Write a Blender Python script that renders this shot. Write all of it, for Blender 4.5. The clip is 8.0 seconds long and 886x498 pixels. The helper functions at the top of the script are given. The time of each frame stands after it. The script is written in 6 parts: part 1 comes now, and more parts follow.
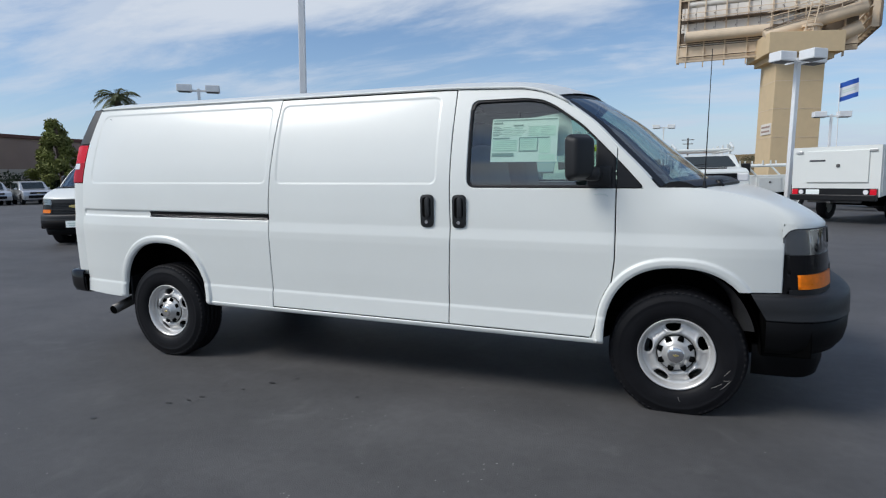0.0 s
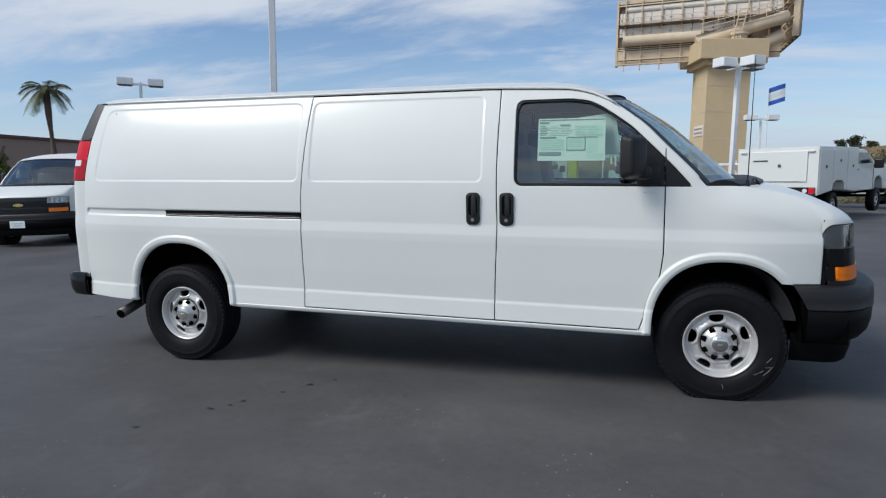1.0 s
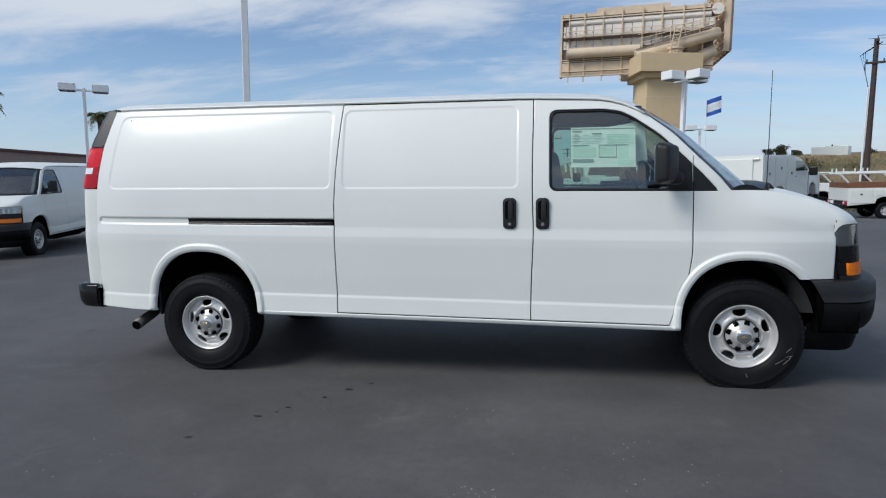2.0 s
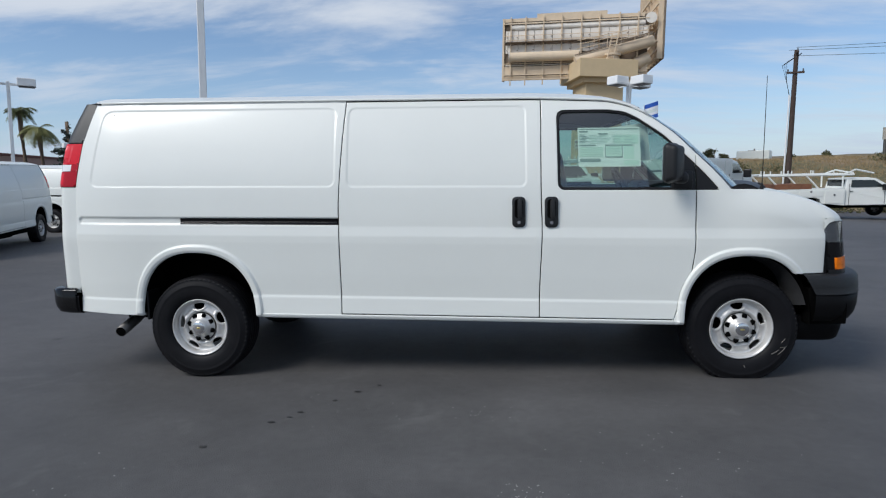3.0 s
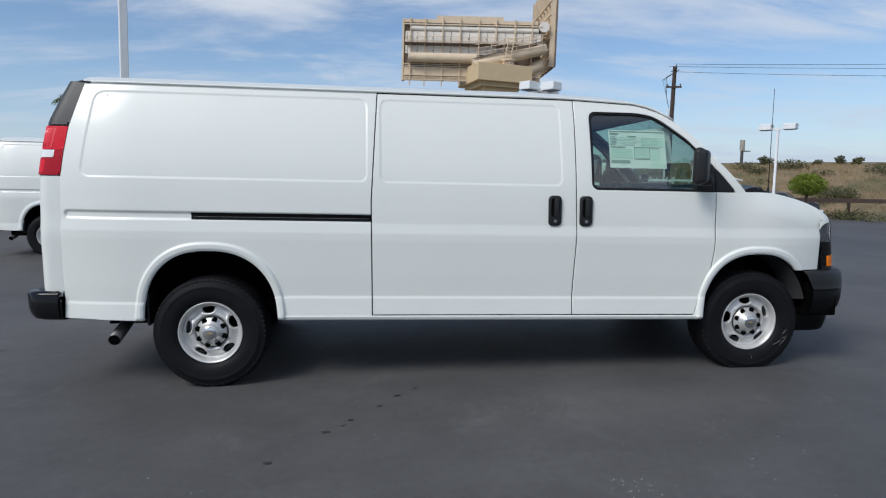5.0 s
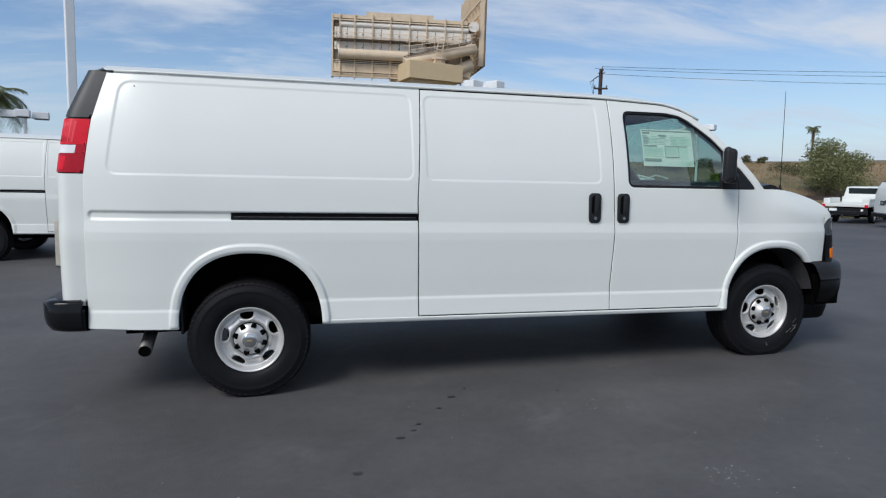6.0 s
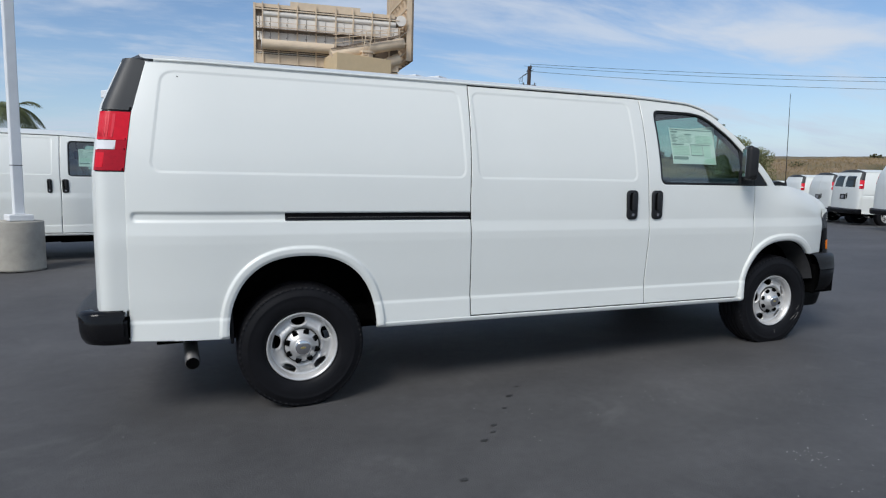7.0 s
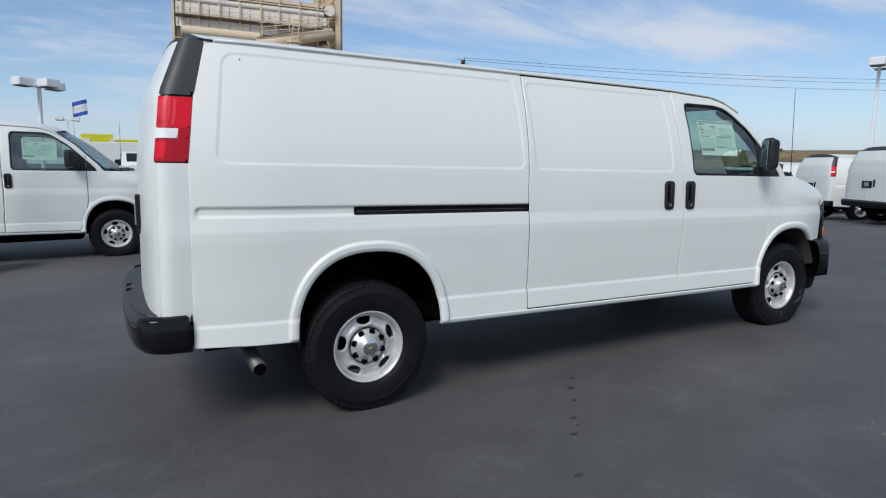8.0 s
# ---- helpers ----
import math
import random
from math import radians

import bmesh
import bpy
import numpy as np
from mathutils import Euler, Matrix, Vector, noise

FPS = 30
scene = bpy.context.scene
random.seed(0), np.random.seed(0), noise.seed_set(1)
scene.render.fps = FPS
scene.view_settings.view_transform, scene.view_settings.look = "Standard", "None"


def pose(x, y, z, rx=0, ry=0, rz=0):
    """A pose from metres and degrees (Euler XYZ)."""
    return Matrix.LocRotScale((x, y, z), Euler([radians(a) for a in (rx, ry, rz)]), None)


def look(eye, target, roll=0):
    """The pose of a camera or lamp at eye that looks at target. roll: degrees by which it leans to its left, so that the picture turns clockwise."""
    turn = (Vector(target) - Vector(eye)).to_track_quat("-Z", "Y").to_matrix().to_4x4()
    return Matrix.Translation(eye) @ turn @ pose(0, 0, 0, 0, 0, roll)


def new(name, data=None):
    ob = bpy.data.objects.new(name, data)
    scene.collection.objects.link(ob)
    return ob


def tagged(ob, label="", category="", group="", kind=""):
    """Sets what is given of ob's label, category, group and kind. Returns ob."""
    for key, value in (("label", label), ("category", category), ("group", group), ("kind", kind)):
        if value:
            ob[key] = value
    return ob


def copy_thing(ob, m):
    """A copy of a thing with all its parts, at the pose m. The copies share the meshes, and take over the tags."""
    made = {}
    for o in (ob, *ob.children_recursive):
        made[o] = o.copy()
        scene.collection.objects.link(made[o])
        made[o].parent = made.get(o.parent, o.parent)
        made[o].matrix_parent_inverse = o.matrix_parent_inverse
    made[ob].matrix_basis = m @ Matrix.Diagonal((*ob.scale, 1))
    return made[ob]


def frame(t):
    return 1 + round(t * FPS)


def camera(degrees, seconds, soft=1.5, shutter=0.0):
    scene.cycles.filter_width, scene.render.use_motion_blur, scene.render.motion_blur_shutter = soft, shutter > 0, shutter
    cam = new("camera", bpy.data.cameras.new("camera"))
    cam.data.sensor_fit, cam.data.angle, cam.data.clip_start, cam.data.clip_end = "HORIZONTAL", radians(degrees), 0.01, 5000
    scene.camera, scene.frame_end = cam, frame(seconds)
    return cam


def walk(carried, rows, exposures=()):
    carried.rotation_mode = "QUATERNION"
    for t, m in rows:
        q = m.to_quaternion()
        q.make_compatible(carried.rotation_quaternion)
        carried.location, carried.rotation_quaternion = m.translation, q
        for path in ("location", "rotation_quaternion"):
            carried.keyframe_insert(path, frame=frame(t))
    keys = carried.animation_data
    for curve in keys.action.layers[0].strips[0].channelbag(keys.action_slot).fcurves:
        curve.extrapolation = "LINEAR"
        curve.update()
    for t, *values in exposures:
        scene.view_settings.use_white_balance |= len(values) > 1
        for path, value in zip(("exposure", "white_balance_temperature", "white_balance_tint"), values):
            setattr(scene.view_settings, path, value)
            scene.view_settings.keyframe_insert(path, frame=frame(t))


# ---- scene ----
cam = camera(73.7, 8.0, soft=1.2)
PATH = [
    (0, (3.969, -4.534, 1.439), (3.214, -2.699, 1.186), -1.4),
    (0.5, (3.636, -4.689, 1.431), (2.971, -2.82, 1.175), -1.3),
    (1, (3.317, -4.797, 1.452), (2.754, -2.896, 1.19), -1.2),
    (1.5, (3.014, -4.977, 1.454), (2.541, -3.049, 1.208), -1.3),
    (3, (2.244, -5.124, 1.442), (2.062, -3.146, 1.205), -1.2),
    (3.5, (2.065, -5.163, 1.446), (1.985, -3.179, 1.21), -0.9),
    (4, (1.875, -5.125, 1.438), (1.874, -3.139, 1.196), -0.6),
    (4.5, (1.59, -5.065, 1.44), (1.684, -3.082, 1.201), -0.4),
    (4.7, (1.44, -5.063, 1.439), (1.571, -3.082, 1.198), -0.1),
    (6, (0.392, -4.864, 1.432), (0.835, -2.93, 1.183), 0.2),
    (6.5, (-0.044, -4.751, 1.441), (0.527, -2.851, 1.188), 0.3),
    (7, (-0.423, -4.56, 1.448), (0.271, -2.703, 1.183), 0.2),
    (7.5, (-0.843, -4.358, 1.446), (-0.039, -2.547, 1.176), 0.1),
    (8, (-1.176, -4.119, 1.432), (-0.254, -2.368, 1.146), 0.1),
]
walk(cam, [(t, look(eye, target, roll)) for t, eye, target, roll in PATH])
SKY, SUN, CLOUD = 0.119, 2.42, (5.45, 5.95, 6.7, 1)
HAZE = (3.55, 4.4, 5.9, 1)
UP = (-0.7, 1.6)  # the poles' lean against the sloping lot, in degrees

# ---------------------------------------------------------------- world and light
world = bpy.data.worlds.new("sky")
scene.world = world
world.use_nodes = True
wn, wl = world.node_tree.nodes, world.node_tree.links
wn.clear()
w_out = wn.new("ShaderNodeOutputWorld")
w_bg = wn.new("ShaderNodeBackground")
w_sky = wn.new("ShaderNodeTexSky")
w_sky.sky_type, w_sky.sun_disc = "NISHITA", False
w_sky.sun_elevation, w_sky.sun_rotation = radians(45), radians(-128)
w_sky.air_density, w_sky.dust_density, w_sky.ozone_density = 1.0, 0.15, 5.0
w_bg.inputs[1].default_value = SKY
w_co = wn.new("ShaderNodeTexCoord")
w_sep = wn.new("ShaderNodeSeparateXYZ")
wl.new(w_co.outputs["Generated"], w_sep.inputs[0])


def w_math(op, a, b=None, clamp=False):
    n = wn.new("ShaderNodeMath")
    n.operation, n.use_clamp = op, clamp
    for i, v in enumerate((a, b)):
        if v is None:
            continue
        if isinstance(v, (int, float)):
            n.inputs[i].default_value = v
        else:
            wl.new(v, n.inputs[i])
    return n.outputs[0]


lift = w_math("ADD", w_math("MAXIMUM", w_sep.outputs[2], 0.0), 0.16)
w_flat = wn.new("ShaderNodeCombineXYZ")
w_flat_x, w_flat_y = w_math("DIVIDE", w_sep.outputs[0], lift), w_math("DIVIDE", w_sep.outputs[1], lift)
wl.new(w_flat_x, w_flat.inputs[0])
wl.new(w_flat_y, w_flat.inputs[1])


def w_noise(scale, detail, rough, shift, stretch, turn):
    m = wn.new("ShaderNodeMapping")
    m.inputs["Location"].default_value = shift
    m.inputs["Rotation"].default_value = (0, 0, radians(turn))
    m.inputs["Scale"].default_value = stretch
    wl.new(w_flat.outputs[0], m.inputs[0])
    n = wn.new("ShaderNodeTexNoise")
    n.inputs["Scale"].default_value, n.inputs["Detail"].default_value = scale, detail
    n.inputs["Roughness"].default_value, n.inputs["Distortion"].default_value = rough, 0.35
    wl.new(m.outputs[0], n.inputs["Vector"])
    return n.outputs["Fac"]


def w_ramp(v, a, b, top=1.0):
    n = wn.new("ShaderNodeMapRange")
    n.interpolation_type = "SMOOTHSTEP"
    for i, x in zip((1, 2, 3, 4), (a, b, 0.0, top)):
        n.inputs[i].default_value = x
    wl.new(v, n.inputs[0])
    return n.outputs[0]


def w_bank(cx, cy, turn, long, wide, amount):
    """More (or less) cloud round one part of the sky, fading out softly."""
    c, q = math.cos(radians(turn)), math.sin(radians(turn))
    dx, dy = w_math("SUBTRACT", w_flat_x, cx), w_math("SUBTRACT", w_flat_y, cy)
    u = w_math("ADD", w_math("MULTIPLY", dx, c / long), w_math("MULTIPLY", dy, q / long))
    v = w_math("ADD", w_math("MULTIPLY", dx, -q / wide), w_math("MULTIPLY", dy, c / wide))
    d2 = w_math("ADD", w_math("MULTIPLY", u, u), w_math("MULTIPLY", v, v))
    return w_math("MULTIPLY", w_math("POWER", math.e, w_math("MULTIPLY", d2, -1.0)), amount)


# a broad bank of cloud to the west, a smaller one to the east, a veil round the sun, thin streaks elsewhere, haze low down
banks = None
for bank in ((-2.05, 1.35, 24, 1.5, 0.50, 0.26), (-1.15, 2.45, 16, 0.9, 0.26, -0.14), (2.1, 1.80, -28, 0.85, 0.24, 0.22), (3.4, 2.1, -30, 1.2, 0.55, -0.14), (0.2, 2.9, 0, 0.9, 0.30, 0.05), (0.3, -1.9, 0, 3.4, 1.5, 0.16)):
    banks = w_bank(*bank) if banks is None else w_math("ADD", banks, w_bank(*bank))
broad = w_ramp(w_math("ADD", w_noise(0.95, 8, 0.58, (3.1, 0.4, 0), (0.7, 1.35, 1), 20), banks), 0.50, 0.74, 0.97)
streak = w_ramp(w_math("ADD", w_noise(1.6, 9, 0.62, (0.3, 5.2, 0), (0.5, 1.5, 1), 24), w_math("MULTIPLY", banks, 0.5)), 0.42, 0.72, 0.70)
haze = w_math("MULTIPLY", w_math("POWER", w_math("SUBTRACT", 1.0, w_math("MAXIMUM", w_sep.outputs[2], 0.0)), 10.0), 0.85)
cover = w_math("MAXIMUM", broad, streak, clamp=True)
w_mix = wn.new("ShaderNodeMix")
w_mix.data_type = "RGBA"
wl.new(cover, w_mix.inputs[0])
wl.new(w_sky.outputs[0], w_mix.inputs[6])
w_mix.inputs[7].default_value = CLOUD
w_low = wn.new("ShaderNodeMix")
w_low.data_type = "RGBA"
wl.new(haze, w_low.inputs[0])
wl.new(w_mix.outputs[2], w_low.inputs[6])
w_low.inputs[7].default_value = HAZE
wl.new(w_low.outputs[2], w_bg.inputs[0])
wl.new(w_bg.outputs[0], w_out.inputs[0])

sun = new("sun", bpy.data.lights.new("sun", "SUN"))
sun.data.energy, sun.data.angle, sun.data.color = SUN, radians(24), (1.0, 0.98, 0.95)
sun.matrix_world = look((0, 0, 30), (30 * 0.557, 30 * 0.435, 30 - 30 * 0.707))


# ---------------------------------------------------------------- materials
def material(name, colour, rough=0.5, metal=0.0, vary=0.0, scale=3.0, bump=0.0, bump_scale=60.0, coat=0.0, coat_rough=0.04,
             second=None, second_scale=0.6, coords="Object", spec=0.5, glow=0.0):
    m = bpy.data.materials.new(name)
    m.use_nodes = True
    nt = m.node_tree
    b = nt.nodes["Principled BSDF"]
    b.inputs["Base Color"].default_value = (*colour, 1)
    b.inputs["Roughness"].default_value, b.inputs["Metallic"].default_value = rough, metal
    b.inputs["Coat Weight"].default_value, b.inputs["Coat Roughness"].default_value = coat, coat_rough
    b.inputs["Specular IOR Level"].default_value = spec
    if glow:
        b.inputs["Emission Color"].default_value = (*colour, 1)
        b.inputs["Emission Strength"].default_value = glow
    co = nt.nodes.new("ShaderNodeTexCoord").outputs[coords]
    if vary or second:
        n = nt.nodes.new("ShaderNodeTexNoise")
        n.inputs["Scale"].default_value, n.inputs["Detail"].default_value, n.inputs["Roughness"].default_value = scale, 8, 0.62
        nt.links.new(co, n.inputs["Vector"])
        r = nt.nodes.new("ShaderNodeMapRange")
        r.inputs[1].default_value, r.inputs[2].default_value = 0.25, 0.75
        r.inputs[3].default_value, r.inputs[4].default_value = 1 - vary, 1 + vary
        nt.links.new(n.outputs["Fac"], r.inputs[0])
        mul = nt.nodes.new("ShaderNodeMix")
        mul.data_type, mul.blend_type = "RGBA", "MULTIPLY"
        mul.inputs[0].default_value = 1
        mul.inputs[6].default_value = (*colour, 1)
        if second:
            n2 = nt.nodes.new("ShaderNodeTexNoise")
            n2.inputs["Scale"].default_value, n2.inputs["Detail"].default_value = second_scale, 5
            nt.links.new(co, n2.inputs["Vector"])
            r2 = nt.nodes.new("ShaderNodeMapRange")
            r2.inputs[1].default_value, r2.inputs[2].default_value = 0.4, 0.62
            nt.links.new(n2.outputs["Fac"], r2.inputs[0])
            mx = nt.nodes.new("ShaderNodeMix")
            mx.data_type = "RGBA"
            mx.inputs[6].default_value, mx.inputs[7].default_value = (*colour, 1), (*second, 1)
            nt.links.new(r2.outputs[0], mx.inputs[0])
            nt.links.new(mx.outputs[2], mul.inputs[6])
        nt.links.new(r.outputs[0], mul.inputs[7])
        nt.links.new(mul.outputs[2], b.inputs["Base Color"])
        rr = nt.nodes.new("ShaderNodeMapRange")
        rr.inputs[3].default_value, rr.inputs[4].default_value = max(0.02, rough - 0.08), min(1, rough + 0.08)
        nt.links.new(n.outputs["Fac"], rr.inputs[0])
        nt.links.new(rr.outputs[0], b.inputs["Roughness"])
    if bump:
        nb = nt.nodes.new("ShaderNodeTexNoise")
        nb.inputs["Scale"].default_value, nb.inputs["Detail"].default_value = bump_scale, 4
        nt.links.new(co, nb.inputs["Vector"])
        bp = nt.nodes.new("ShaderNodeBump")
        bp.inputs["Strength"].default_value, bp.inputs["Distance"].default_value = bump, 0.01
        nt.links.new(nb.outputs["Fac"], bp.inputs["Height"])
        nt.links.new(bp.outputs[0], b.inputs["Normal"])
    return m


def glass(name, tint, rough=0.0, base=0.06):
    m = bpy.data.materials.new(name)
    m.use_nodes = True
    nt = m.node_tree
    nt.nodes.clear()
    out = nt.nodes.new("ShaderNodeOutputMaterial")
    tr, gl, mx, fr = (nt.nodes.new(k) for k in ("ShaderNodeBsdfTransparent", "ShaderNodeBsdfGlossy", "ShaderNodeMixShader", "ShaderNodeLayerWeight"))
    tr.inputs[0].default_value = (*tint, 1)
    gl.inputs["Roughness"].default_value = rough
    fr.inputs[0].default_value = 0.5
    pw, ml = nt.nodes.new("ShaderNodeMath"), nt.nodes.new("ShaderNodeMath")
    pw.operation, pw.inputs[1].default_value = "POWER", 4.5
    ml.operation, ml.inputs[1].default_value, ml.inputs[2].default_value = "MULTIPLY_ADD", 1 - base, base
    nt.links.new(fr.outputs["Facing"], pw.inputs[0])
    nt.links.new(pw.outputs[0], ml.inputs[0])
    nt.links.new(ml.outputs[0], mx.inputs[0])
    nt.links.new(tr.outputs[0], mx.inputs[1])
    nt.links.new(gl.outputs[0], mx.inputs[2])
    nt.links.new(mx.outputs[0], out.inputs[0])
    return m


PAINT = material("white_paint", (0.775, 0.792, 0.75), 0.40, vary=0.02, scale=1.2, coat=0.32, coat_rough=0.13)
STEP = material("grey_step_plastic", (0.026, 0.027, 0.029), 0.55, vary=0.12, scale=8, bump=0.2, bump_scale=300)
CAP = material("satin_cap", (0.60, 0.595, 0.58), 0.36, metal=0.5, vary=0.06, scale=30)
BLACK = material("black_trim", (0.008, 0.008, 0.009), 0.42, vary=0.15, scale=9, spec=0.35, bump=0.05, bump_scale=500)
PLASTIC = material("grained_plastic", (0.0135, 0.0142, 0.0155), 0.5, vary=0.12, scale=7, bump=0.12, bump_scale=420, spec=0.38)
GLOSSBLACK = material("gloss_black", (0.008, 0.008, 0.009), 0.12, vary=0.1, scale=5, spec=0.22)
SATIN = material("satin_black", (0.004, 0.004, 0.0045), 0.5, vary=0.15, scale=9, spec=0.1)
FLAP = material("splash_rubber", (0.030, 0.030, 0.031), 0.38, vary=0.3, scale=12, bump=0.3, bump_scale=25)
PILLAR = material("dark_pillar_plastic", (0.035, 0.037, 0.038), 0.5, vary=0.1, scale=6)
RUBBER = material("tyre_rubber", (0.0075, 0.0075, 0.009), 0.55, vary=0.3, scale=9, bump=0.12, bump_scale=90, spec=0.17)
STEEL = material("silver_wheel_paint", (0.64, 0.63, 0.61), 0.38, metal=0.4, vary=0.07, scale=14, coat=0.15, coat_rough=0.2)
CHROME = material("chrome", (0.72, 0.72, 0.73), 0.12, metal=1.0, vary=0.03, scale=20)
GOLD = material("gold_emblem", (0.62, 0.5, 0.2), 0.3, metal=0.8)
# near-black puts the shade of arches, underside, holes and gaps into the colour
DARK = material("shade_black", (0.003, 0.003, 0.003), 0.95, vary=0.3, scale=6, spec=0.02)
METAL = material("dull_steel", (0.13, 0.125, 0.12), 0.5, metal=0.7, vary=0.2, scale=12)
INTERIOR = material("cabin_grey", (0.16, 0.16, 0.165), 0.8, vary=0.15, scale=20)
LINING = material("pale_headliner", (0.36, 0.36, 0.35), 0.9, vary=0.08, scale=30)
SEAT = material("seat_vinyl", (0.10, 0.10, 0.105), 0.6, vary=0.15, scale=25)
RED = material("red_lens", (0.72, 0.010, 0.028), 0.3, vary=0.10, scale=40, spec=0.25)
PINKRED = material("red_lens_rib", (0.80, 0.05, 0.07), 0.25, spec=0.4)
DEEPRED = material("deep_red_lens", (0.45, 0.008, 0.022), 0.3, vary=0.12, scale=50, spec=0.25)
CLEAR = material("white_lens", (0.85, 0.84, 0.84), 0.25, vary=0.03, scale=30, coat=0.8)
AMBER = material("amber_lens", (0.92, 0.205, 0.002), 0.3, vary=0.16, scale=26, coat=0.25, spec=0.3)
LAMPBOWL = material("lamp_bowl", (0.30, 0.31, 0.325), 0.2, metal=0.9, vary=0.3, scale=14)
LENS = glass("clear_lens", (0.75, 0.77, 0.78), base=0.18)
WINDOW = glass("green_tint_glass", (0.58, 0.75, 0.67), base=0.16)
SHIELD = glass("windshield_glass", (0.66, 0.80, 0.77), base=0.20)
MIRROR = material("mirror_glass", (0.42, 0.44, 0.45), 0.02, metal=1.0)
PAPER = material("label_paper", (0.90, 0.95, 0.92), 0.7, vary=0.03, scale=30)
INK = material("label_ink", (0.30, 0.38, 0.35), 0.7)
INKPALE = material("pale_ink", (0.60, 0.72, 0.66), 0.7)
TINTPAPER = material("tinted_paper", (0.74, 0.90, 0.81), 0.7, vary=0.03, scale=30)
CONCRETE_GREY = material("dull_grey_plate", (0.30, 0.30, 0.31), 0.6, vary=0.1, scale=20)
CHALK = material("chalk_mark", (0.26, 0.25, 0.23), 0.9)


# ---------------------------------------------------------------- mesh helpers
def mesh_from(verts, faces, smooth=True):
    me = bpy.data.meshes.new("mesh")
    me.from_pydata([tuple(v) for v in verts], [], [tuple(f) for f in faces])
    me.update()
    if smooth:
        for p in me.polygons:
            p.use_smooth = True
    return me


def part(name, geo, mat, parent=None, label="", smooth=None):
    """Link a bmesh, a mesh or (verts, faces) as one mesh object under parent."""
    if isinstance(geo, tuple):
        me = mesh_from(geo[0], geo[1], True if smooth is None else smooth)
    elif isinstance(geo, bmesh.types.BMesh):
        me = bpy.data.meshes.new(name)
        geo.to_mesh(me)
        geo.free()
        if smooth:
            for p in me.polygons:
                p.use_smooth = True
    else:
        me = geo
    if mat is not None:
        me.materials.append(mat)
    ob = new(name, me)
    if parent is not None:
        ob.parent = parent
    if label:
        tagged(ob, label)
    return ob


def thing(name, label, category, group="", kind="", at=None):
    ob = new(name)
    ob.empty_display_size = 0.2
    if at is not None:
        ob.matrix_world = at
    return tagged(ob, label, category, group, kind)


def box(size, at=(0, 0, 0), bevel=0.0, segs=2, turn=None):
    bm = bmesh.new()
    bmesh.ops.create_cube(bm, size=1.0)
    bmesh.ops.scale(bm, vec=size, verts=bm.verts)
    if bevel:
        bmesh.ops.bevel(bm, geom=bm.edges[:], offset=min(bevel, 0.49 * min(size)), segments=segs, affect="EDGES", profile=0.5)
    if turn is not None:
        bmesh.ops.transform(bm, matrix=turn, verts=bm.verts)
    bmesh.ops.translate(bm, vec=at, verts=bm.verts)
    return bm


def join(*bms):
    out = bmesh.new()
    for b in bms:
        me = bpy.data.meshes.new("tmp")
        b.to_mesh(me)
        b.free()
        out.from_mesh(me)
        bpy.data.meshes.remove(me)
    return out


def rod(a, b, r0, r1=None, sides=12):
    a, b = Vector(a), Vector(b)
    r1 = r0 if r1 is None else r1
    bm = bmesh.new()
    bmesh.ops.create_cone(bm, cap_ends=True, segments=sides, radius1=r0, radius2=r1, depth=(b - a).length)
    m = Matrix.Translation((a + b) / 2) @ (b - a).to_track_quat("Z", "Y").to_matrix().to_4x4()
    bmesh.ops.transform(bm, matrix=m, verts=bm.verts)
    return bm


def tube(points, radius, sides=8):
    """A round pipe along points."""
    v, f = [], []
    pts = [Vector(p) for p in points]
    for i, p in enumerate(pts):
        d = (pts[min(i + 1, len(pts) - 1)] - pts[max(i - 1, 0)]).normalized()
        q = d.to_track_quat("Z", "Y")
        for k in range(sides):
            a = 2 * math.pi * k / sides
            v.append(p + q @ Vector((radius * math.cos(a), radius * math.sin(a), 0)))
    for i in range(len(pts) - 1):
        for k in range(sides):
            k2 = (k + 1) % sides
            f.append((i * sides + k, i * sides + k2, (i + 1) * sides + k2, (i + 1) * sides + k))
    f.append(tuple(range(sides))[::-1])
    f.append(tuple((len(pts) - 1) * sides + k for k in range(sides)))
    return v, f


def lathe(profile, n=48, axis="y"):
    """Turn (radius, along) pairs about the y axis."""
    v, f = [], []
    for k in range(n):
        a = 2 * math.pi * k / n
        for r, y in profile:
            v.append((r * math.cos(a), y, r * math.sin(a)))
    m = len(profile)
    for k in range(n):
        k2 = (k + 1) % n
        for i in range(m - 1):
            f.append((k * m + i, k * m + i + 1, k2 * m + i + 1, k2 * m + i))
    return v, f


def moved(geo, m):
    return [m @ Vector(p) for p in geo[0]], geo[1]


def merged(*geos):
    v, f = [], []
    for g in geos:
        n = len(v)
        v += [tuple(p) for p in g[0]]
        f += [tuple(i + n for i in q) for q in g[1]]
    return v, f


def grid(fn, us, vs, flip=False):
    """A surface fn(u, v) over two lists of parameters."""
    v = [fn(a, b) for a in us for b in vs]
    n = len(vs)
    f = []
    for i in range(len(us) - 1):
        for j in range(n - 1):
            q = (i * n + j, (i + 1) * n + j, (i + 1) * n + j + 1, i * n + j + 1)
            f.append(q[::-1] if flip else q)
    return v, f


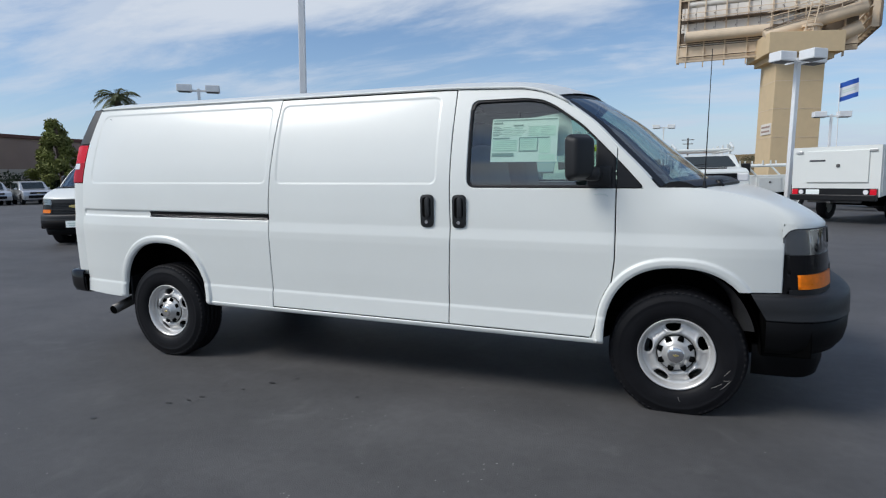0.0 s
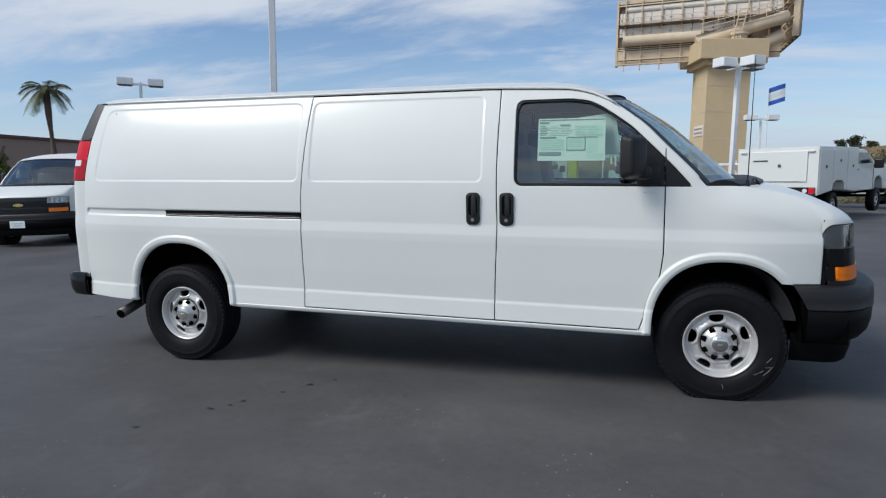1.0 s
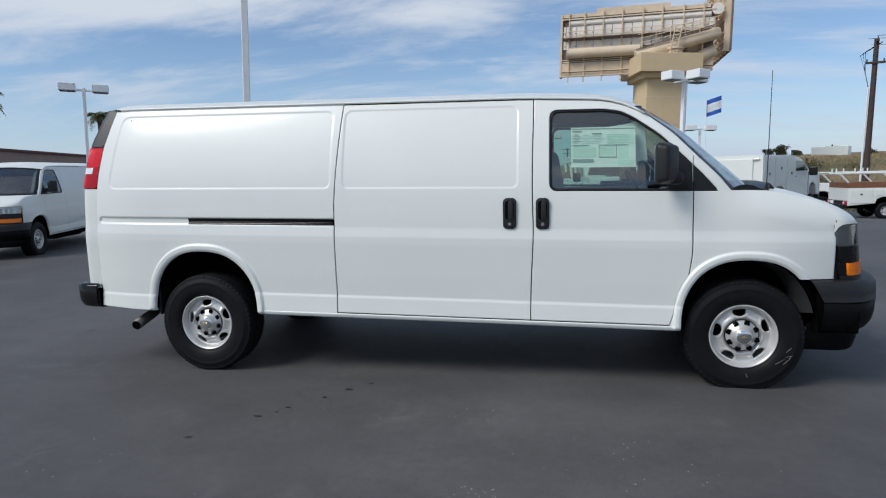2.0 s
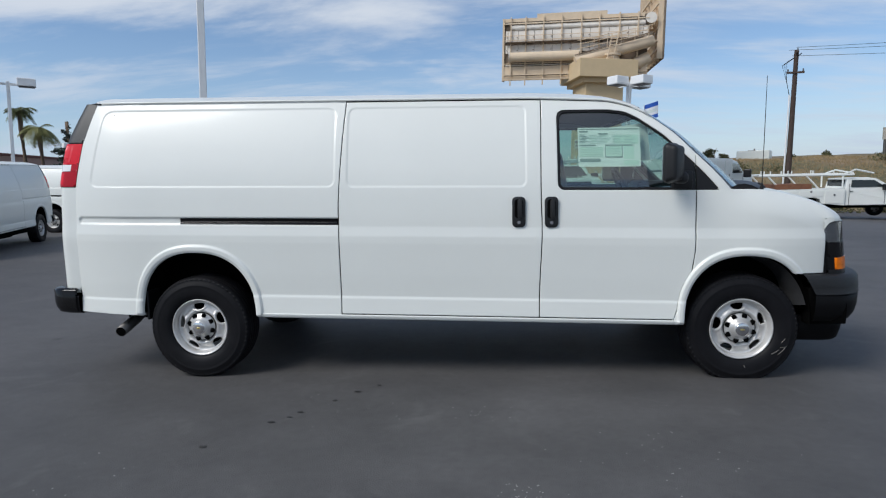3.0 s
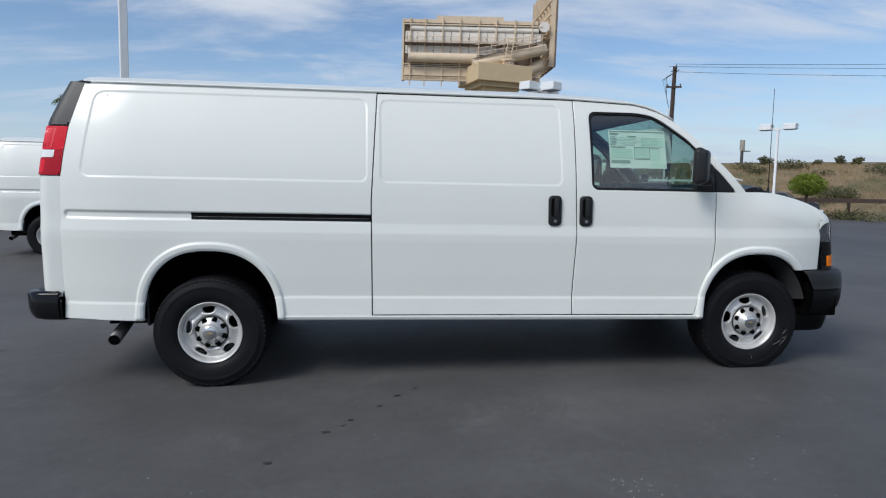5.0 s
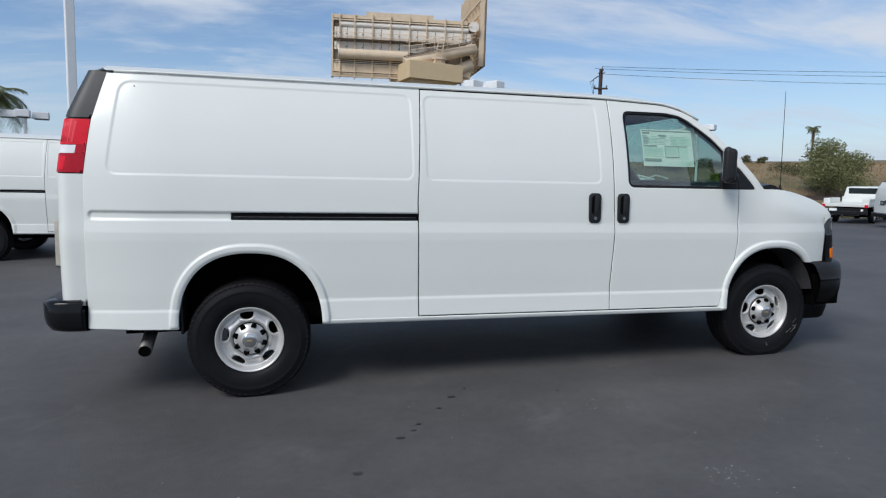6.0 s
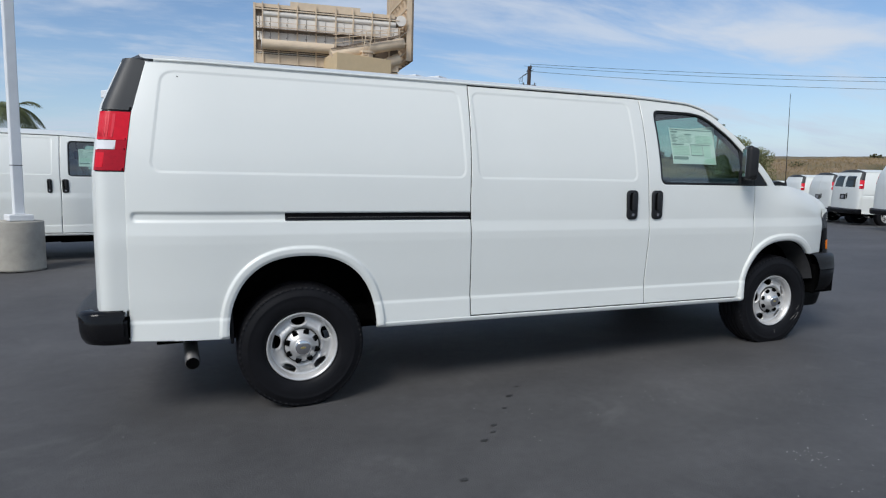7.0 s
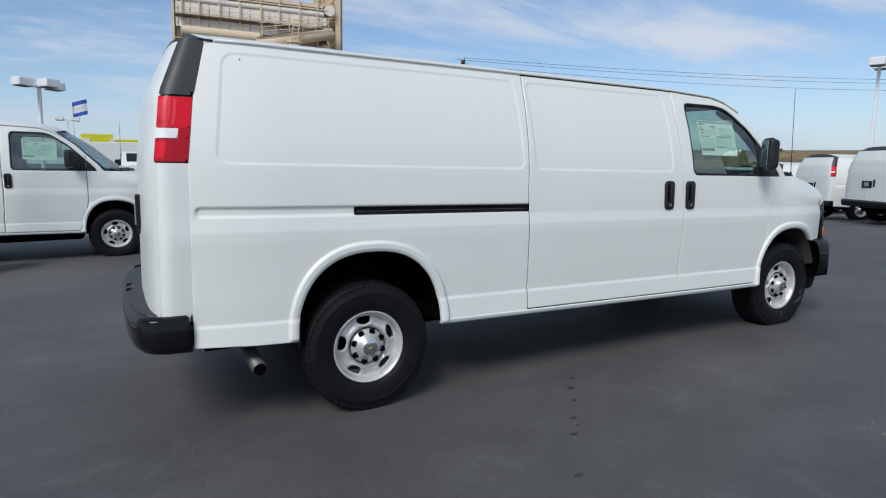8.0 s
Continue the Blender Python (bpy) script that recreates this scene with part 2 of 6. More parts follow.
def sheet(region, surf, xs, zs, back=(0, 0.028, 0)):
    """The part of a curved sheet where region(x, z) > 0, its edge drawn onto the outline and turned in by the vector back."""
    X, Z = np.meshgrid(np.array(xs), np.array(zs), indexing="ij")
    D = region(X, Z)
    nx, nz = X.shape
    cell = np.maximum.reduce([D[:-1, :-1], D[1:, :-1], D[1:, 1:], D[:-1, 1:]]) > 1e-4
    out = D < 0
    x, z = X[out].copy(), Z[out].copy()
    for _ in range(5):
        d = region(x, z)
        e = 1e-4
        gx, gz = (region(x + e, z) - region(x - e, z)) / (2 * e), (region(x, z + e) - region(x, z - e)) / (2 * e)
        g2 = np.maximum(gx * gx + gz * gz, 0.05)
        x, z = x - d * gx / g2, z - d * gz / g2
    X[out], Z[out] = x, z
    px, py, pz = surf(X, Z)
    index, verts, faces = {}, [], []

    def vid(i, j):
        if (i, j) not in index:
            index[(i, j)] = len(verts)
            verts.append((px[i, j], py[i, j], pz[i, j]))
        return index[(i, j)]

    for i, j in zip(*np.nonzero(cell)):
        faces.append((vid(i, j), vid(i + 1, j), vid(i + 1, j + 1), vid(i, j + 1)))
    if back is not None:
        count = {}
        for q in faces:
            for k in range(4):
                e = (q[k], q[(k + 1) % 4])
                count[tuple(sorted(e))] = count.get(tuple(sorted(e)), []) + [e]
        inner = {}
        for es in count.values():
            if len(es) == 1:
                a, b = es[0]
                for p in (a, b):
                    if p not in inner:
                        inner[p] = len(verts)
                        verts.append(tuple(verts[p][k] + back[k] for k in range(3)))
                faces.append((b, a, inner[a], inner[b]))
    return verts, faces


def mirrored(geo):
    return [(p[0], -p[1], p[2]) for p in geo[0]], [tuple(q)[::-1] for q in geo[1]]


def curve1d(points, soft=0.0):
    """A piecewise curve through points, its corners rounded over about soft."""
    px, py = np.array([p[0] for p in points]), np.array([p[1] for p in points])
    t = np.linspace(px[0], px[-1], 1600)
    y = np.interp(t, px, py)
    if soft:
        k = max(1, int(soft / (t[1] - t[0])))
        w = np.hanning(2 * k + 3)
        y = np.convolve(np.pad(y, k + 1, mode="edge"), w / w.sum(), mode="valid")
    return lambda q: np.interp(q, t, y)


def step(d, w):
    s = np.clip(d / w, 0, 1)
    return s * s * (3 - 2 * s)


def rbox(x, z, x0, x1, z0, z1, r):
    """Signed distance inside a rounded box."""
    qx, qz = np.abs(x - (x0 + x1) / 2) - ((x1 - x0) / 2 - r), np.abs(z - (z0 + z1) / 2) - ((z1 - z0) / 2 - r)
    return r - (np.hypot(np.maximum(qx, 0), np.maximum(qz, 0)) + np.minimum(np.maximum(qx, qz), 0))


# ---------------------------------------------------------------- the cargo van
# x ahead from the rear axle, y to the left, z up; the body stands 1 degree nose down on its wheels
RAKE = 0.018
PROFILE = curve1d([(0.30, 0.93), (0.425, 0.975), (0.445, 0.984), (0.46, 0.984), (0.579, 0.976), (0.591, 0.970), (0.75, 0.979), (0.98, 0.987), (1.03, 0.986),
                   (1.10, 0.975), (1.2, 0.972), (1.37, 0.962), (1.5, 0.941)], 0.008)
TUMBLE = curve1d([(0.9, 0.985), (1.10, 0.976), (1.2, 0.972), (1.37, 0.961), (1.5, 0.941), (1.7, 0.890), (1.86, 0.836), (1.96, 0.796), (2.02, 0.77), (2.3, 0.64)], 0.15)
TOPLINE = curve1d([(-1.2, 2.012), (2.5, 2.008), (3.02, 1.986), (3.15, 1.955), (3.27, 1.898), (3.47, 1.746), (3.60, 1.605), (3.73, 1.474), (3.83, 1.360), (3.9, 1.28), (4.1, 1.1)], 0.08)
WINDOWTOP = curve1d([(2.4, 1.917), (3.02, 1.917), (3.14, 1.90), (3.22, 1.86), (3.395, 1.735), (3.53, 1.60), (3.66, 1.465), (3.755, 1.357), (3.85, 1.24)], 0.06)


def hood_line(s, q=0.46):
    s = np.clip(s, 0, 1)
    return 1.146 + 0.216 * np.power(np.maximum(1 - np.power(s, 1.55), 0), q + 0.03)


def fold(s):
    """How far the hood's edge rolls down towards the fender."""
    return 0.55 + 0.45 * step(s, 0.6)


def top_line(x):
    s = np.clip((x - 3.97) / 0.505, 0, 1)
    return np.where(x < 3.97, np.maximum(TOPLINE(x), 1.362), hood_line(s))


def arch(x, z, grow=0.0):
    """Distance outside the wheel openings."""
    out = None
    for cx, a, b, z0 in ((0.028, 0.442, 0.493, 0.408), (3.945, 0.415, 0.475, 0.437)):
        r = np.power(np.power(np.abs((x - cx) / a), 2.35) + np.power(np.abs(np.maximum(z - z0, -0.1) / b), 2.35), 1 / 2.35)
        d = (r - 1) * 0.44
        out = d if out is None else np.minimum(out, d)
    return out - grow


def panel_rear(x, z):
    slant = (x + 0.785 - 0.130 * np.clip(z - 1.42, 0, 1)) / 1.02
    q = rbox(x, z, -1.6, 1.088, 1.379, 1.951, 0.055)
    k = 0.07
    h = np.clip(0.5 + 0.5 * (slant - q) / k, 0, 1)
    return slant * (1 - h) + q * h - k * h * (1 - h)


def panel_slide(x, z):
    return rbox(x, z, 1.178, 2.455, 1.379, 1.951, 0.05)


def groove(x, z):
    return rbox(x, z, -0.90, 1.5, 1.104, 1.162, 0.027)


def side_y(x, z, relief=True):
    q = z + 0.045 * np.clip(-x / 0.42, 0, 1) * step(0.76 - z, 0.12)
    k = step(z - 1.08, 0.14)
    y = PROFILE(np.minimum(q, 1.45)) * (1 - k) + TUMBLE(q) * k
    y = y - 0.085 * np.square(np.clip((x - 3.95) / 0.53, 0, 1.3)) - 0.055 * np.square(np.clip((-0.45 - x) / 0.48, 0, 1.5))
    s = np.clip((x - 3.97) / 0.505, 0, 1)
    top = np.clip(1 - (hood_line(s) - z) / 0.17, 0, 1) * step(x - 3.60, 0.45)
    y = y - 0.085 * top * top * fold(np.clip((x - 3.97) / 0.505, 0, 1)) * (1 - np.power(np.clip((x - 3.97) / 0.505, 0, 1), 3))
    if relief:
        d = arch(x, z)
        y = y + 0.016 * step(0.052 - d, 0.010) * step(z - 0.42, 0.02) - 0.008 * step(0.016 - d, 0.016)
        y = y - 0.0045 * step(panel_rear(x, z), 0.0055) - 0.0045 * step(panel_slide(x, z), 0.0055)
        y = y - 0.012 * step(groove(x, z), 0.012) * (x < 1.112)
        # the hem above the drip rail
        y = y + 0.006 * step(z - (top_line(x) - 0.012), 0.01) * (x < 3.2)
    return y


def raked(x, y, z):
    return x, y, z - RAKE * (x - 2.0)


def side_surf(x, z):
    return raked(x, -side_y(x, z), z)


def lines(a, b, h, fine):
    out = list(np.arange(a, b + h / 2, h))
    for f in fine:
        out += [f - 0.012, f - 0.006, f, f + 0.006, f + 0.012]
    out = sorted(q for q in out if a <= q <= b)
    keep = [out[0]]
    for q in out[1:]:
        if q - keep[-1] > 0.0035:
            keep.append(q)
    return keep


def seam_slide(z):
    return 1.114 + 0.045 * np.clip((z - 1.25) / 0.75, 0, 1)


def seam_mid(z):
    return 2.538 + 0.022 * np.clip((z - 0.5) / 1.4, 0, 1) + 0.012 * np.exp(-np.square((z - 1.05) / 0.25))


SEAMF = curve1d([(0.3, 3.40), (0.467, 3.462), (0.62, 3.51), (0.80, 3.575), (0.95, 3.594), (2.1, 3.599)], 0.06)


def rear_edge(z):
    return np.interp(z, (0.3, 1.383, 1.70, 2.05), (-0.945, -0.918, -0.876, -0.787))


def black_area(x, z):
    top, side, k = (WINDOWTOP(x) - z) * 0.72 + 0.28 * np.minimum(WINDOWTOP(x) - z, 0.05), x - 2.668, 0.06
    h = np.clip(0.5 + 0.5 * (side - top) / k, 0, 1)
    rounded = side * (1 - h) + top * h - k * h * (1 - h)
    return np.minimum(np.minimum(z - 1.357, rounded), rbox(x, z, 2.668, 4.2, 1.357, 2.3, 0.05))


def glass_area(x, z):
    return np.minimum(np.minimum(black_area(x, z) - 0.019, (3.475 - x)), rbox(x, z, 2.687, 3.475, 1.376, 2.2, 0.03))


XF = [-0.90, -0.84, -0.80, 1.088, 1.178, 2.455]
ZF = [0.44, 0.585, 1.11, 1.156, 1.379, 1.395, 1.951]
GAP = 0.0037


def side_panels(van, flip, h=0.02):
    """Body side: quarter panel, sliding door, front door, fender and the sill; flip makes the other side."""
    fix = mirrored if flip else (lambda g: g)
    back = (0, 0.03, 0)
    xs = lines(-0.96, 4.49, h, XF if h > 0.01 else [])
    zs = lines(0.40, 2.04, h, ZF if h > 0.01 else [])

    def cut(a, b):
        return [q for q in xs if a - 0.06 <= q <= b + 0.06]

    shell = lambda x, z: np.minimum(top_line(x) - z, arch(x, z))
    quarter = lambda x, z: np.minimum(np.minimum(shell(x, z), np.minimum(x - rear_edge(z) - GAP, seam_slide(z) - GAP - x)), z - np.interp(x, (-0.95, -0.4, 0.5), (0.434, 0.420, 0.424)))
    q_ob = part("quarter_panel", fix(sheet(quarter, side_surf, cut(-0.96, 1.17), zs, back)), PAINT, van)
    slide = lambda x, z: np.minimum(np.minimum(top_line(x) - z - 0.017, z - 0.463), np.minimum(x - seam_slide(z) - GAP, seam_mid(z) - GAP - x))
    s_ob = part("sliding_door" if not flip else "side_panel", fix(sheet(slide, side_surf, cut(1.1, 2.58), zs, back)), PAINT, van)
    front = lambda x, z: np.minimum(np.minimum(np.minimum(top_line(x) - z - 0.013, z - 0.463), np.minimum(x - seam_mid(z) - GAP, SEAMF(z) - GAP - x)),
                                    np.minimum(-black_area(x, z), arch(x, z, 0.055)))
    f_ob = part("front_door", fix(sheet(front, side_surf, lines(2.5, 3.63, h, []), zs, back)), PAINT, van)
    fender = lambda x, z: np.minimum(np.minimum(shell(x, z), np.minimum(np.maximum(x - SEAMF(z) - GAP, 0.053 - arch(x, z)), 4.472 - x)),
                                     np.minimum(np.maximum(z - 0.79, 4.2 - x), np.minimum(-black_area(x, z), z - 0.424)))
    part("fender", fix(sheet(fender, side_surf, cut(3.36, 4.49), zs, back)), PAINT, van)
    sill = lambda x, z: np.minimum(np.minimum(0.455 - z, z - 0.424), np.minimum(x - 0.52, 3.50 - x))
    part("sill", fix(sheet(sill, lambda x, z: raked(x, -side_y(x, z) - 0.003, z), cut(0.4, 3.5), lines(0.40, 0.47, 0.008, []), (0, 0.25, 0.02))), PAINT, van)
    # near-black seals in the shut lines, the gaps' shade put into their colour
    def seal(owner, fn, ts, half=0.012, up=False):
        def at(t, k):
            x, z = (fn(t), t) if not up else (t, fn(t))
            x, z = (float(x) + k * half, float(z)) if not up else (float(x), float(z) + k * half)
            return raked(x, -float(side_y(np.array(x), np.array(z), False)) + 0.0055, z)

        part("door_seal", fix(grid(at, ts, [-1.0, 0.0, 1.0], up)), DARK, owner, "rubber seal blackened for the shade in the shut line")

    tall = list(np.linspace(0.45, 1.99, 60))
    seal(s_ob, seam_slide, tall)
    seal(s_ob, seam_mid, tall)
    seal(s_ob, lambda x: float(top_line(np.array(x))) - 0.009, list(np.linspace(1.14, 2.56, 20)), 0.012, True)
    seal(s_ob, lambda x: 0.4585, list(np.linspace(1.12, 2.54, 12)), 0.008, True)
    seal(f_ob, lambda x: float(top_line(np.array(x))) - 0.007, list(np.linspace(2.57, 3.05, 12)), 0.010, True)
    seal(f_ob, lambda x: 0.4585, list(np.linspace(2.55, 3.45, 12)), 0.008, True)
    seal(f_ob, lambda z: float(SEAMF(z)), list(np.linspace(0.62, 1.352, 30)))
    seal(q_ob, lambda z: float(rear_edge(z)) - 0.005, list(np.linspace(0.45, 1.99, 30)), 0.012)
    # window with its black surround
    zw = lines(1.33, 1.95, 0.018, [])
    inset = lambda x, z: raked(x, -side_y(x, z, False) + 0.006, z)
    ring = lambda x, z: np.minimum(np.minimum(black_area(x, z) - 0.002, -glass_area(x, z)), 3.590 - x)
    part("window_surround", fix(sheet(ring, inset, lines(2.62, 3.62, 0.018, []), zw, (0, 0.02, 0))), BLACK, f_ob, "black rubber and plastic window surround")
    pane = part("window", fix(sheet(lambda x, z: glass_area(x, z) + 0.006, lambda x, z: raked(x, -side_y(x, z, False) + 0.014, z), lines(2.66, 3.5, 0.03, []), zw, None)), WINDOW, f_ob, "green tinted door glass")
    pane.visible_shadow = False
    sail = lambda x, z: np.minimum(black_area(x, z) - 0.002, x - 3.597)
    part("sail_panel", fix(sheet(sail, inset, lines(3.56, 3.8, 0.015, []), zw, (0, 0.02, 0))), BLACK, van, "black triangular sail panel")
    return q_ob, s_ob, f_ob


def rear_geo(u0, u1, z0, z1, nz=10, nu=14, out=0.0, foot=None):
    def fn(a, b):
        z = b
        xs_, ys_ = float(rear_edge(z)), float(side_y(np.array(rear_edge(z)), np.array(z), False))
        y = -ys_ * a
        dep = 0.185 + 0.02 * (1 - abs(a)) - 0.05 * max(0.0, z - 1.75) / 0.25
        x = xs_ - 0.010 - (dep + out) * max(0.0, 1 - abs(a) ** 5) ** 0.2
        y = y * (1 + out * 0.5)
        return raked(x, y, z)

    t = np.linspace(0, 1, nu)
    us = u0 + (u1 - u0) * t
    if u1 > 0.99:
        us = u1 - (u1 - u0) * np.power(1 - t, 2.2)
    elif u0 < -0.99:
        us = u0 + (u1 - u0) * np.power(t, 2.2)
    return grid(fn, list(us), list(np.linspace(z0, z1, nz)), True)


def solid(geo, depth, mat_dir=(1, 0, 0)):
    """Close a sheet with a rim turned in by depth along mat_dir."""
    v, f = list(geo[0]), list(geo[1])
    edges = {}
    for q in f:
        for k in range(len(q)):
            e = (q[k], q[(k + 1) % len(q)])
            edges[tuple(sorted(e))] = edges.get(tuple(sorted(e)), []) + [e]
    inner, lip = {}, {}
    for es in edges.values():
        if len(es) == 1:
            a, b = es[0]
            for p in (a, b):
                if p not in inner:
                    inner[p] = len(v)
                    v.append(tuple(v[p][k] + depth * mat_dir[k] for k in range(3)))
                    lip[p] = len(v)
                    v.append(tuple(v[p]))
            f.append((lip[b], lip[a], inner[a], inner[b]))
    return v, f


def front_x(y, half=0.9, x0=4.475, dep=0.30, n=2.1):
    return x0 + dep * max(0.0, 1 - min(1.0, abs(y) / half) ** n) ** (1 / n)


def front_geo(y0, y1, z0, z1, out=0.0, nu=16, nz=5, dome=0.0):
    ys = y0 + (y1 - y0) * np.linspace(0, 1, nu)
    if abs(y1) > 0.89:
        ys = y1 - (y1 - y0) * np.power(np.linspace(1, 0, nu), 2.0)
    elif abs(y0) > 0.89:
        ys = y0 + (y1 - y0) * np.power(np.linspace(0, 1, nu), 2.0)

    def fn(y, z):
        w = 0.0
        if dome:
            w = dome * math.sin(math.pi * (z - z0) / (z1 - z0)) ** 0.5 if z1 > z0 else 0
        lean = 0.035 * (1.13 - z) / 0.35
        return raked(front_x(y) + lean + out + w, y * (1 + out * 0.3), z)

    return grid(fn, list(ys), list(np.linspace(z0, z1, nz)), False)


def loft_bumper(half, x0, dep, n, prof, sign=1, nu=49, u0=-1.0, u1=1.0, end=0.0):
    """prof: (inset, z) pairs from top to bottom; end: how far the ends lean forward downwards."""
    def fn(u, k):
        off, z = prof[int(k)]
        a = math.sin(u * math.pi / 2)
        cut = end * min(1.0, max(0.0, (prof[0][1] - z) / 0.14))
        h, d = half - off * 0.6, dep - off - cut
        x = x0 + sign * cut + sign * d * max(0.0, 1 - abs(a) ** n) ** (1 / n)
        return raked(x, h * a, z)

    return grid(fn, list(np.linspace(u0, u1, nu)), list(range(len(prof))), sign > 0)


def pad(cx, cy, cz, w, h, d, r, soft=0.006):
    """A plate with rounded corners in the x-z plane, raised by d towards -y with softened edges."""
    def ring(y, inset):
        out = []
        for sx, sz, a0 in ((1, 1, 0), (-1, 1, 90), (-1, -1, 180), (1, -1, 270)):
            for k in range(6):
                a = radians(a0 + 18 * k)
                rr = max(r - inset, 0.001)
                out.append((cx + sx * (w / 2 - r) + rr * math.cos(a), y, cz + sz * (h / 2 - r) + rr * math.sin(a)))
        return out

    rings = [ring(cy, 0), ring(cy - d + soft, 0), ring(cy - d + soft * 0.3, soft * 0.3), ring(cy - d, soft)]
    v = [q for g in rings for q in g]
    f = [tuple(range(24 * 3, 24 * 4))]
    for i in range(3):
        for k in range(24):
            k2 = (k + 1) % 24
            f.append((i * 24 + k, i * 24 + k2, (i + 1) * 24 + k2, (i + 1) * 24 + k))
    return v, f


def make_wheel(van, at, side):
    """One wheel: outer face towards -y before it is turned for the other side."""
    w = new("wheel")
    w.parent = van
    w.location = at
    w.rotation_euler = (0, 0, math.pi if side > 0 else 0)
    R, contact = 0.386, at[2] - sag(at[0])
    prof = [(0.200, -0.065), (0.212, -0.086), (0.222, -0.108), (0.236, -0.119), (0.262, -0.127), (0.300, -0.1285), (0.318, -0.127), (0.322, -0.1285), (0.327, -0.1265), (0.347, -0.120), (0.362, -0.112), (0.368, -0.113), (0.376, -0.104), (0.382, -0.092)]
    for c in (-0.062, -0.022, 0.022, 0.062):
        prof += [(R, c - 0.012), (R, c - 0.006), (R - 0.009, c - 0.005), (R - 0.009, c + 0.005), (R, c + 0.006), (R, c + 0.012)]
    prof += [(0.382, 0.092), (0.36, 0.112), (0.31, 0.128), (0.25, 0.122), (0.200, 0.085)]
    # shoulder blocks
    lug = []
    for k in range(64):
        a = 2 * math.pi * k / 64
        for s in (-1, 1):
            b = box((0.014, 0.022, 0.024), (0, 0, 0))
            bmesh.ops.transform(b, matrix=Matrix.Rotation(-a, 4, "Y") @ Matrix.Translation((0.3665, s * 0.1015, 0)), verts=b.verts)
            lug.append(b)
    verts, faces = merged(lathe(prof, 96), mesh_geo(join(*lug)))
    # the tyre flattens where it stands and bulges a little above that
    out = []
    for x, y, z in verts:
        low = max(0.0, -z - 0.24) / 0.13
        y *= 1 + 0.055 * min(1.0, low) * (1 if abs(y) > 0.08 else 0)
        out.append((x, y, max(z, -contact + 0.001)))
    part("tyre", (out, faces), RUBBER, w, "black rubber tyre")
    rimprof = [(0.196, 0.09), (0.192, 0.08), (0.187, -0.02), (0.188, -0.060), (0.192, -0.080), (0.200, -0.097), (0.207, -0.107), (0.213, -0.109), (0.2165, -0.105), (0.2155, -0.094)]
    rim = part("rim", lathe(rimprof, 72), STEEL, w, "silver painted steel rim")
    dish = curve1d([(0.07, -0.046), (0.098, -0.050), (0.110, -0.066), (0.124, -0.080), (0.136, -0.078), (0.160, -0.062), (0.178, -0.058), (0.190, -0.066)], 0.010)
    turned = math.pi / 2 + radians(6)

    def hole_shape(th, r):
        """Signed distance outside the five hand holes, each flat on its outer side."""
        d = np.full_like(r, 9.0)
        for k in range(5):
            dt = (np.mod(th - turned - 2 * math.pi * k / 5 + math.pi, 2 * math.pi) - math.pi) * 0.160
            q = r - 0.164
            oval = (np.sqrt(np.square(dt / 0.044) + np.square(q / 0.031)) - 1) * 0.030
            d = np.minimum(d, np.maximum(oval, q - 0.015))
        return d

    def dished(th, r):
        h = hole_shape(th, r)
        lip = np.exp(-np.square((h - 0.007) / 0.006)) * np.clip((0.176 - r) / 0.02, 0, 1)
        spoke = np.clip((h - 0.016) / 0.02, 0, 1) * np.clip(1 - np.abs(r - 0.155) / 0.03, 0, 1)
        return r * np.cos(th), dish(r) - 0.0075 * lip + 0.004 * spoke, r * np.sin(th)

    part("wheel_disc", sheet(lambda t, r: np.minimum(hole_shape(t, r), 1.0), dished, list(np.linspace(0.3, 0.3 + 2 * math.pi, 161)), list(np.linspace(0.07, 0.190, 27)), (0, 0.012, 0)), STEEL, w, "silver painted steel wheel disc with five hand holes")
    cap = part("hub_cap", lathe([(0.099, -0.046), (0.104, -0.066), (0.103, -0.073), (0.097, -0.080), (0.084, -0.088), (0.066, -0.104), (0.058, -0.113), (0.054, -0.122), (0.047, -0.126), (0.002, -0.1265)], 56), CAP, w, "bright centre cap with eight lug holes")
    for k in range(8):
        a = 2 * math.pi * (k + 0.5) / 8 + 0.1
        c = Vector((0.0800 * math.cos(a), 0, 0.0800 * math.sin(a)))
        up_ = Vector((math.cos(a), 0, math.sin(a)))
        # dark disc on the cap, its black standing for shade in the hole
        hole = lathe([(0.0005, -0.001), (0.0145, -0.0015), (0.0175, 0.0), (0.0175, 0.02)], 16)
        m = Matrix.Translation(c + Vector((0, -0.0915, 0))) @ Matrix(((up_.x, 0, -up_.z), (0, 1, 0), (up_.z, 0, up_.x))).to_4x4() @ Matrix.Rotation(radians(-38), 4, "Z") @ Matrix.Scale(1.4, 4, (1, 0, 0))
        part("lug_hole", moved(hole, m), DARK, cap)
        part("lug_nut", rod(c + Vector((0, -0.0945, 0)), c + Vector((0, -0.08, 0)), 0.0065, 0.008, 6), METAL, cap)
    part("cap_medallion", lathe([(0.047, -0.122), (0.0465, -0.1272), (0.042, -0.1295), (0.002, -0.1285)], 32), CHROME, cap, "round bright medallion")
    part("emblem", join(box((0.030, 0.004, 0.009), (0, -0.130, 0), 0.002), box((0.011, 0.004, 0.014), (0, -0.1305, 0), 0.002)), GOLD, cap, "small gold emblem")
    part("cap_gap", lathe([(0.100, -0.062), (0.1075, -0.0705), (0.109, -0.060)], 48), DARK, cap)
    part("brake_drum", lathe([(0.02, 0.03), (0.15, 0.03), (0.155, 0.035), (0.155, 0.1), (0.02, 0.1)], 32), DARK, w)
    return w


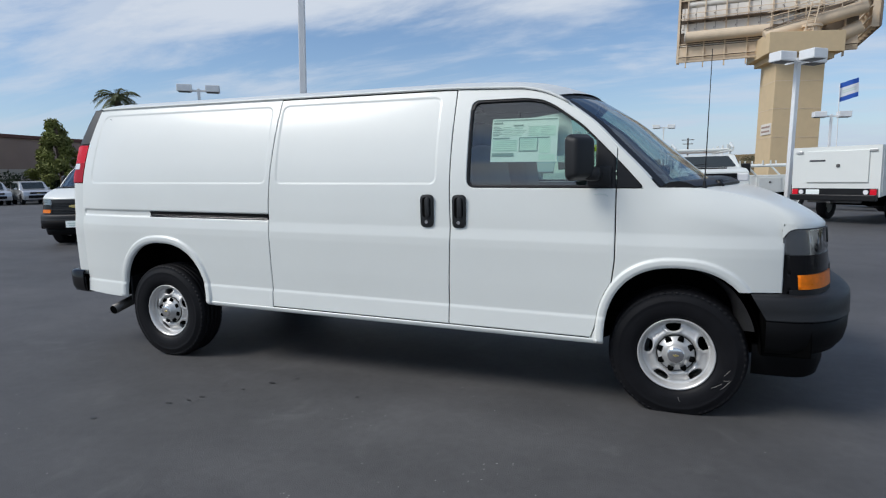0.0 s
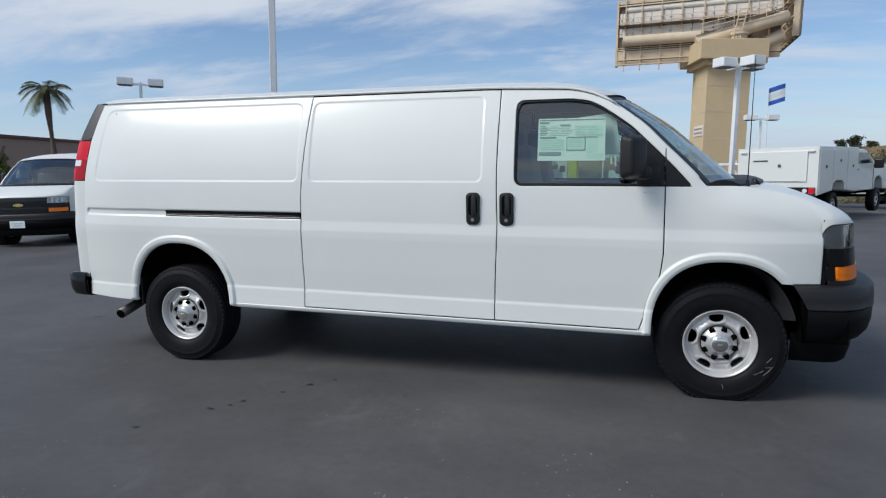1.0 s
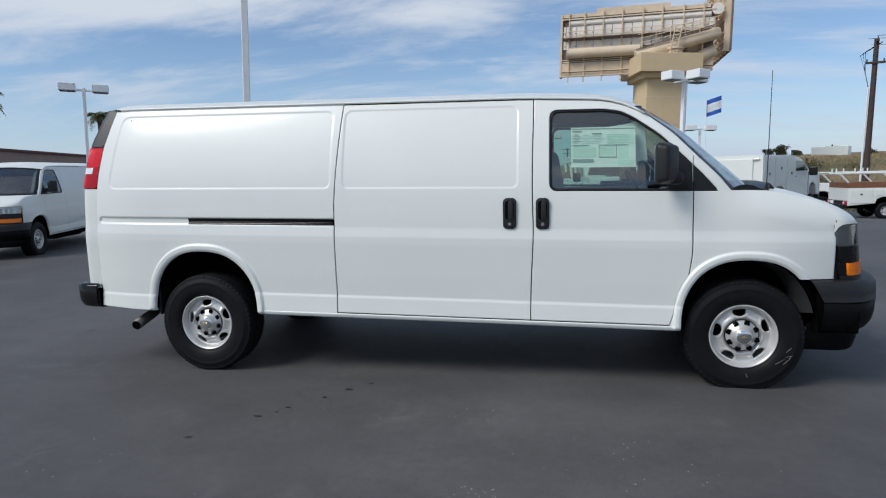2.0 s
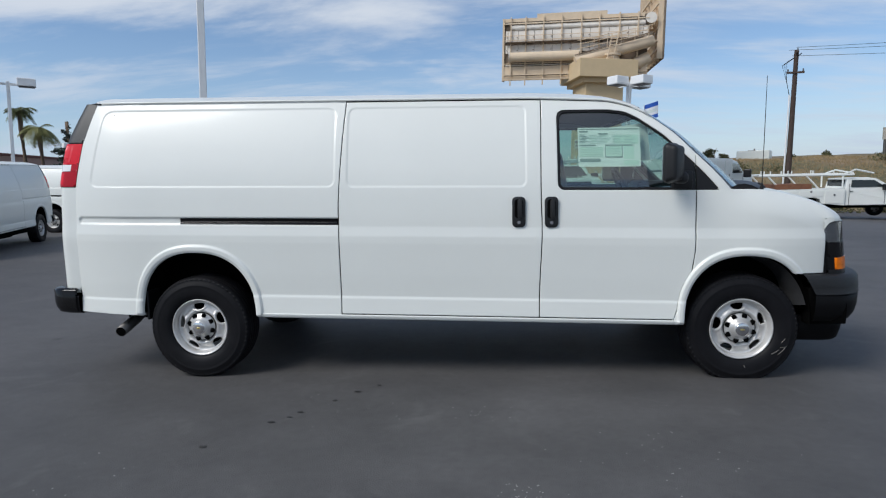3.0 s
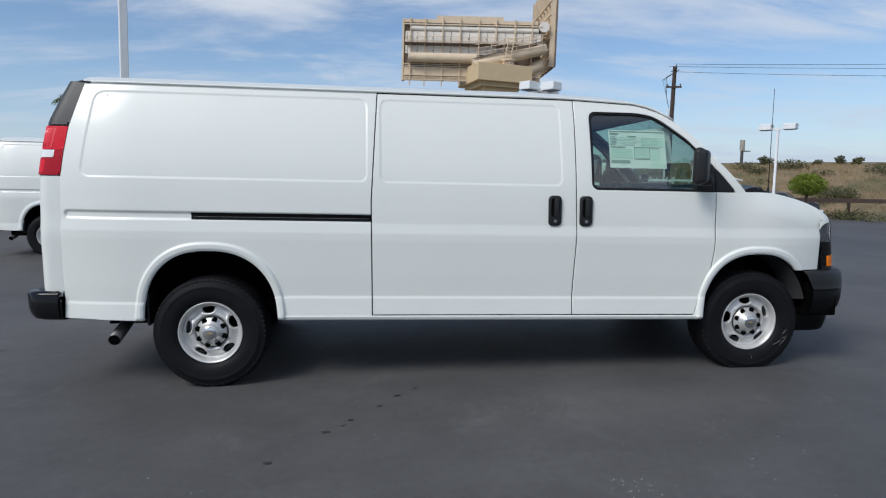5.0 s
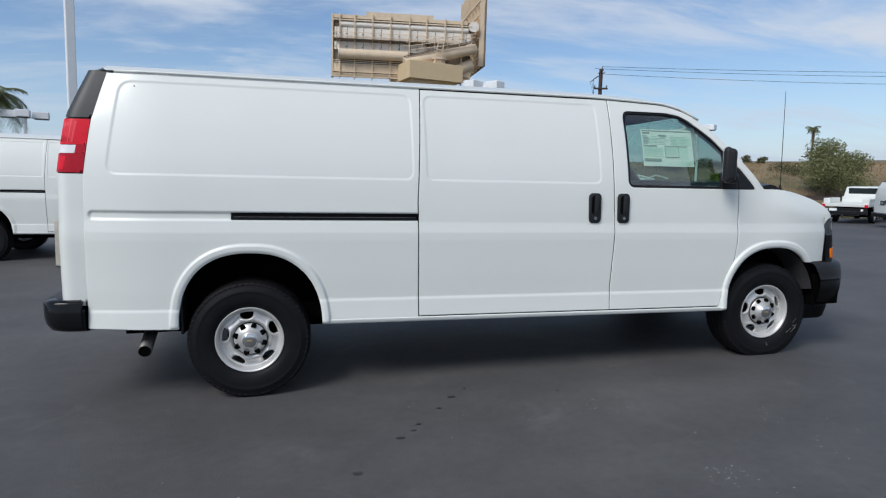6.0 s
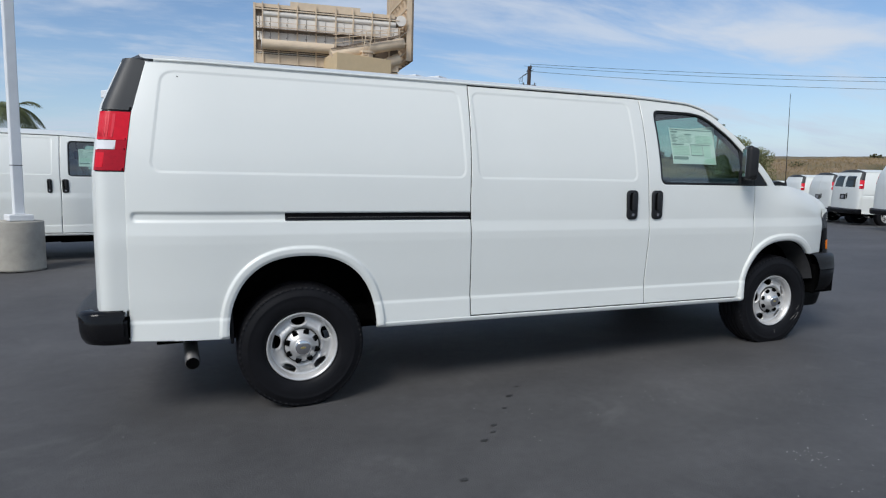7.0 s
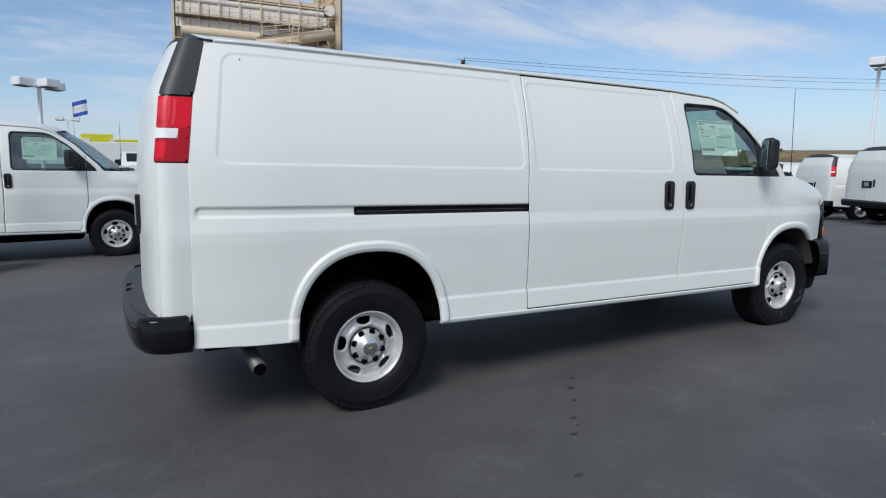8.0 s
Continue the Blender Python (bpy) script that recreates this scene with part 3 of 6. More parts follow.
def make_van(fine=False):
    van = thing("cargo_van", "white long cargo van with windowless sides and black bumpers", "van")
    q_ob, s_ob, f_ob = side_panels(van, False, 0.007 if fine else 0.02)
    side_panels(van, True)
    # sliding door rail
    rail = lambda x, z: rbox(x, z, -0.078, 1.108, 1.111, 1.156, 0.004)
    part("door_rail", sheet(rail, lambda x, z: raked(x, -side_y(x, z) - 0.007 + 0.006 * step(0.014 - np.abs(z - 1.131), 0.004), z), lines(-0.1, 1.12, 0.05, [-0.078, 1.108]),
                          lines(1.10, 1.165, 0.0045, []), (0, 0.02, 0)), GLOSSBLACK, van, "black sliding door rail")
    # thin grey tube that stands in for the rail's highlight
    lip = [raked(x, -float(side_y(np.array(x), np.array(1.129))) - 0.0055, 1.129) for x in np.linspace(-0.06, 1.10, 24)]
    part("rail_lip", tube(lip, 0.0022, 5), METAL, van, "thin grey line painted as the rail's highlight")
    # handles
    for parent, x0 in ((s_ob, 2.352), (f_ob, 2.577)):
        y = -float(side_y(np.array(x0 + 0.045), np.array(1.2), False))
        zc = 1.205 - RAKE * (x0 - 2) + 0.0
        h = part("door_handle", pad(x0 + 0.046, y + 0.004, zc, 0.092, 0.214, 0.020, 0.030), PLASTIC, parent, "black door handle with key lock")
        # flat black pad that paints the recess's shade
        part("finger_recess", pad(x0 + 0.046, y - 0.0155, zc + 0.024, 0.060, 0.132, 0.0012, 0.022, 0.0), DARK, h)
        part("grip", pad(x0 + 0.054, y - 0.014, zc + 0.022, 0.034, 0.134, 0.013, 0.015, 0.005), PLASTIC, h)
        part("key_lock", rod((x0 + 0.046, y - 0.0215, zc - 0.072), (x0 + 0.046, y - 0.006, zc - 0.072), 0.012, 0.013, 16), CHROME, h, "steel key lock")
    # roof, drip rails, windshield, hood
    def roof(x, u):
        t = float(top_line(np.array(x)))
        ys_ = float(side_y(np.array(x), np.array(t), True)) + 0.002
        if x > 3.12:
            pass
        return raked(x + (0.15 * max(0.0, (x - 2.9) / 0.32) * (1 - u * u) if x > 2.9 else 0) - (0.10 * max(0, 1 - u ** 4) ** 0.25 if x < -0.75 else 0), u * ys_, t + 0.002 + 0.10 * (1 - abs(u) ** 2.6) * min(1, (3.6 - x) / 0.7))

    us = list(np.sin(np.linspace(-1, 1, 41) * math.pi / 2))
    part("roof", grid(roof, [-0.752, -0.745, -0.72, -0.70] + list(np.linspace(-0.6, 3.0, 30)) + [3.06, 3.12, 3.18, 3.22], us, False), PAINT, van)
    for s in (-1, 1):
        pts = []
        for x in list(np.linspace(-0.748, 2.9, 24)) + [3.0, 3.08, 3.16, 3.24, 3.30]:
            t = float(top_line(np.array(x)))
            pts.append(raked(x, s * (float(side_y(np.array(x), np.array(t))) + 0.002), t))
        part("drip_rail", tube(pts, 0.0085, 8), PAINT, van, "painted drip rail")
    xp = list(np.linspace(3.22, 3.835, 22))

    def shield(x, u):
        t = float(top_line(np.array(x))) if x < 3.96 else 1.335
        ys_ = float(side_y(np.array(min(x, 3.9)), np.array(t), False)) - 0.012
        k = (x - 3.22) / 0.615
        return raked(x + (0.15 + 0.17 * k) * (1 - u * u), u * ys_, t + 0.010 - 0.012 * u * u + 0.03 * (1 - k) * (1 - abs(u) ** 2.6))

    ws = part("windshield", grid(shield, xp, list(np.linspace(-0.918, 0.918, 27)), False), SHIELD, van, "tinted windshield")
    ws.visible_shadow = False
    for s in (-1, 1):
        part("windshield_trim", solid(grid(shield, xp, [s * 0.916, s * 0.935, s * 0.957, s * 0.978], s < 0), 0.02, (0, 0, -1)), BLACK, ws, "black windshield moulding")
        part("a_pillar", solid(grid(shield, xp[:-2], [s * 0.978, s * 0.985, s * 0.992, s * 1.0], s < 0), 0.02, (0, 0, -1)), PAINT, van)
    part("windshield_trim", solid(grid(lambda x, u: tuple(a + b for a, b in zip(shield(x, u), (0, 0, 0.003))), [3.215, 3.235, 3.255], us, False), 0.01, (0, 0, -1)), BLACK, ws)
    for s in (-1, 1):
        part("pillar_trim", solid(grid(lambda x, u: tuple(a + b for a, b in zip(shield(x, u), (-0.02, 0, -0.035))), xp[:-3], [s * 0.84, s * 0.87, s * 0.90, s * 0.93, s * 0.95], s < 0), 0.03, (0, 0, -1)), INTERIOR, van, "grey inner pillar trim")

    def hood(s, u):
        a = u
        cx, fx = 3.97 + 0.31 * (1 - a * a), front_x(a * 0.9, 0.9) + 0.002
        x = cx + (fx - cx) * s
        base = 3.97 + 0.505 * s
        t_edge = float(top_line(np.array(base)))
        ys_ = float(side_y(np.array(base), np.array(t_edge), False))
        return raked(x, u * ys_, float(hood_line(s, 0.46 + 0.36 * (1 - a * a))) + 0.010 * (1 - a * a) * (1 - s))

    part("hood", solid(grid(hood, list(1 - np.power(1 - np.linspace(0, 1, 30), 1.8)), us, False), 0.018, (0, 0, -1)), PAINT, van)
    part("cowl", solid(grid(lambda s, u: raked(3.80 + 0.22 * s + 0.28 * (1 - u * u), u * 0.895, 1.346 + 0.045 * math.sin(2.95 * s) + 0.016 * s + 0.018 * (1 - u * u)), [0, 0.2, 0.4, 0.6, 0.8, 1.0], us, False), 0.03, (0, 0, -1)), BLACK, van, "black plastic cowl panel")
    for y0, y1 in ((-0.62, 0.02), (0.1, 0.68)):
        arm = [raked(4.02 + 0.26 * (1 - (y0 + (y1 - y0) * q) ** 2 / 0.74) - 0.05 * q, y0 + (y1 - y0) * q, 1.392 - 0.012 * q + 0.03 * q * (1 - q)) for q in np.linspace(0, 1, 8)]
        part("wiper", merged(tube(arm, 0.011, 6), tube([raked(arm[0][0] + 0.03, y0, 1.36), arm[0]], 0.018, 8)), BLACK, van, "black wiper")
    # nose: lamps, grille and emblem
    part("grille_backing", solid(front_geo(-0.88, 0.88, 0.775, 1.128, -0.02, 40), 0.02, (-1, 0, 0)), BLACK, van, "black grille panel")
    for s in (-1, 1):
        a, b = (0.56 * s, 0.9 * s)
        g = lambda *k, **kw: front_geo(*( (b, a) if s < 0 else (a, b)), *k, **kw)
        lamp = part("headlamp", solid(g(1.002, 1.138, out=-0.004, nz=7), 0.012, (-1, 0, 0)), LAMPBOWL, van, "headlamp under a clear lens")
        part("reflector", moved(lathe([(0.005, 0.0), (0.035, -0.01), (0.058, -0.04), (0.062, -0.05)], 24), Matrix.Translation((front_x(0.68) - 0.03, 0.68 * s, 1.04)) @ Matrix.Rotation(radians(-90), 4, "Z")), CHROME, lamp)
        for k in range(6):
            ya = 0.60 + 0.042 * k
            part("lamp_flute", solid(front_geo(*sorted((ya * s, (ya + 0.016) * s)), 1.01, 1.09 + 0.008 * (k % 3), out=0.0, nu=3, nz=3), 0.008, (-1, 0, 0)), CHROME if k % 2 else GLOSSBLACK, lamp)
        ln = part("lens", solid(g(0.998, 1.142, out=0.008, nz=7), 0.008, (-1, 0, 0)), LENS, lamp, "clear curved lens")
        ln.visible_shadow = False
        round_ = 0.046

        def lamp_edge(q, up, out):
            a = round_ * q
            y = 0.9 * (1 - (a / 0.30) ** 2.1) ** (1 / 2.1)
            low_ = 1.140 - round_ + math.sqrt(max(0.0, round_ ** 2 - (round_ - a) ** 2))
            z = low_ + (1.168 - low_) * up
            return raked(4.471 + a + (0.035 * (1.13 - z) / 0.35 + out) * q ** 0.5, s * (y + 0.0035), z)

        part("fender_corner", solid(grid(lambda q, up: lamp_edge(q ** 2, up, 0.012), list(np.linspace(0, 1, 12)), [0.0, 0.35, 0.7, 1.0], s < 0), 0.012, (-1, 0, 0)), PAINT, van, smooth=True)
        rim = [lamp_edge(q ** 2, 0.0, 0.0125) for q in np.linspace(0, 1, 12)] + [raked(front_x(y) + 0.011, s * y, 1.141) for y in np.linspace(0.875, 0.57, 14)]
        part("lamp_gasket", tube(rim, 0.0032, 6), BLACK, van)
        part("lamp_bezel", solid(g(0.898, 1.000, out=0.010), 0.014, (-1, 0, 0)), GLOSSBLACK, van, "black lamp bezel")
        part("lamp_bezel", box((0.030, 0.014, 0.366), (4.486, s * 0.8855, 0.958 - RAKE * 2.49), 0.005), GLOSSBLACK, van)
        part("turn_lamp", solid(front_geo(*((-0.893, -0.585) if s < 0 else (0.585, 0.893)), 0.814, 0.894, out=0.014, nz=6), 0.014, (-1, 0, 0)), AMBER, van, "amber turn lamp")
        part("lamp_bezel", solid(g(0.805, 0.900, out=0.004), 0.014, (-1, 0, 0)), GLOSSBLACK, van)
        part("lamp_bezel", solid(g(0.770, 0.812, out=0.010), 0.014, (-1, 0, 0)), BLACK, van)
    for z in (0.81, 0.85, 0.93, 0.97, 1.01):
        part("grille_bar", solid(front_geo(-0.56, 0.56, z, z + 0.016, 0.008, 24, 3), 0.03, (-1, 0, 0)), BLACK, van)
    part("grille_bar", solid(front_geo(-0.56, 0.56, 1.045, 1.125, 0.012, 24, 4), 0.03, (-1, 0, 0)), PLASTIC, van, "black upper grille bar")
    part("grille_bar", solid(front_geo(-0.56, 0.56, 0.883, 0.915, 0.012, 24, 4), 0.03, (-1, 0, 0)), PLASTIC, van)
    zc = 0.965 - RAKE * 2.75
    part("emblem", join(box((0.02, 0.21, 0.042), (4.803, 0, zc), 0.006), box((0.022, 0.085, 0.072), (4.803, 0, zc), 0.006)), GOLD, van, "gold front emblem")
    part("front_bumper", solid(loft_bumper(0.985, 4.325, 0.59, 2.6, [(0.14, 0.785), (0.035, 0.782), (0.012, 0.772), (0.0, 0.755), (0.0, 0.70), (0.004, 0.655), (0.001, 0.651), (0.014, 0.645)], end=0.08), 0.01, (-1, 0, 0)), PLASTIC, van, "dark grey grained plastic bumper")
    part("bumper_valance", solid(loft_bumper(0.985, 4.402, 0.513, 2.6, [(0.016, 0.644), (0.006, 0.638), (0.010, 0.56), (0.024, 0.505), (0.057, 0.462), (0.25, 0.445)]), 0.01, (-1, 0, 0)), SATIN, van, "black lower bumper")
    # near-black filler blocks, added for the darkness behind the bumper ends
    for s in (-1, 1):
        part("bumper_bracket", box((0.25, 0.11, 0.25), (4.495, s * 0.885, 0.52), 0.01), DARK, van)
    part("air_dam", solid(loft_bumper(0.85, 4.39, 0.36, 5.0, [(0.05, 0.48), (0.0, 0.47), (0.01, 0.38), (0.03, 0.31), (0.05, 0.295)]), 0.05, (-1, 0, 0)), SATIN, van, "black plastic air dam")
    plate = part("front_plate", box((0.012, 0.31, 0.155), (4.905, 0, 0.56 - RAKE * 2.8), 0.004), PAPER, van, "white dealer plate")
    for dz, w in ((0.02, 0.22), (-0.025, 0.16)):
        part("plate_text", box((0.004, w, 0.022), (4.9125, 0, 0.56 - RAKE * 2.8 + dz)), INKPALE, plate)
    # rear: doors, corners, lamps, bumper
    for s in (-1, 1):
        r = (0.008, 0.957) if s > 0 else (-0.957, -0.008)
        # positive u lies on the right-hand side
        door = part("rear_door", solid(rear_geo(*r, 0.60, 1.995, 30, 44), 0.03, (1, 0, 0)), PAINT, van, "white rear door")
        c = (0.960, 1.0) if s > 0 else (-1.0, -0.960)
        part("corner_panel", solid(rear_geo(*c, 0.575, 1.378, 16, 14), 0.02, (1, 0, 0)), PAINT, van)
        part("corner_pillar", solid(rear_geo(*((0.950, 1.0) if s > 0 else (-1.0, -0.950)), 1.717, 2.012, 10, 14, 0.003), 0.02, (1, 0, 0)), PILLAR, van, "dark grey upper corner pillar")
        wide = (0.958, 1.0) if s > 0 else (-1.0, -0.958)
        lamp = part("tail_lamp", solid(rear_geo(*wide, 1.380, 1.712, 14, 14, 0.002), 0.03, (1, 0, 0)), GLOSSBLACK, van, "red tail lamp with a white band")
        upper = part("red_lens", solid(rear_geo(*wide, 1.552, 1.706, 8, 14, 0.010), 0.012, (1, 0, 0)), RED, lamp, "bright red lens")
        for k in range(9):
            u = 0.9990 - 0.0030 * k - 0.00012 * k * k
            part("lens_rib", solid(rear_geo(s * u - 0.0004, s * u + 0.0004, 1.566, 1.694, 4, 3, 0.0118), 0.003, (1, 0, 0)), PINKRED, upper)
        part("white_lens", solid(rear_geo(*((0.958, 0.9998) if s > 0 else (-0.9998, -0.958)), 1.500, 1.549, 4, 10, 0.011), 0.006, (1, 0, 0)), CLEAR, lamp, "white reversing lens")
        part("red_lens", solid(rear_geo(*((0.9998, 1.0) if s > 0 else (-1.0, -0.9998)), 1.498, 1.551, 4, 8, 0.010), 0.012, (1, 0, 0)), DEEPRED, lamp)
        lower = part("red_lens", solid(rear_geo(*wide, 1.386, 1.497, 6, 14, 0.010), 0.012, (1, 0, 0)), DEEPRED, lamp, "dark red lower lens")
        part("reflector_field", solid(rear_geo(*((0.968, 0.9945) if s > 0 else (-0.9945, -0.968)), 1.402, 1.482, 4, 8, 0.0112), 0.003, (1, 0, 0)), RED, lower)
    def rear_cap(k, u):
        z, q = 2.012, np.array(float(rear_edge(2.012)))
        dep = 0.185 + 0.02 * (1 - abs(u)) - 0.05
        a = Vector(raked(float(q) - 0.006 - dep * max(0.0, 1 - abs(u) ** 5) ** 0.2, u * float(side_y(q, np.array(z), False)), z))
        b = Vector(roof(-0.752, u)) - Vector((0, 0, 0.003))
        return tuple(a.lerp(b, k))

    part("roof_cap", solid(grid(rear_cap, [0, 0.2, 0.4, 0.6, 0.8, 1.0], us, False), 0.01, (0, 0, -1)), PILLAR, van, "dark grey cap over the rear doors")
    part("rear_header", solid(rear_geo(-0.9, 0.9, 1.997, 2.018, 3, 30), 0.02, (1, 0, 0)), PILLAR, van)
    well = part("plate_well", box((0.03, 0.36, 0.20), (-1.142, 0.0, 1.06 + RAKE * 3), 0.01), BLACK, van, "black number plate recess")
    part("plate", box((0.01, 0.17, 0.11), (-1.159, 0.0, 1.06 + RAKE * 3), 0.003), CONCRETE_GREY, well, "blank grey dealer plate")
    part("rear_handle", box((0.03, 0.05, 0.2), (-1.144, -0.26, 1.1 + RAKE * 3), 0.01), BLACK, van)
    part("rear_bumper", solid(loft_bumper(0.95, -0.975, 0.283, 4.2, [(0.03, 0.560), (0.012, 0.556), (0.006, 0.545), (0.006, 0.535), (0.008, 0.47), (0.022, 0.43), (0.06, 0.414), (0.25, 0.408)], -1), 0.03, (1, 0, 0)), GLOSSBLACK, van, "black rear step bumper")
    part("bumper_top", solid(loft_bumper(0.95, -0.975, 0.283, 4.2, [(0.22, 0.600), (0.07, 0.602), (0.03, 0.600), (0.008, 0.590), (0.0, 0.575), (0.0, 0.562), (0.012, 0.558)], -1), 0.02, (1, 0, 0)), STEP, van, "grey textured bumper top")
    for u0, u1 in ((-1.0, -0.74), (0.74, 1.0)):
        part("bumper_end", solid(loft_bumper(0.956, -0.975, 0.290, 4.2, [(0.06, 0.612), (0.018, 0.607), (0.0, 0.592), (0.0, 0.50), (0.008, 0.46), (0.03, 0.425), (0.10, 0.412)], -1, 17, u0, u1), 0.012, (1, 0, 0)), GLOSSBLACK, van, "black plastic bumper end cap")
    for y in (-0.05, 0.12):
        # black blocks on the step paint the shade of notches
        part("step_notch", box((0.09, 0.045, 0.016), (-1.195, y, 0.600 + RAKE * 3.1), 0.006), DARK, van)
    for s in (-1, 1):
        for k in range(5):
            part("tread_bar", box((0.10, 0.012, 0.006), (-1.135 + 0.006 * k, s * (0.34 + 0.09 * k), 0.607 + RAKE * 3.1), 0.002), BLACK, van)
    part("step_pad", solid(loft_bumper(0.86, -0.975, 0.24, 4.5, [(0.18, 0.609), (0.03, 0.609), (0.0, 0.605)], -1), 0.02, (1, 0, 0)), STEP, van)
    # mirrors
    for s in (-1, 1):
        m = Matrix.Translation((3.408, s * 1.078, 1.511)) @ Matrix.Rotation(radians(38 * s), 4, "Z")
        bm = box((0.092, 0.19, 0.262), (0, 0, 0), 0.036, 5)
        for v in bm.verts:
            if v.co.x > 0:
                v.co.y *= 0.86
                v.co.z *= 0.90
        bmesh.ops.transform(bm, matrix=m, verts=bm.verts)
        mir = part("door_mirror", bm, PLASTIC, van, "black door mirror", True)
        g = box((0.006, 0.145, 0.215), (-0.0455, 0, 0), 0.0025)
        bmesh.ops.transform(g, matrix=m, verts=g.verts)
        part("mirror_glass", g, MIRROR, mir, "mirror glass")
        part("mirror_arm", join(box((0.09, 0.12, 0.08), (3.47, s * 1.01, 1.415), 0.03, 3), box((0.14, 0.03, 0.12), (3.50, s * 0.958, 1.40), 0.012, 2)), PLASTIC, mir, smooth=True)
    # aerial, exhaust, underbody
    base = Vector(raked(4.068, -0.845, 1.354))
    aer = part("aerial", rod(base + Vector((0, 0, 0.03)), base + Vector((0.02, 0.035, 0.775)), 0.0034, 0.0018, 6), BLACK, van, "thin black aerial")
    part("aerial_base", rod(base - Vector((0, 0, 0.02)), base + Vector((0, 0, 0.045)), 0.019, 0.007, 12), BLACK, aer)
    pipe = [(0.35, -0.5, 0.46), (-0.30, -0.5, 0.47), (-0.55, -0.54, 0.45), (-0.645, -0.62, 0.41), (-0.64, -0.74, 0.375), (-0.622, -0.955, 0.332)]
    part("exhaust_pipe", tube(pipe, 0.041, 16), METAL, van, "dull steel exhaust pipe")
    # black plug paints the shade inside the pipe's mouth
    part("exhaust_mouth", rod((-0.6218, -0.957, 0.3316), (-0.627, -0.90, 0.343), 0.036, 0.036, 16), DARK, van)
    # plates in the shade black, which also stop light from below
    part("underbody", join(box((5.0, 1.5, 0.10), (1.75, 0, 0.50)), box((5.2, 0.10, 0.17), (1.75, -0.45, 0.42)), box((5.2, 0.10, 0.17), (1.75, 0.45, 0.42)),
                           box((2.74, 1.80, 0.05), (2.03, 0, 0.475)), box((0.10, 1.5, 0.30), (0.62, 0, 0.62))), DARK, van, "underbody plates and frame rails, near-black in place of shade")
    # unseen blocks hung low, added to keep light off the ground beneath
    part("fuel_tank", box((1.5, 0.62, 0.26), (1.55, 0.28, 0.34), 0.06), DARK, van, "dark fuel tank block hung low to keep light out beneath")
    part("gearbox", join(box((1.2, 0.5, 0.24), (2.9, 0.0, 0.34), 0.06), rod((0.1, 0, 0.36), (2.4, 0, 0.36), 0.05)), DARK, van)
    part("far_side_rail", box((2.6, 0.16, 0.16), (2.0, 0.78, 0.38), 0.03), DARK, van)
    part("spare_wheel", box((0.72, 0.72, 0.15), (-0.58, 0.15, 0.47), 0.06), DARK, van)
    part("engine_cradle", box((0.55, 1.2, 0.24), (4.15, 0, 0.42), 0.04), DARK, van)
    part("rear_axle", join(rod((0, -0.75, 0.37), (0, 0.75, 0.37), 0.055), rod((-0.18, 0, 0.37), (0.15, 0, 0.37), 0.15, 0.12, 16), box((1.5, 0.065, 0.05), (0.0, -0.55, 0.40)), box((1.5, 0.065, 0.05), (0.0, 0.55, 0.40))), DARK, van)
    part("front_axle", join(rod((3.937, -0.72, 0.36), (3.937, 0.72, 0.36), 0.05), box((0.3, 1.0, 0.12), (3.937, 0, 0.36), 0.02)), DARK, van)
    for cx, a, b in ((0.028, 0.455, 0.512), (3.945, 0.43, 0.492)):
        for s in (-1, 1):
            def liner(t, y):
                th = math.pi * t
                return raked(cx + a * abs(math.cos(th)) ** 0.9 * (1 if t < 0.5 else -1), s * y, 0.434 + b * math.sin(th) ** 0.9)

            if cx > 1:
                def flap(t, k):
                    th = math.pi * t
                    x, y, z = liner(t, 0.950 - 0.16 * k)
                    shrink = (0.02 + 0.13 * k) * (0.75 + 0.25 * math.sin(9 * t + 2 * k)) * max(0.0, 1 - (t / 0.5) ** 3)
                    return (x - shrink * math.cos(th), y, z - 0.012 - shrink * math.sin(th) * 0.9)

                part("splash_liner", grid(flap, list(np.linspace(0.09, 0.50, 22)), [0.0, 0.2, 0.4, 0.6, 0.8, 1.0]), FLAP, van, "black rubber splash liner")
            # the liner's black carries the arch's shade in its colour
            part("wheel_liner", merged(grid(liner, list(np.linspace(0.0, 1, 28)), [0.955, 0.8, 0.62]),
                                       grid(lambda t, y: (cx + 0.46 * (2 * t - 1), s * 0.62, 0.40 + 0.56 * y), [0, 1], [0, 1])), DARK, van, "wheel arch liner, near-black for the shade inside")
    part("mud_flap", box((0.02, 0.16, 0.22), (-0.40, -0.86, 0.53), 0.008), BLACK, van)
    # cabin
    part("cabin_floor", box((1.0, 1.72, 0.04), (2.95, 0, 0.62)), INTERIOR, van)
    part("headliner", solid(grid(lambda x, u: tuple(a - b for a, b in zip(roof(x, u), (0, 0, 0.028))), list(np.linspace(2.25, 3.2, 12)), list(np.linspace(-0.985, 0.985, 21)), False), 0.012, (0, 0, -1)), LINING, van, "grey headliner")
    part("partition", box((0.03, 1.54, 1.12), (2.46, 0, 1.2)), INTERIOR, van, "dark bulkhead behind the seats")
    dash = box((0.50, 1.66, 0.42), (3.76, 0, 1.09), 0.08, 3)
    part("dashboard", dash, INTERIOR, van, smooth=True)
    part("dash_hood", box((0.36, 0.46, 0.10), (3.66, 0.46, 1.335), 0.045, 3), BLACK, van, "black instrument hood", True)
    part("dash_top", box((0.46, 1.62, 0.05), (3.80, 0, 1.315), 0.024, 3), BLACK, van, smooth=True)
    for s in (-1, 1):
        part("door_lining", box((0.95, 0.03, 0.70), (3.06, s * 0.905, 0.99)), INTERIOR, van)
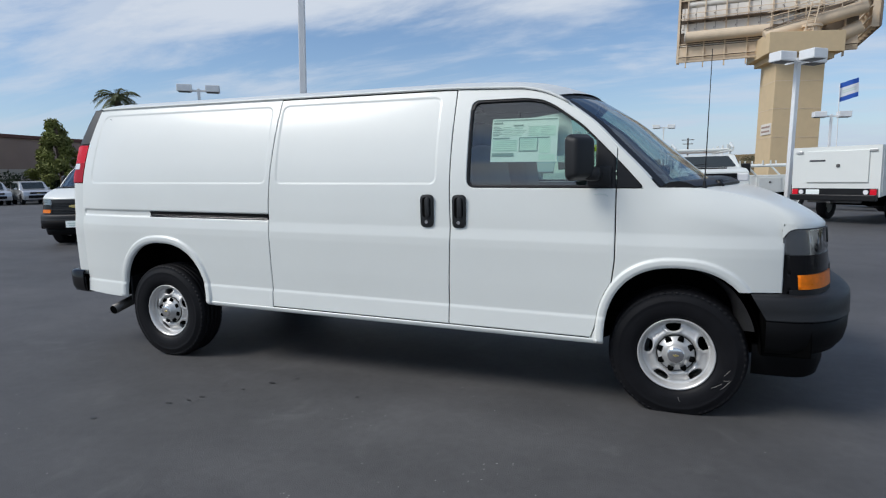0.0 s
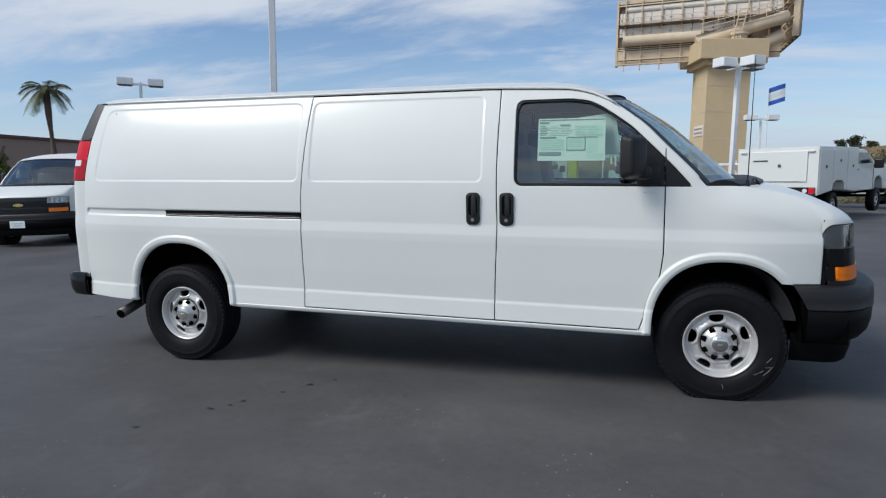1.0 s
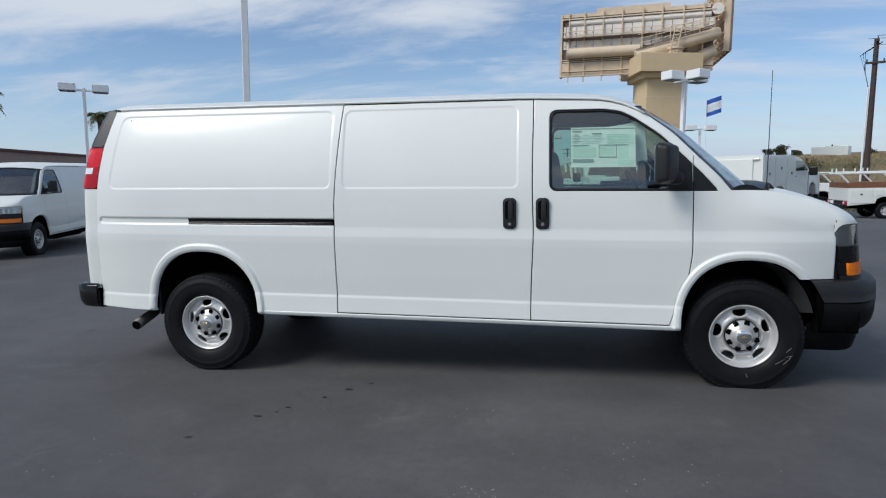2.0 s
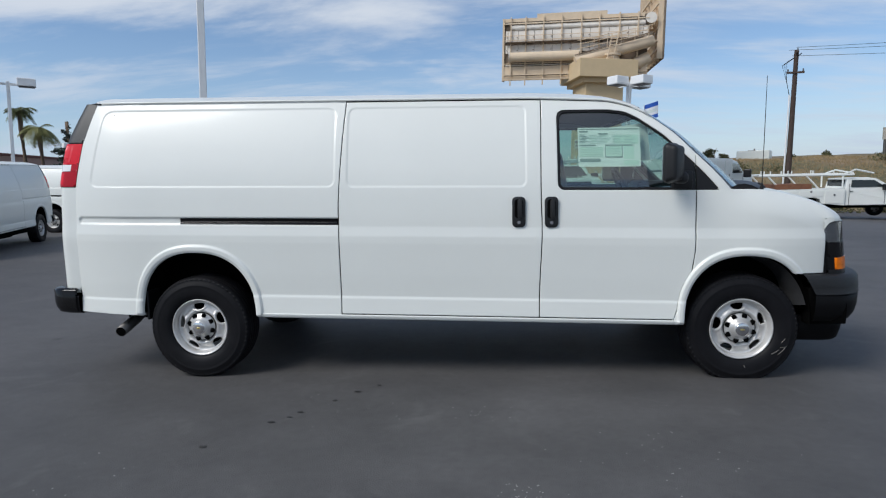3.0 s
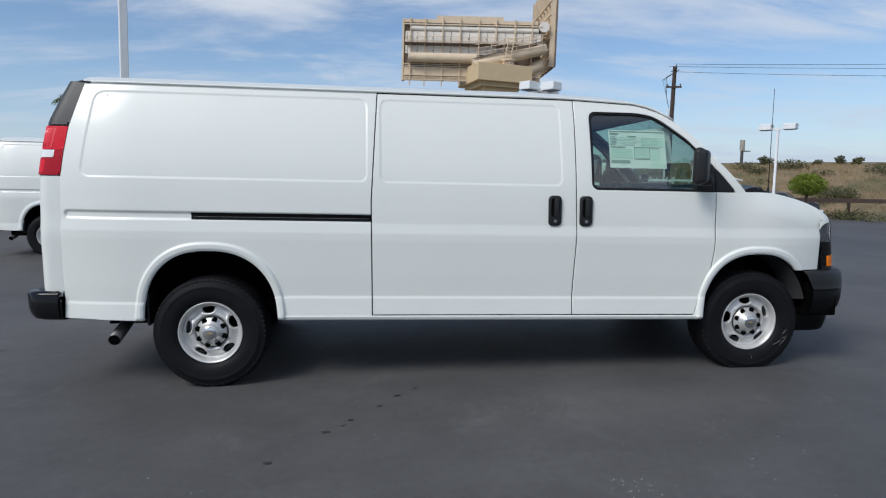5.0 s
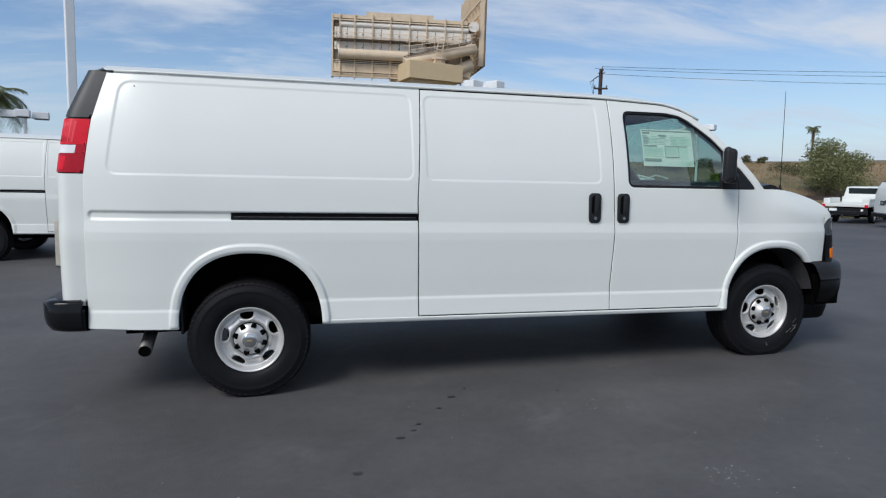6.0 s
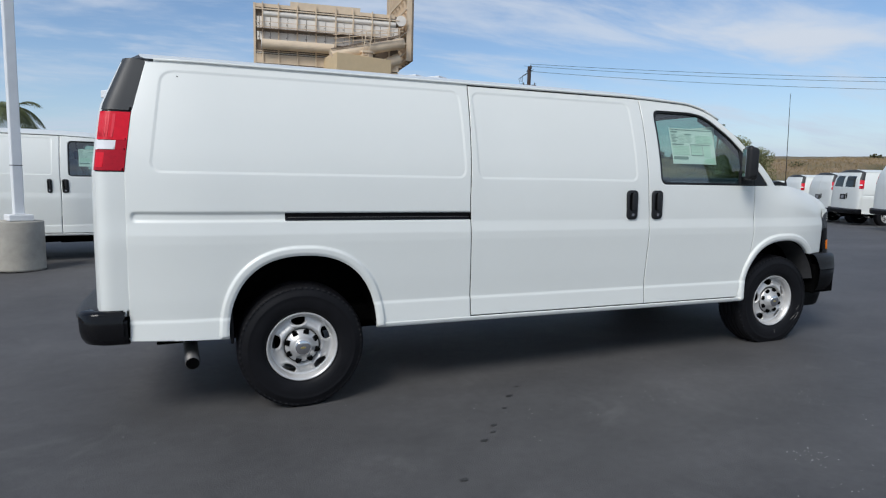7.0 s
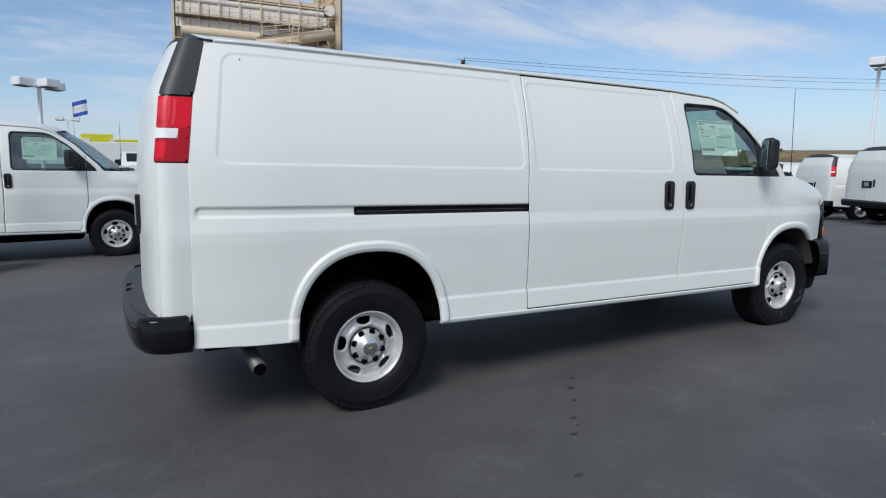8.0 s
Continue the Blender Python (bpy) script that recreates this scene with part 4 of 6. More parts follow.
        seat = part("front_seat", join(box((0.5, 0.52, 0.18), (2.95, s * 0.46, 0.98), 0.06, 3)), SEAT, van, "dark grey vinyl seat", True)
        part("backrest", box((0.16, 0.5, 0.66), (2.70, s * 0.46, 1.30), 0.06, 3, Matrix.Rotation(radians(-10), 4, "Y")), SEAT, seat, smooth=True)
        part("headrest", box((0.10, 0.28, 0.18), (2.62, s * 0.46, 1.70), 0.045, 3), SEAT, seat, smooth=True)
    wheel_m = Matrix.Translation((3.40, 0.46, 1.33)) @ Matrix.Rotation(radians(62), 4, "Y")
    ringpts = [wheel_m @ Vector((0.185 * math.cos(a), 0.185 * math.sin(a), 0)) for a in np.linspace(0, 2 * math.pi, 33)]
    st = part("steering_wheel", tube(ringpts, 0.016, 8), BLACK, van)
    part("steering_hub", moved(mesh_geo(join(box((0.10, 0.36, 0.03), (0, 0, 0), 0.01), box((0.14, 0.14, 0.05), (0, 0, 0), 0.02))), wheel_m), BLACK, st, smooth=False)
    # a paint scuff on the door and a small plug on the rear panel
    scuff = [raked(x, -float(side_y(np.array(x), np.array(z))) - 0.0006, z) for x, z in ((3.47, 1.322), (3.50, 1.326), (3.53, 1.324), (3.548, 1.312))]
    part("scuff_mark", tube(scuff, 0.0016, 5), INKPALE, f_ob, "faint grey scuff")
    py_ = float(side_y(np.array(-0.63), np.array(1.921)))
    part("panel_plug", rod((-0.63, -py_ - 0.003, 1.968), (-0.63, -py_ + 0.01, 1.968), 0.004, 0.004, 10), BLACK, q_ob, "tiny black plug")
    # label inside the passenger window: paper and bars of print
    def label_surf(x, z, d):
        return raked(x, -side_y(x, z, False) + 0.024 + d, z)

    def sheet_of(x0, x1, z0, z1, d):
        return sheet(lambda x, z: rbox(x, z, x0, x1, z0, z1, 0.0005), lambda x, z: label_surf(x, z, d), list(np.linspace(x0, x1, 6)), list(np.linspace(z0, z1, 6)), None)

    lab = part("price_label", sheet_of(2.815, 3.238, 1.518, 1.79, 0.003), PAPER, f_ob, "white printed price label")
    bars = [(2.822, 3.232, 1.777, 1.783), (2.825, 2.885, 1.757, 1.768), (2.955, 3.02, 1.742, 1.750), (2.825, 2.935, 1.663, 1.671), (2.998, 3.190, 1.665, 1.670), (2.998, 3.115, 1.582, 1.588), (2.998, 3.002, 1.585, 1.668), (3.112, 3.116, 1.585, 1.668), (2.825, 2.965, 1.553, 1.574)]
    for i in range(16):
        zz = 1.738 - 0.011 * (i % 6)
        if i < 6:
            bars.append((2.825, 2.825 + 0.04 + 0.03 * ((i * 7) % 5) / 5, zz, zz + 0.004))
    soft_bars = [(x, x + 0.05 + 0.035 * ((k * 5 + j * 3) % 7) / 7, 1.735 - 0.011 * k, 1.739 - 0.011 * k) for k in range(6) for j, x in enumerate((2.89, 2.96, 3.05, 3.13))]
    soft_bars += [(2.83, 2.98, 1.65 - 0.012 * k, 1.653 - 0.012 * k) for k in range(6)] + [(3.01, 3.10, 1.655 - 0.012 * k, 1.658 - 0.012 * k) for k in range(5)]
    tints = [(3.06, 3.225, 1.675, 1.738), (2.825, 2.985, 1.585, 1.655), (3.004, 3.110, 1.590, 1.662), (3.125, 3.195, 1.570, 1.660), (3.125, 3.225, 1.528, 1.562)]
    part("tinted_field", merged(*[sheet_of(*b, 0.002) for b in tints]), TINTPAPER, lab, "pale green printed fields")
    part("print", merged(*[sheet_of(*b, 0.0) for b in bars]), INK, lab, "dark printed bars")
    part("print", merged(*[sheet_of(*b, 0.001) for b in soft_bars]), INKPALE, lab)
    part("second_sheet", moved(grid(lambda a, b: (a, 0.02 * a, b), [0, 0.2, 0.40], [0, 0.13, 0.26]), Matrix.Translation((2.93, -0.80, 1.50)) @ Matrix.Rotation(radians(-6), 4, "Y")), PAPER, lab)
    for x in (0.006, 3.940):
        for s in (-1, 1):
            make_wheel(van, (x, s * (0.810 if x > 1 else 0.842), 0.353 if x > 1 else 0.364), s)
    return van


def shortened(van, cut=0.508, x0=0.62, x1=2.44):
    """Take cut out of the wheelbase between x0 and x1, keeping the front where it is."""
    fit = lambda x: x + cut * min(1.0, max(0.0, (x1 - x) / (x1 - x0)))
    for ob in list(van.children_recursive):
        if ob.name.startswith("wheel") and ob.type == "EMPTY":
            ob.location.x = fit(ob.location.x)
    for ob in van.children_recursive:
        up, wheel = ob, False
        while up is not None and up != van:
            wheel = wheel or (up.type == "EMPTY" and up.name.startswith("wheel"))
            up = up.parent
        if ob.type == "MESH" and not wheel:
            for v in ob.data.vertices:
                v.co.x = fit(v.co.x)
    return van


def mesh_geo(bm):
    """Vertices and faces of a bmesh."""
    bm.verts.index_update()
    g = ([v.co.copy() for v in bm.verts], [tuple(v.index for v in f.verts) for f in bm.faces])
    bm.free()
    return g


# ---------------------------------------------------------------- ground
def sag(x):
    return -0.018 * min(1.0, max(0.0, (3.9 - x) / 3.9))


def ground_z(x, y):
    """The lot is level round the van and falls away ahead and to the right."""
    crown = 1 - 0.5 * math.exp(-((x - 10) ** 2 + (y - 16.5) ** 2) / 36)
    return sag(x) - 1.3 * crown * (1 - math.exp(-0.0038 * max(x - 3.0, 0.0) * max(y, 0.0) / 1.3))


def spread(a, b, near, far):
    t = np.linspace(-1, 1, 2 * near + 1)
    return list(np.sign(t) * (np.abs(t) * a + np.power(np.abs(t), 5) * b))


ASPHALT = material("asphalt", (0.096, 0.093, 0.0925), 0.66, vary=0.22, scale=0.55, bump=0.25, bump_scale=140, second=(0.074, 0.072, 0.072), second_scale=0.16)
nt = ASPHALT.node_tree
b_ = nt.nodes["Principled BSDF"]
spots = nt.nodes.new("ShaderNodeTexVoronoi")
spots.inputs["Scale"].default_value = 0.9
spots.inputs["Randomness"].default_value = 1.0
co_ = nt.nodes.new("ShaderNodeTexCoord")
nt.links.new(co_.outputs["Object"], spots.inputs["Vector"])
near_ = nt.nodes.new("ShaderNodeMapRange")
near_.inputs[1].default_value, near_.inputs[2].default_value = 0.012, 0.05
near_.inputs[3].default_value, near_.inputs[4].default_value = 0.45, 1.0
nt.links.new(spots.outputs["Distance"], near_.inputs[0])
smear = nt.nodes.new("ShaderNodeTexNoise")
smear.inputs["Scale"].default_value, smear.inputs["Detail"].default_value = 1.1, 10
smear.inputs["Roughness"].default_value = 0.68
map_ = nt.nodes.new("ShaderNodeMapping")
map_.inputs["Scale"].default_value = (0.8, 1.15, 1)
map_.inputs["Rotation"].default_value = (0, 0, 0.5)
nt.links.new(co_.outputs["Object"], map_.inputs[0])
nt.links.new(map_.outputs[0], smear.inputs["Vector"])
sm_ = nt.nodes.new("ShaderNodeMapRange")
sm_.inputs[1].default_value, sm_.inputs[2].default_value = 0.35, 0.72
sm_.inputs[3].default_value, sm_.inputs[4].default_value = 0.80, 1.20
nt.links.new(smear.outputs["Fac"], sm_.inputs[0])
old_ = b_.inputs["Base Color"].links[0].from_socket
grain = nt.nodes.new("ShaderNodeTexNoise")
grain.inputs["Scale"].default_value, grain.inputs["Detail"].default_value, grain.inputs["Roughness"].default_value = 16, 10, 0.75
nt.links.new(co_.outputs["Object"], grain.inputs["Vector"])
gr_ = nt.nodes.new("ShaderNodeMapRange")
gr_.inputs[1].default_value, gr_.inputs[2].default_value = 0.3, 0.7
gr_.inputs[3].default_value, gr_.inputs[4].default_value = 0.86, 1.14
nt.links.new(grain.outputs["Fac"], gr_.inputs[0])
for src in (near_.outputs[0], sm_.outputs[0], gr_.outputs[0]):
    mm = nt.nodes.new("ShaderNodeMix")
    mm.data_type, mm.blend_type = "RGBA", "MULTIPLY"
    mm.inputs[0].default_value = 1
    nt.links.new(old_, mm.inputs[6])
    nt.links.new(src, mm.inputs[7])
    old_ = mm.outputs[2]
# pale rubbed patches
rub = nt.nodes.new("ShaderNodeTexNoise")
rub.inputs["Scale"].default_value, rub.inputs["Detail"].default_value, rub.inputs["Roughness"].default_value = 2.3, 9, 0.66
rub.inputs["Distortion"].default_value = 0.8
nt.links.new(co_.outputs["Object"], rub.inputs["Vector"])
rb_ = nt.nodes.new("ShaderNodeMapRange")
rb_.inputs[1].default_value, rb_.inputs[2].default_value, rb_.inputs[3].default_value, rb_.inputs[4].default_value = 0.60, 0.80, 0.0, 0.6
nt.links.new(rub.outputs["Fac"], rb_.inputs[0])
pale = nt.nodes.new("ShaderNodeMix")
pale.data_type = "RGBA"
pale.inputs[7].default_value = (0.15, 0.147, 0.142, 1)
nt.links.new(rb_.outputs[0], pale.inputs[0])
nt.links.new(old_, pale.inputs[6])
nt.links.new(pale.outputs[2], b_.inputs["Base Color"])

gx, gy = sorted(set(spread(60, 1500, 48, 0) + [3.9, -1.4])), spread(60, 1500, 48, 0)
ground = part("ground", grid(lambda x, y: (x, y, ground_z(x, y)), gx, gy), ASPHALT)
tagged(ground, "dark grey sealed asphalt car lot with faint stains", "asphalt", kind="structure")

CONCRETE = material("concrete", (0.42, 0.39, 0.33), 0.85, vary=0.18, scale=4, bump=0.3, bump_scale=60, second=(0.33, 0.31, 0.27), second_scale=2.5)
DRYGRASS = material("dry_grass_slope", (0.23, 0.165, 0.10), 0.95, vary=0.35, scale=0.9, bump=0.6, bump_scale=9, second=(0.105, 0.10, 0.05), second_scale=0.22)
BLADE = material("dry_grass", (0.27, 0.20, 0.11), 0.9, vary=0.3, scale=0.7)
SHRUB = material("shrub_leaf", (0.085, 0.085, 0.035), 0.8, vary=0.4, scale=0.8)
SHRUBTREE = material("grey_green_leaf", (0.17, 0.18, 0.075), 0.8, vary=0.4, scale=1.2)
OLIVE = material("olive_leaf", (0.32, 0.33, 0.17), 0.8, vary=0.4, scale=1.2)
PINE = material("dark_conifer", (0.018, 0.032, 0.022), 0.8, vary=0.35, scale=2)
TOPIARY = material("topiary_leaf", (0.15, 0.20, 0.015), 0.7, vary=0.35, scale=4)
FROND = material("palm_frond", (0.10, 0.115, 0.04), 0.6, vary=0.35, scale=1.4)
BARK = material("bark", (0.14, 0.10, 0.07), 0.9, vary=0.3, scale=6, bump=0.6, bump_scale=20)
WOODPOLE = material("weathered_pole", (0.06, 0.04, 0.032), 0.85, vary=0.35, scale=5, bump=0.4, bump_scale=30)
WHITEPOLE = material("white_pole_paint", (0.80, 0.81, 0.81), 0.45, vary=0.05, scale=5)
TAN = material("tan_stucco", (0.64, 0.49, 0.30), 0.9, vary=0.05, scale=1.5, bump=0.1, bump_scale=30)
TANSTEEL = material("tan_painted_steel", (0.68, 0.54, 0.385), 0.7, vary=0.10, scale=1.2)
# brown darkened to hold the shade of the billboard's slots; walkways share it
SHADOWSTEEL = material("shade_brown_steel", (0.20, 0.155, 0.115), 0.85, vary=0.2, scale=2)
PALESTEEL = material("pale_panel_steel", (0.76, 0.71, 0.64), 0.7, vary=0.12, scale=0.9)
BROWN = material("brown_wall", (0.37, 0.26, 0.21), 0.9, vary=0.10, scale=0.4)
GREYWALL = material("grey_brown_wall", (0.60, 0.53, 0.45), 0.9, vary=0.1, scale=0.5)
ROOFRED = material("red_brown_roof", (0.16, 0.075, 0.06), 0.9, vary=0.15, scale=0.7)
WIRE = material("wire_black", (0.02, 0.02, 0.02), 0.6)
BLUE = material("flag_blue", (0.02, 0.10, 0.45), 0.7, vary=0.1, scale=3)
FLAGWHITE = material("flag_white", (0.75, 0.77, 0.8), 0.7, vary=0.05, scale=3)
YELLOW = material("yellow_wall", (0.65, 0.60, 0.02), 0.8, vary=0.05, scale=1)
GREYPAINT = material("grey_car_paint", (0.085, 0.085, 0.09), 0.3, metal=0.3, vary=0.05, scale=3, coat=0.8)
SILVER = material("silver_car_paint", (0.60, 0.61, 0.62), 0.3, metal=0.4, vary=0.04, scale=3, coat=0.8)
CARGLASS = material("dark_car_glass", (0.02, 0.028, 0.03), 0.06, vary=0.1, scale=3)
RUST = material("rusty_boards", (0.20, 0.085, 0.045), 0.85, vary=0.3, scale=4)
ROAD = material("pale_path", (0.30, 0.285, 0.25), 0.9, vary=0.15, scale=1.5, bump=0.2, bump_scale=40)


def hill_z(q, along):
    if q <= 6:
        return -1.25 + 0.02 * q
    t = min(1.0, (q - 6) / 18)
    wob = 0.16 * noise.noise((along * 0.06, q * 0.05, 1.7)) + 0.10 * noise.noise((along * 0.3, q * 0.25, 4.1))
    return -1.13 + 3.68 * (t * t * (3 - 2 * t)) + wob * t + 2.4 * min(1.0, max(0.0, (q - 40) / 80))


def far_point(along, q):
    return (25 + 0.839 * along + 0.545 * q, 27 - 0.545 * along + 0.839 * q)


def hill_fn(a, q):
    x, y = far_point(a, q)
    return (x, y, hill_z(q, a))


hill = part("hillside", grid(hill_fn, list(np.linspace(-45, 75, 121)) + [100, 150, 260], [1.2, 3, 5, 6] + list(np.linspace(7, 27, 22)) + [34, 40, 60, 90, 120, 200, 400]), DRYGRASS)
tagged(hill, "dry brown grass slope behind the car lot", "slope", kind="structure")
path = part("pavement", solid(grid(lambda a, q: (*far_point(a, q), -1.215), list(np.linspace(-40, 60, 40)), [0.16, 1.0, 2.2]), 0.1, (0, 0, -1)), ROAD)
tagged(path, "pale concrete pavement strip along the lot", "pavement", kind="structure")
kerb = part("kerb", solid(grid(lambda a, q: (*far_point(a, [0, 0, 0.03, 0.15][int(q)]), [-1.35, -1.23, -1.195, -1.19][int(q)]), list(np.linspace(-40, 60, 40)), [0, 1, 2, 3]), 0.1, (0, 0, -1)), CONCRETE)
tagged(kerb, "pale concrete kerb at the lot's far edge", "kerb", kind="structure")
rail = thing("guard_rail", "weathered brown timber guard rail below the slope", "rail", kind="structure")
part("beam", solid(grid(lambda a, k: (*far_point(a, 5.0), hill_z(5, a) + 1.02 + 0.26 * k), list(np.linspace(-38, 62, 30)), [0, 1]), 0.06, (0.545, 0.839, 0)), WOODPOLE, rail)
for a in np.linspace(-36, 60, 33):
    x, y = far_point(a, 5.1)
    part("post", box((0.14, 0.14, 1.4), (x, y, -1.15 + 0.6)), WOODPOLE, rail)


# ---------------------------------------------------------------- plants
def leaf_cloud(blobs, count, size, rng):
    """Small leaf quads scattered through ellipsoid blobs (centre, radii)."""
    v, f = [], []
    weights = [r[0] * r[1] * r[2] for _, r in blobs]
    for _ in range(count):
        c, r = rng.choices(blobs, weights)[0]
        d = Vector((rng.gauss(0, 1), rng.gauss(0, 1), rng.gauss(0, 1))).normalized() * (rng.random() ** 0.45)
        p = Vector((c[0] + d.x * r[0], c[1] + d.y * r[1], c[2] + d.z * r[2]))
        a = Vector((rng.gauss(0, 1), rng.gauss(0, 1), rng.gauss(0, 0.7))).normalized() * size * rng.uniform(0.6, 1.3)
        b = a.cross(Vector((rng.gauss(0, 1), rng.gauss(0, 1), rng.gauss(0, 1)))).normalized() * size * rng.uniform(0.3, 0.6)
        n = len(v)
        v += [p - a, p + b * 0.9, p + a, p - b * 0.9]
        f.append((n, n + 1, n + 2, n + 3))
    return v, f


def broad_tree(at, height, crown, leafmat, label, seed, count=2600, size=0.16, trunk=0.16, low=0.35, name="tree"):
    rng = random.Random(seed)
    t = thing(name, label, "tree", at=pose(*at, 0, 0, rng.uniform(0, 360)))
    hub = height * low
    wood = [tube([(0, 0, -0.15), (0.05, 0.02, hub * 0.5), (0.02, 0.06, hub)], trunk, 8)]
    blobs = []
    for k in range(11):
        a = 2 * math.pi * k / 11 + rng.uniform(-0.3, 0.3)
        rr = crown * rng.uniform(0.15, 0.62)
        z = hub + (height - hub) * rng.uniform(0.12, 0.84)
        end = (rr * math.cos(a), rr * math.sin(a), z)
        wood.append(tube([(0.02, 0.06, hub * 0.85), (end[0] * 0.5, end[1] * 0.5, (hub + z) / 2), end], trunk * 0.32, 5))
        s = crown * rng.uniform(0.28, 0.48)
        blobs.append((end, (s, s, s * rng.uniform(0.6, 0.95))))
    blobs.append(((0, 0, hub + (height - hub) * 0.55), (crown * 0.45, crown * 0.45, (height - hub) * 0.42)))
    part("trunk", merged(*wood), BARK, t)
    part("crown", leaf_cloud(blobs, count, size, rng), leafmat, t, smooth=False)
    return t


def conifer(at, height, width, seed):
    rng = random.Random(seed)
    t = thing("conifer_tree", "dark green conifer behind the roofs", "tree", at=pose(*at))
    part("trunk", tube([(0, 0, -0.2), (0.05, 0, height * 0.5), (0, 0, height)], 0.12, 7), BARK, t)
    blobs = []
    for k in range(16):
        z = height * (0.25 + 0.73 * k / 15)
        r = width * (1 - (k / 16) ** 1.4) * rng.uniform(0.35, 0.6)
        a = rng.uniform(0, 6.28)
        blobs.append(((r * 0.6 * math.cos(a), r * 0.6 * math.sin(a), z), (r, r, 0.35 * height / 8)))
    part("crown", leaf_cloud(blobs, 4200, 0.17, rng), PINE, t, smooth=False)
    return t


def palm(at, height, spread_, seed, label, fronds=22, mat=None):
    rng = random.Random(seed)
    t = thing("palm_tree", label, "palm tree", at=pose(*at))
    part("trunk", tube([(0, 0, -0.2), (0.08, 0.03, height * 0.4), (0.03, -0.04, height * 0.8), (0, 0, height)], 0.17, 9), BARK, t)
    v, f = [], []
    for k in range(fronds):
        a = 2 * math.pi * k / fronds + rng.uniform(-0.2, 0.2)
        up = rng.uniform(-0.25, 1.0)
        L = spread_ * rng.uniform(0.85, 1.1)
        pts = []
        for i in range(15):
            s = i / 14
            rr = L * s * (0.85 - 0.15 * s)
            z = height + L * (0.62 * up * s - (0.25 + 0.45 * (1 - up * 0.5)) * s * s)
            pts.append(Vector((rr * math.cos(a), rr * math.sin(a), z)))
        side = Vector((-math.sin(a), math.cos(a), 0))
        for i in range(1, 14):
            for s in (-1, 1):
                for q in range(3):
                    p = pts[i].lerp(pts[i + 1 if i < 14 else i], q / 3)
                    ln = L * 0.30 * math.sin(math.pi * min(1, 0.12 + 0.82 * i / 14)) * rng.uniform(0.8, 1.1)
                    d = (pts[i + 1] - pts[i - 1]).normalized()
                    tip = p + side * s * ln * 0.7 + d * ln * 0.6 + Vector((0, 0, -ln * rng.uniform(0.2, 0.6)))
                    w = d * 0.022 * (spread_ / 2)
                    n = len(v)
                    v += [p - w, p + w, tip + w * 0.2, tip - w * 0.2]
                    f.append((n, n + 1, n + 2, n + 3))
    part("crown", (v, f), mat or FROND, t, smooth=False)
    return t


rng = random.Random(11)
v, f = [], []
for _ in range(42000):
    a, q = rng.uniform(-42, 72), 6 + 20 * rng.random() ** 0.8
    x, y = far_point(a, q)
    z = hill_z(q, a)
    h = rng.uniform(0.08, 0.26) * (0.6 + 0.8 * max(0, noise.noise((a * 0.2, q * 0.2, 0)) + 0.3))
    w = rng.uniform(0.02, 0.06)
    dx, dy = rng.uniform(-0.15, 0.15), rng.uniform(-0.1, 0.1)
    n = len(v)
    v += [(x - w, y + w * 0.5, z - 0.03), (x + w, y - w * 0.5, z - 0.03), (x + dx, y + dy, z + h)]
    f.append((n, n + 1, n + 2))
gr = part("hill_grass", (v, f), BLADE, smooth=False)
tagged(gr, "dry straw-coloured grass tufts on the slope", "grass", kind="stuff")
v, f = [], []
blobs_all = []
for _ in range(130):
    a, q = rng.uniform(-42, 72), rng.uniform(6.5, 21)
    x, y = far_point(a, q)
    s = rng.uniform(0.35, 1.1)
    blobs_all.append(((x, y, hill_z(q, a) + s * 0.25), (s * 1.5, s * 1.5, s * 0.55)))
for _ in range(170):
    a, q = rng.uniform(-36, 62), rng.uniform(2.6, 6.2)
    x, y = far_point(a, q)
    s = rng.uniform(0.4, 0.9)
    blobs_all.append(((x, y, -1.2 + s * 0.35), (s * 1.3, s * 1.3, s * 0.6)))
sh = part("hill_shrubs", leaf_cloud(blobs_all, 70000, 0.10, rng), SHRUB, smooth=False)
tagged(sh, "low dull green shrubs scattered on the dry slope", "shrubs", kind="stuff")


# ---------------------------------------------------------------- tall fixtures
def stand(x, y, z, turn=0.0):
    return pose(x, y, z + sag(x)) @ pose(0, 0, 0, UP[0], UP[1], 0) @ pose(0, 0, 0, 0, 0, turn)


def lamp_post(at, height, turn, heads=2, width=0.115, label="white lot light with box heads on a white steel pole"):
    t = thing("parking_lot_lamp", label, "street lamp", at=stand(*at, turn) if at[0] < 20 else pose(*at, 0, 0, turn))
    part("pole", box((width, width, height), (0, 0, height / 2), 0.012), WHITEPOLE, t)
    part("arm", box((1.0, 0.08, 0.08), (0, 0, height - 0.10)), WHITEPOLE, t)
    spots_ = [(0.62, 0), (-0.62, 0)] if heads == 2 else [(0.62, 0), (-0.62, 0), (0, -0.62), (0, 0.62)][:heads]
    for x, y in spots_:
        h = part("lamp_head", box((0.60, 0.52, 0.30) if not y else (0.52, 0.60, 0.30), (x * 0.95, y * 0.95, height), 0.025), WHITEPOLE, t, "white box lamp head")
        part("lamp_glass", box((0.5, 0.42, 0.02) if not y else (0.42, 0.5, 0.02), (x * 0.95, y * 0.95, height - 0.162)), INTERIOR, h, "grey lens under the head")
    if heads > 2:
        part("arm", box((0.08, 1.0, 0.08), (0, 0, height - 0.10)), WHITEPOLE, t)
    return t


# near pole on its concrete pier
post = thing("light_pole", "white square steel light pole on a round concrete pier", "street lamp", at=stand(-3.2, 5.55, 0.012))
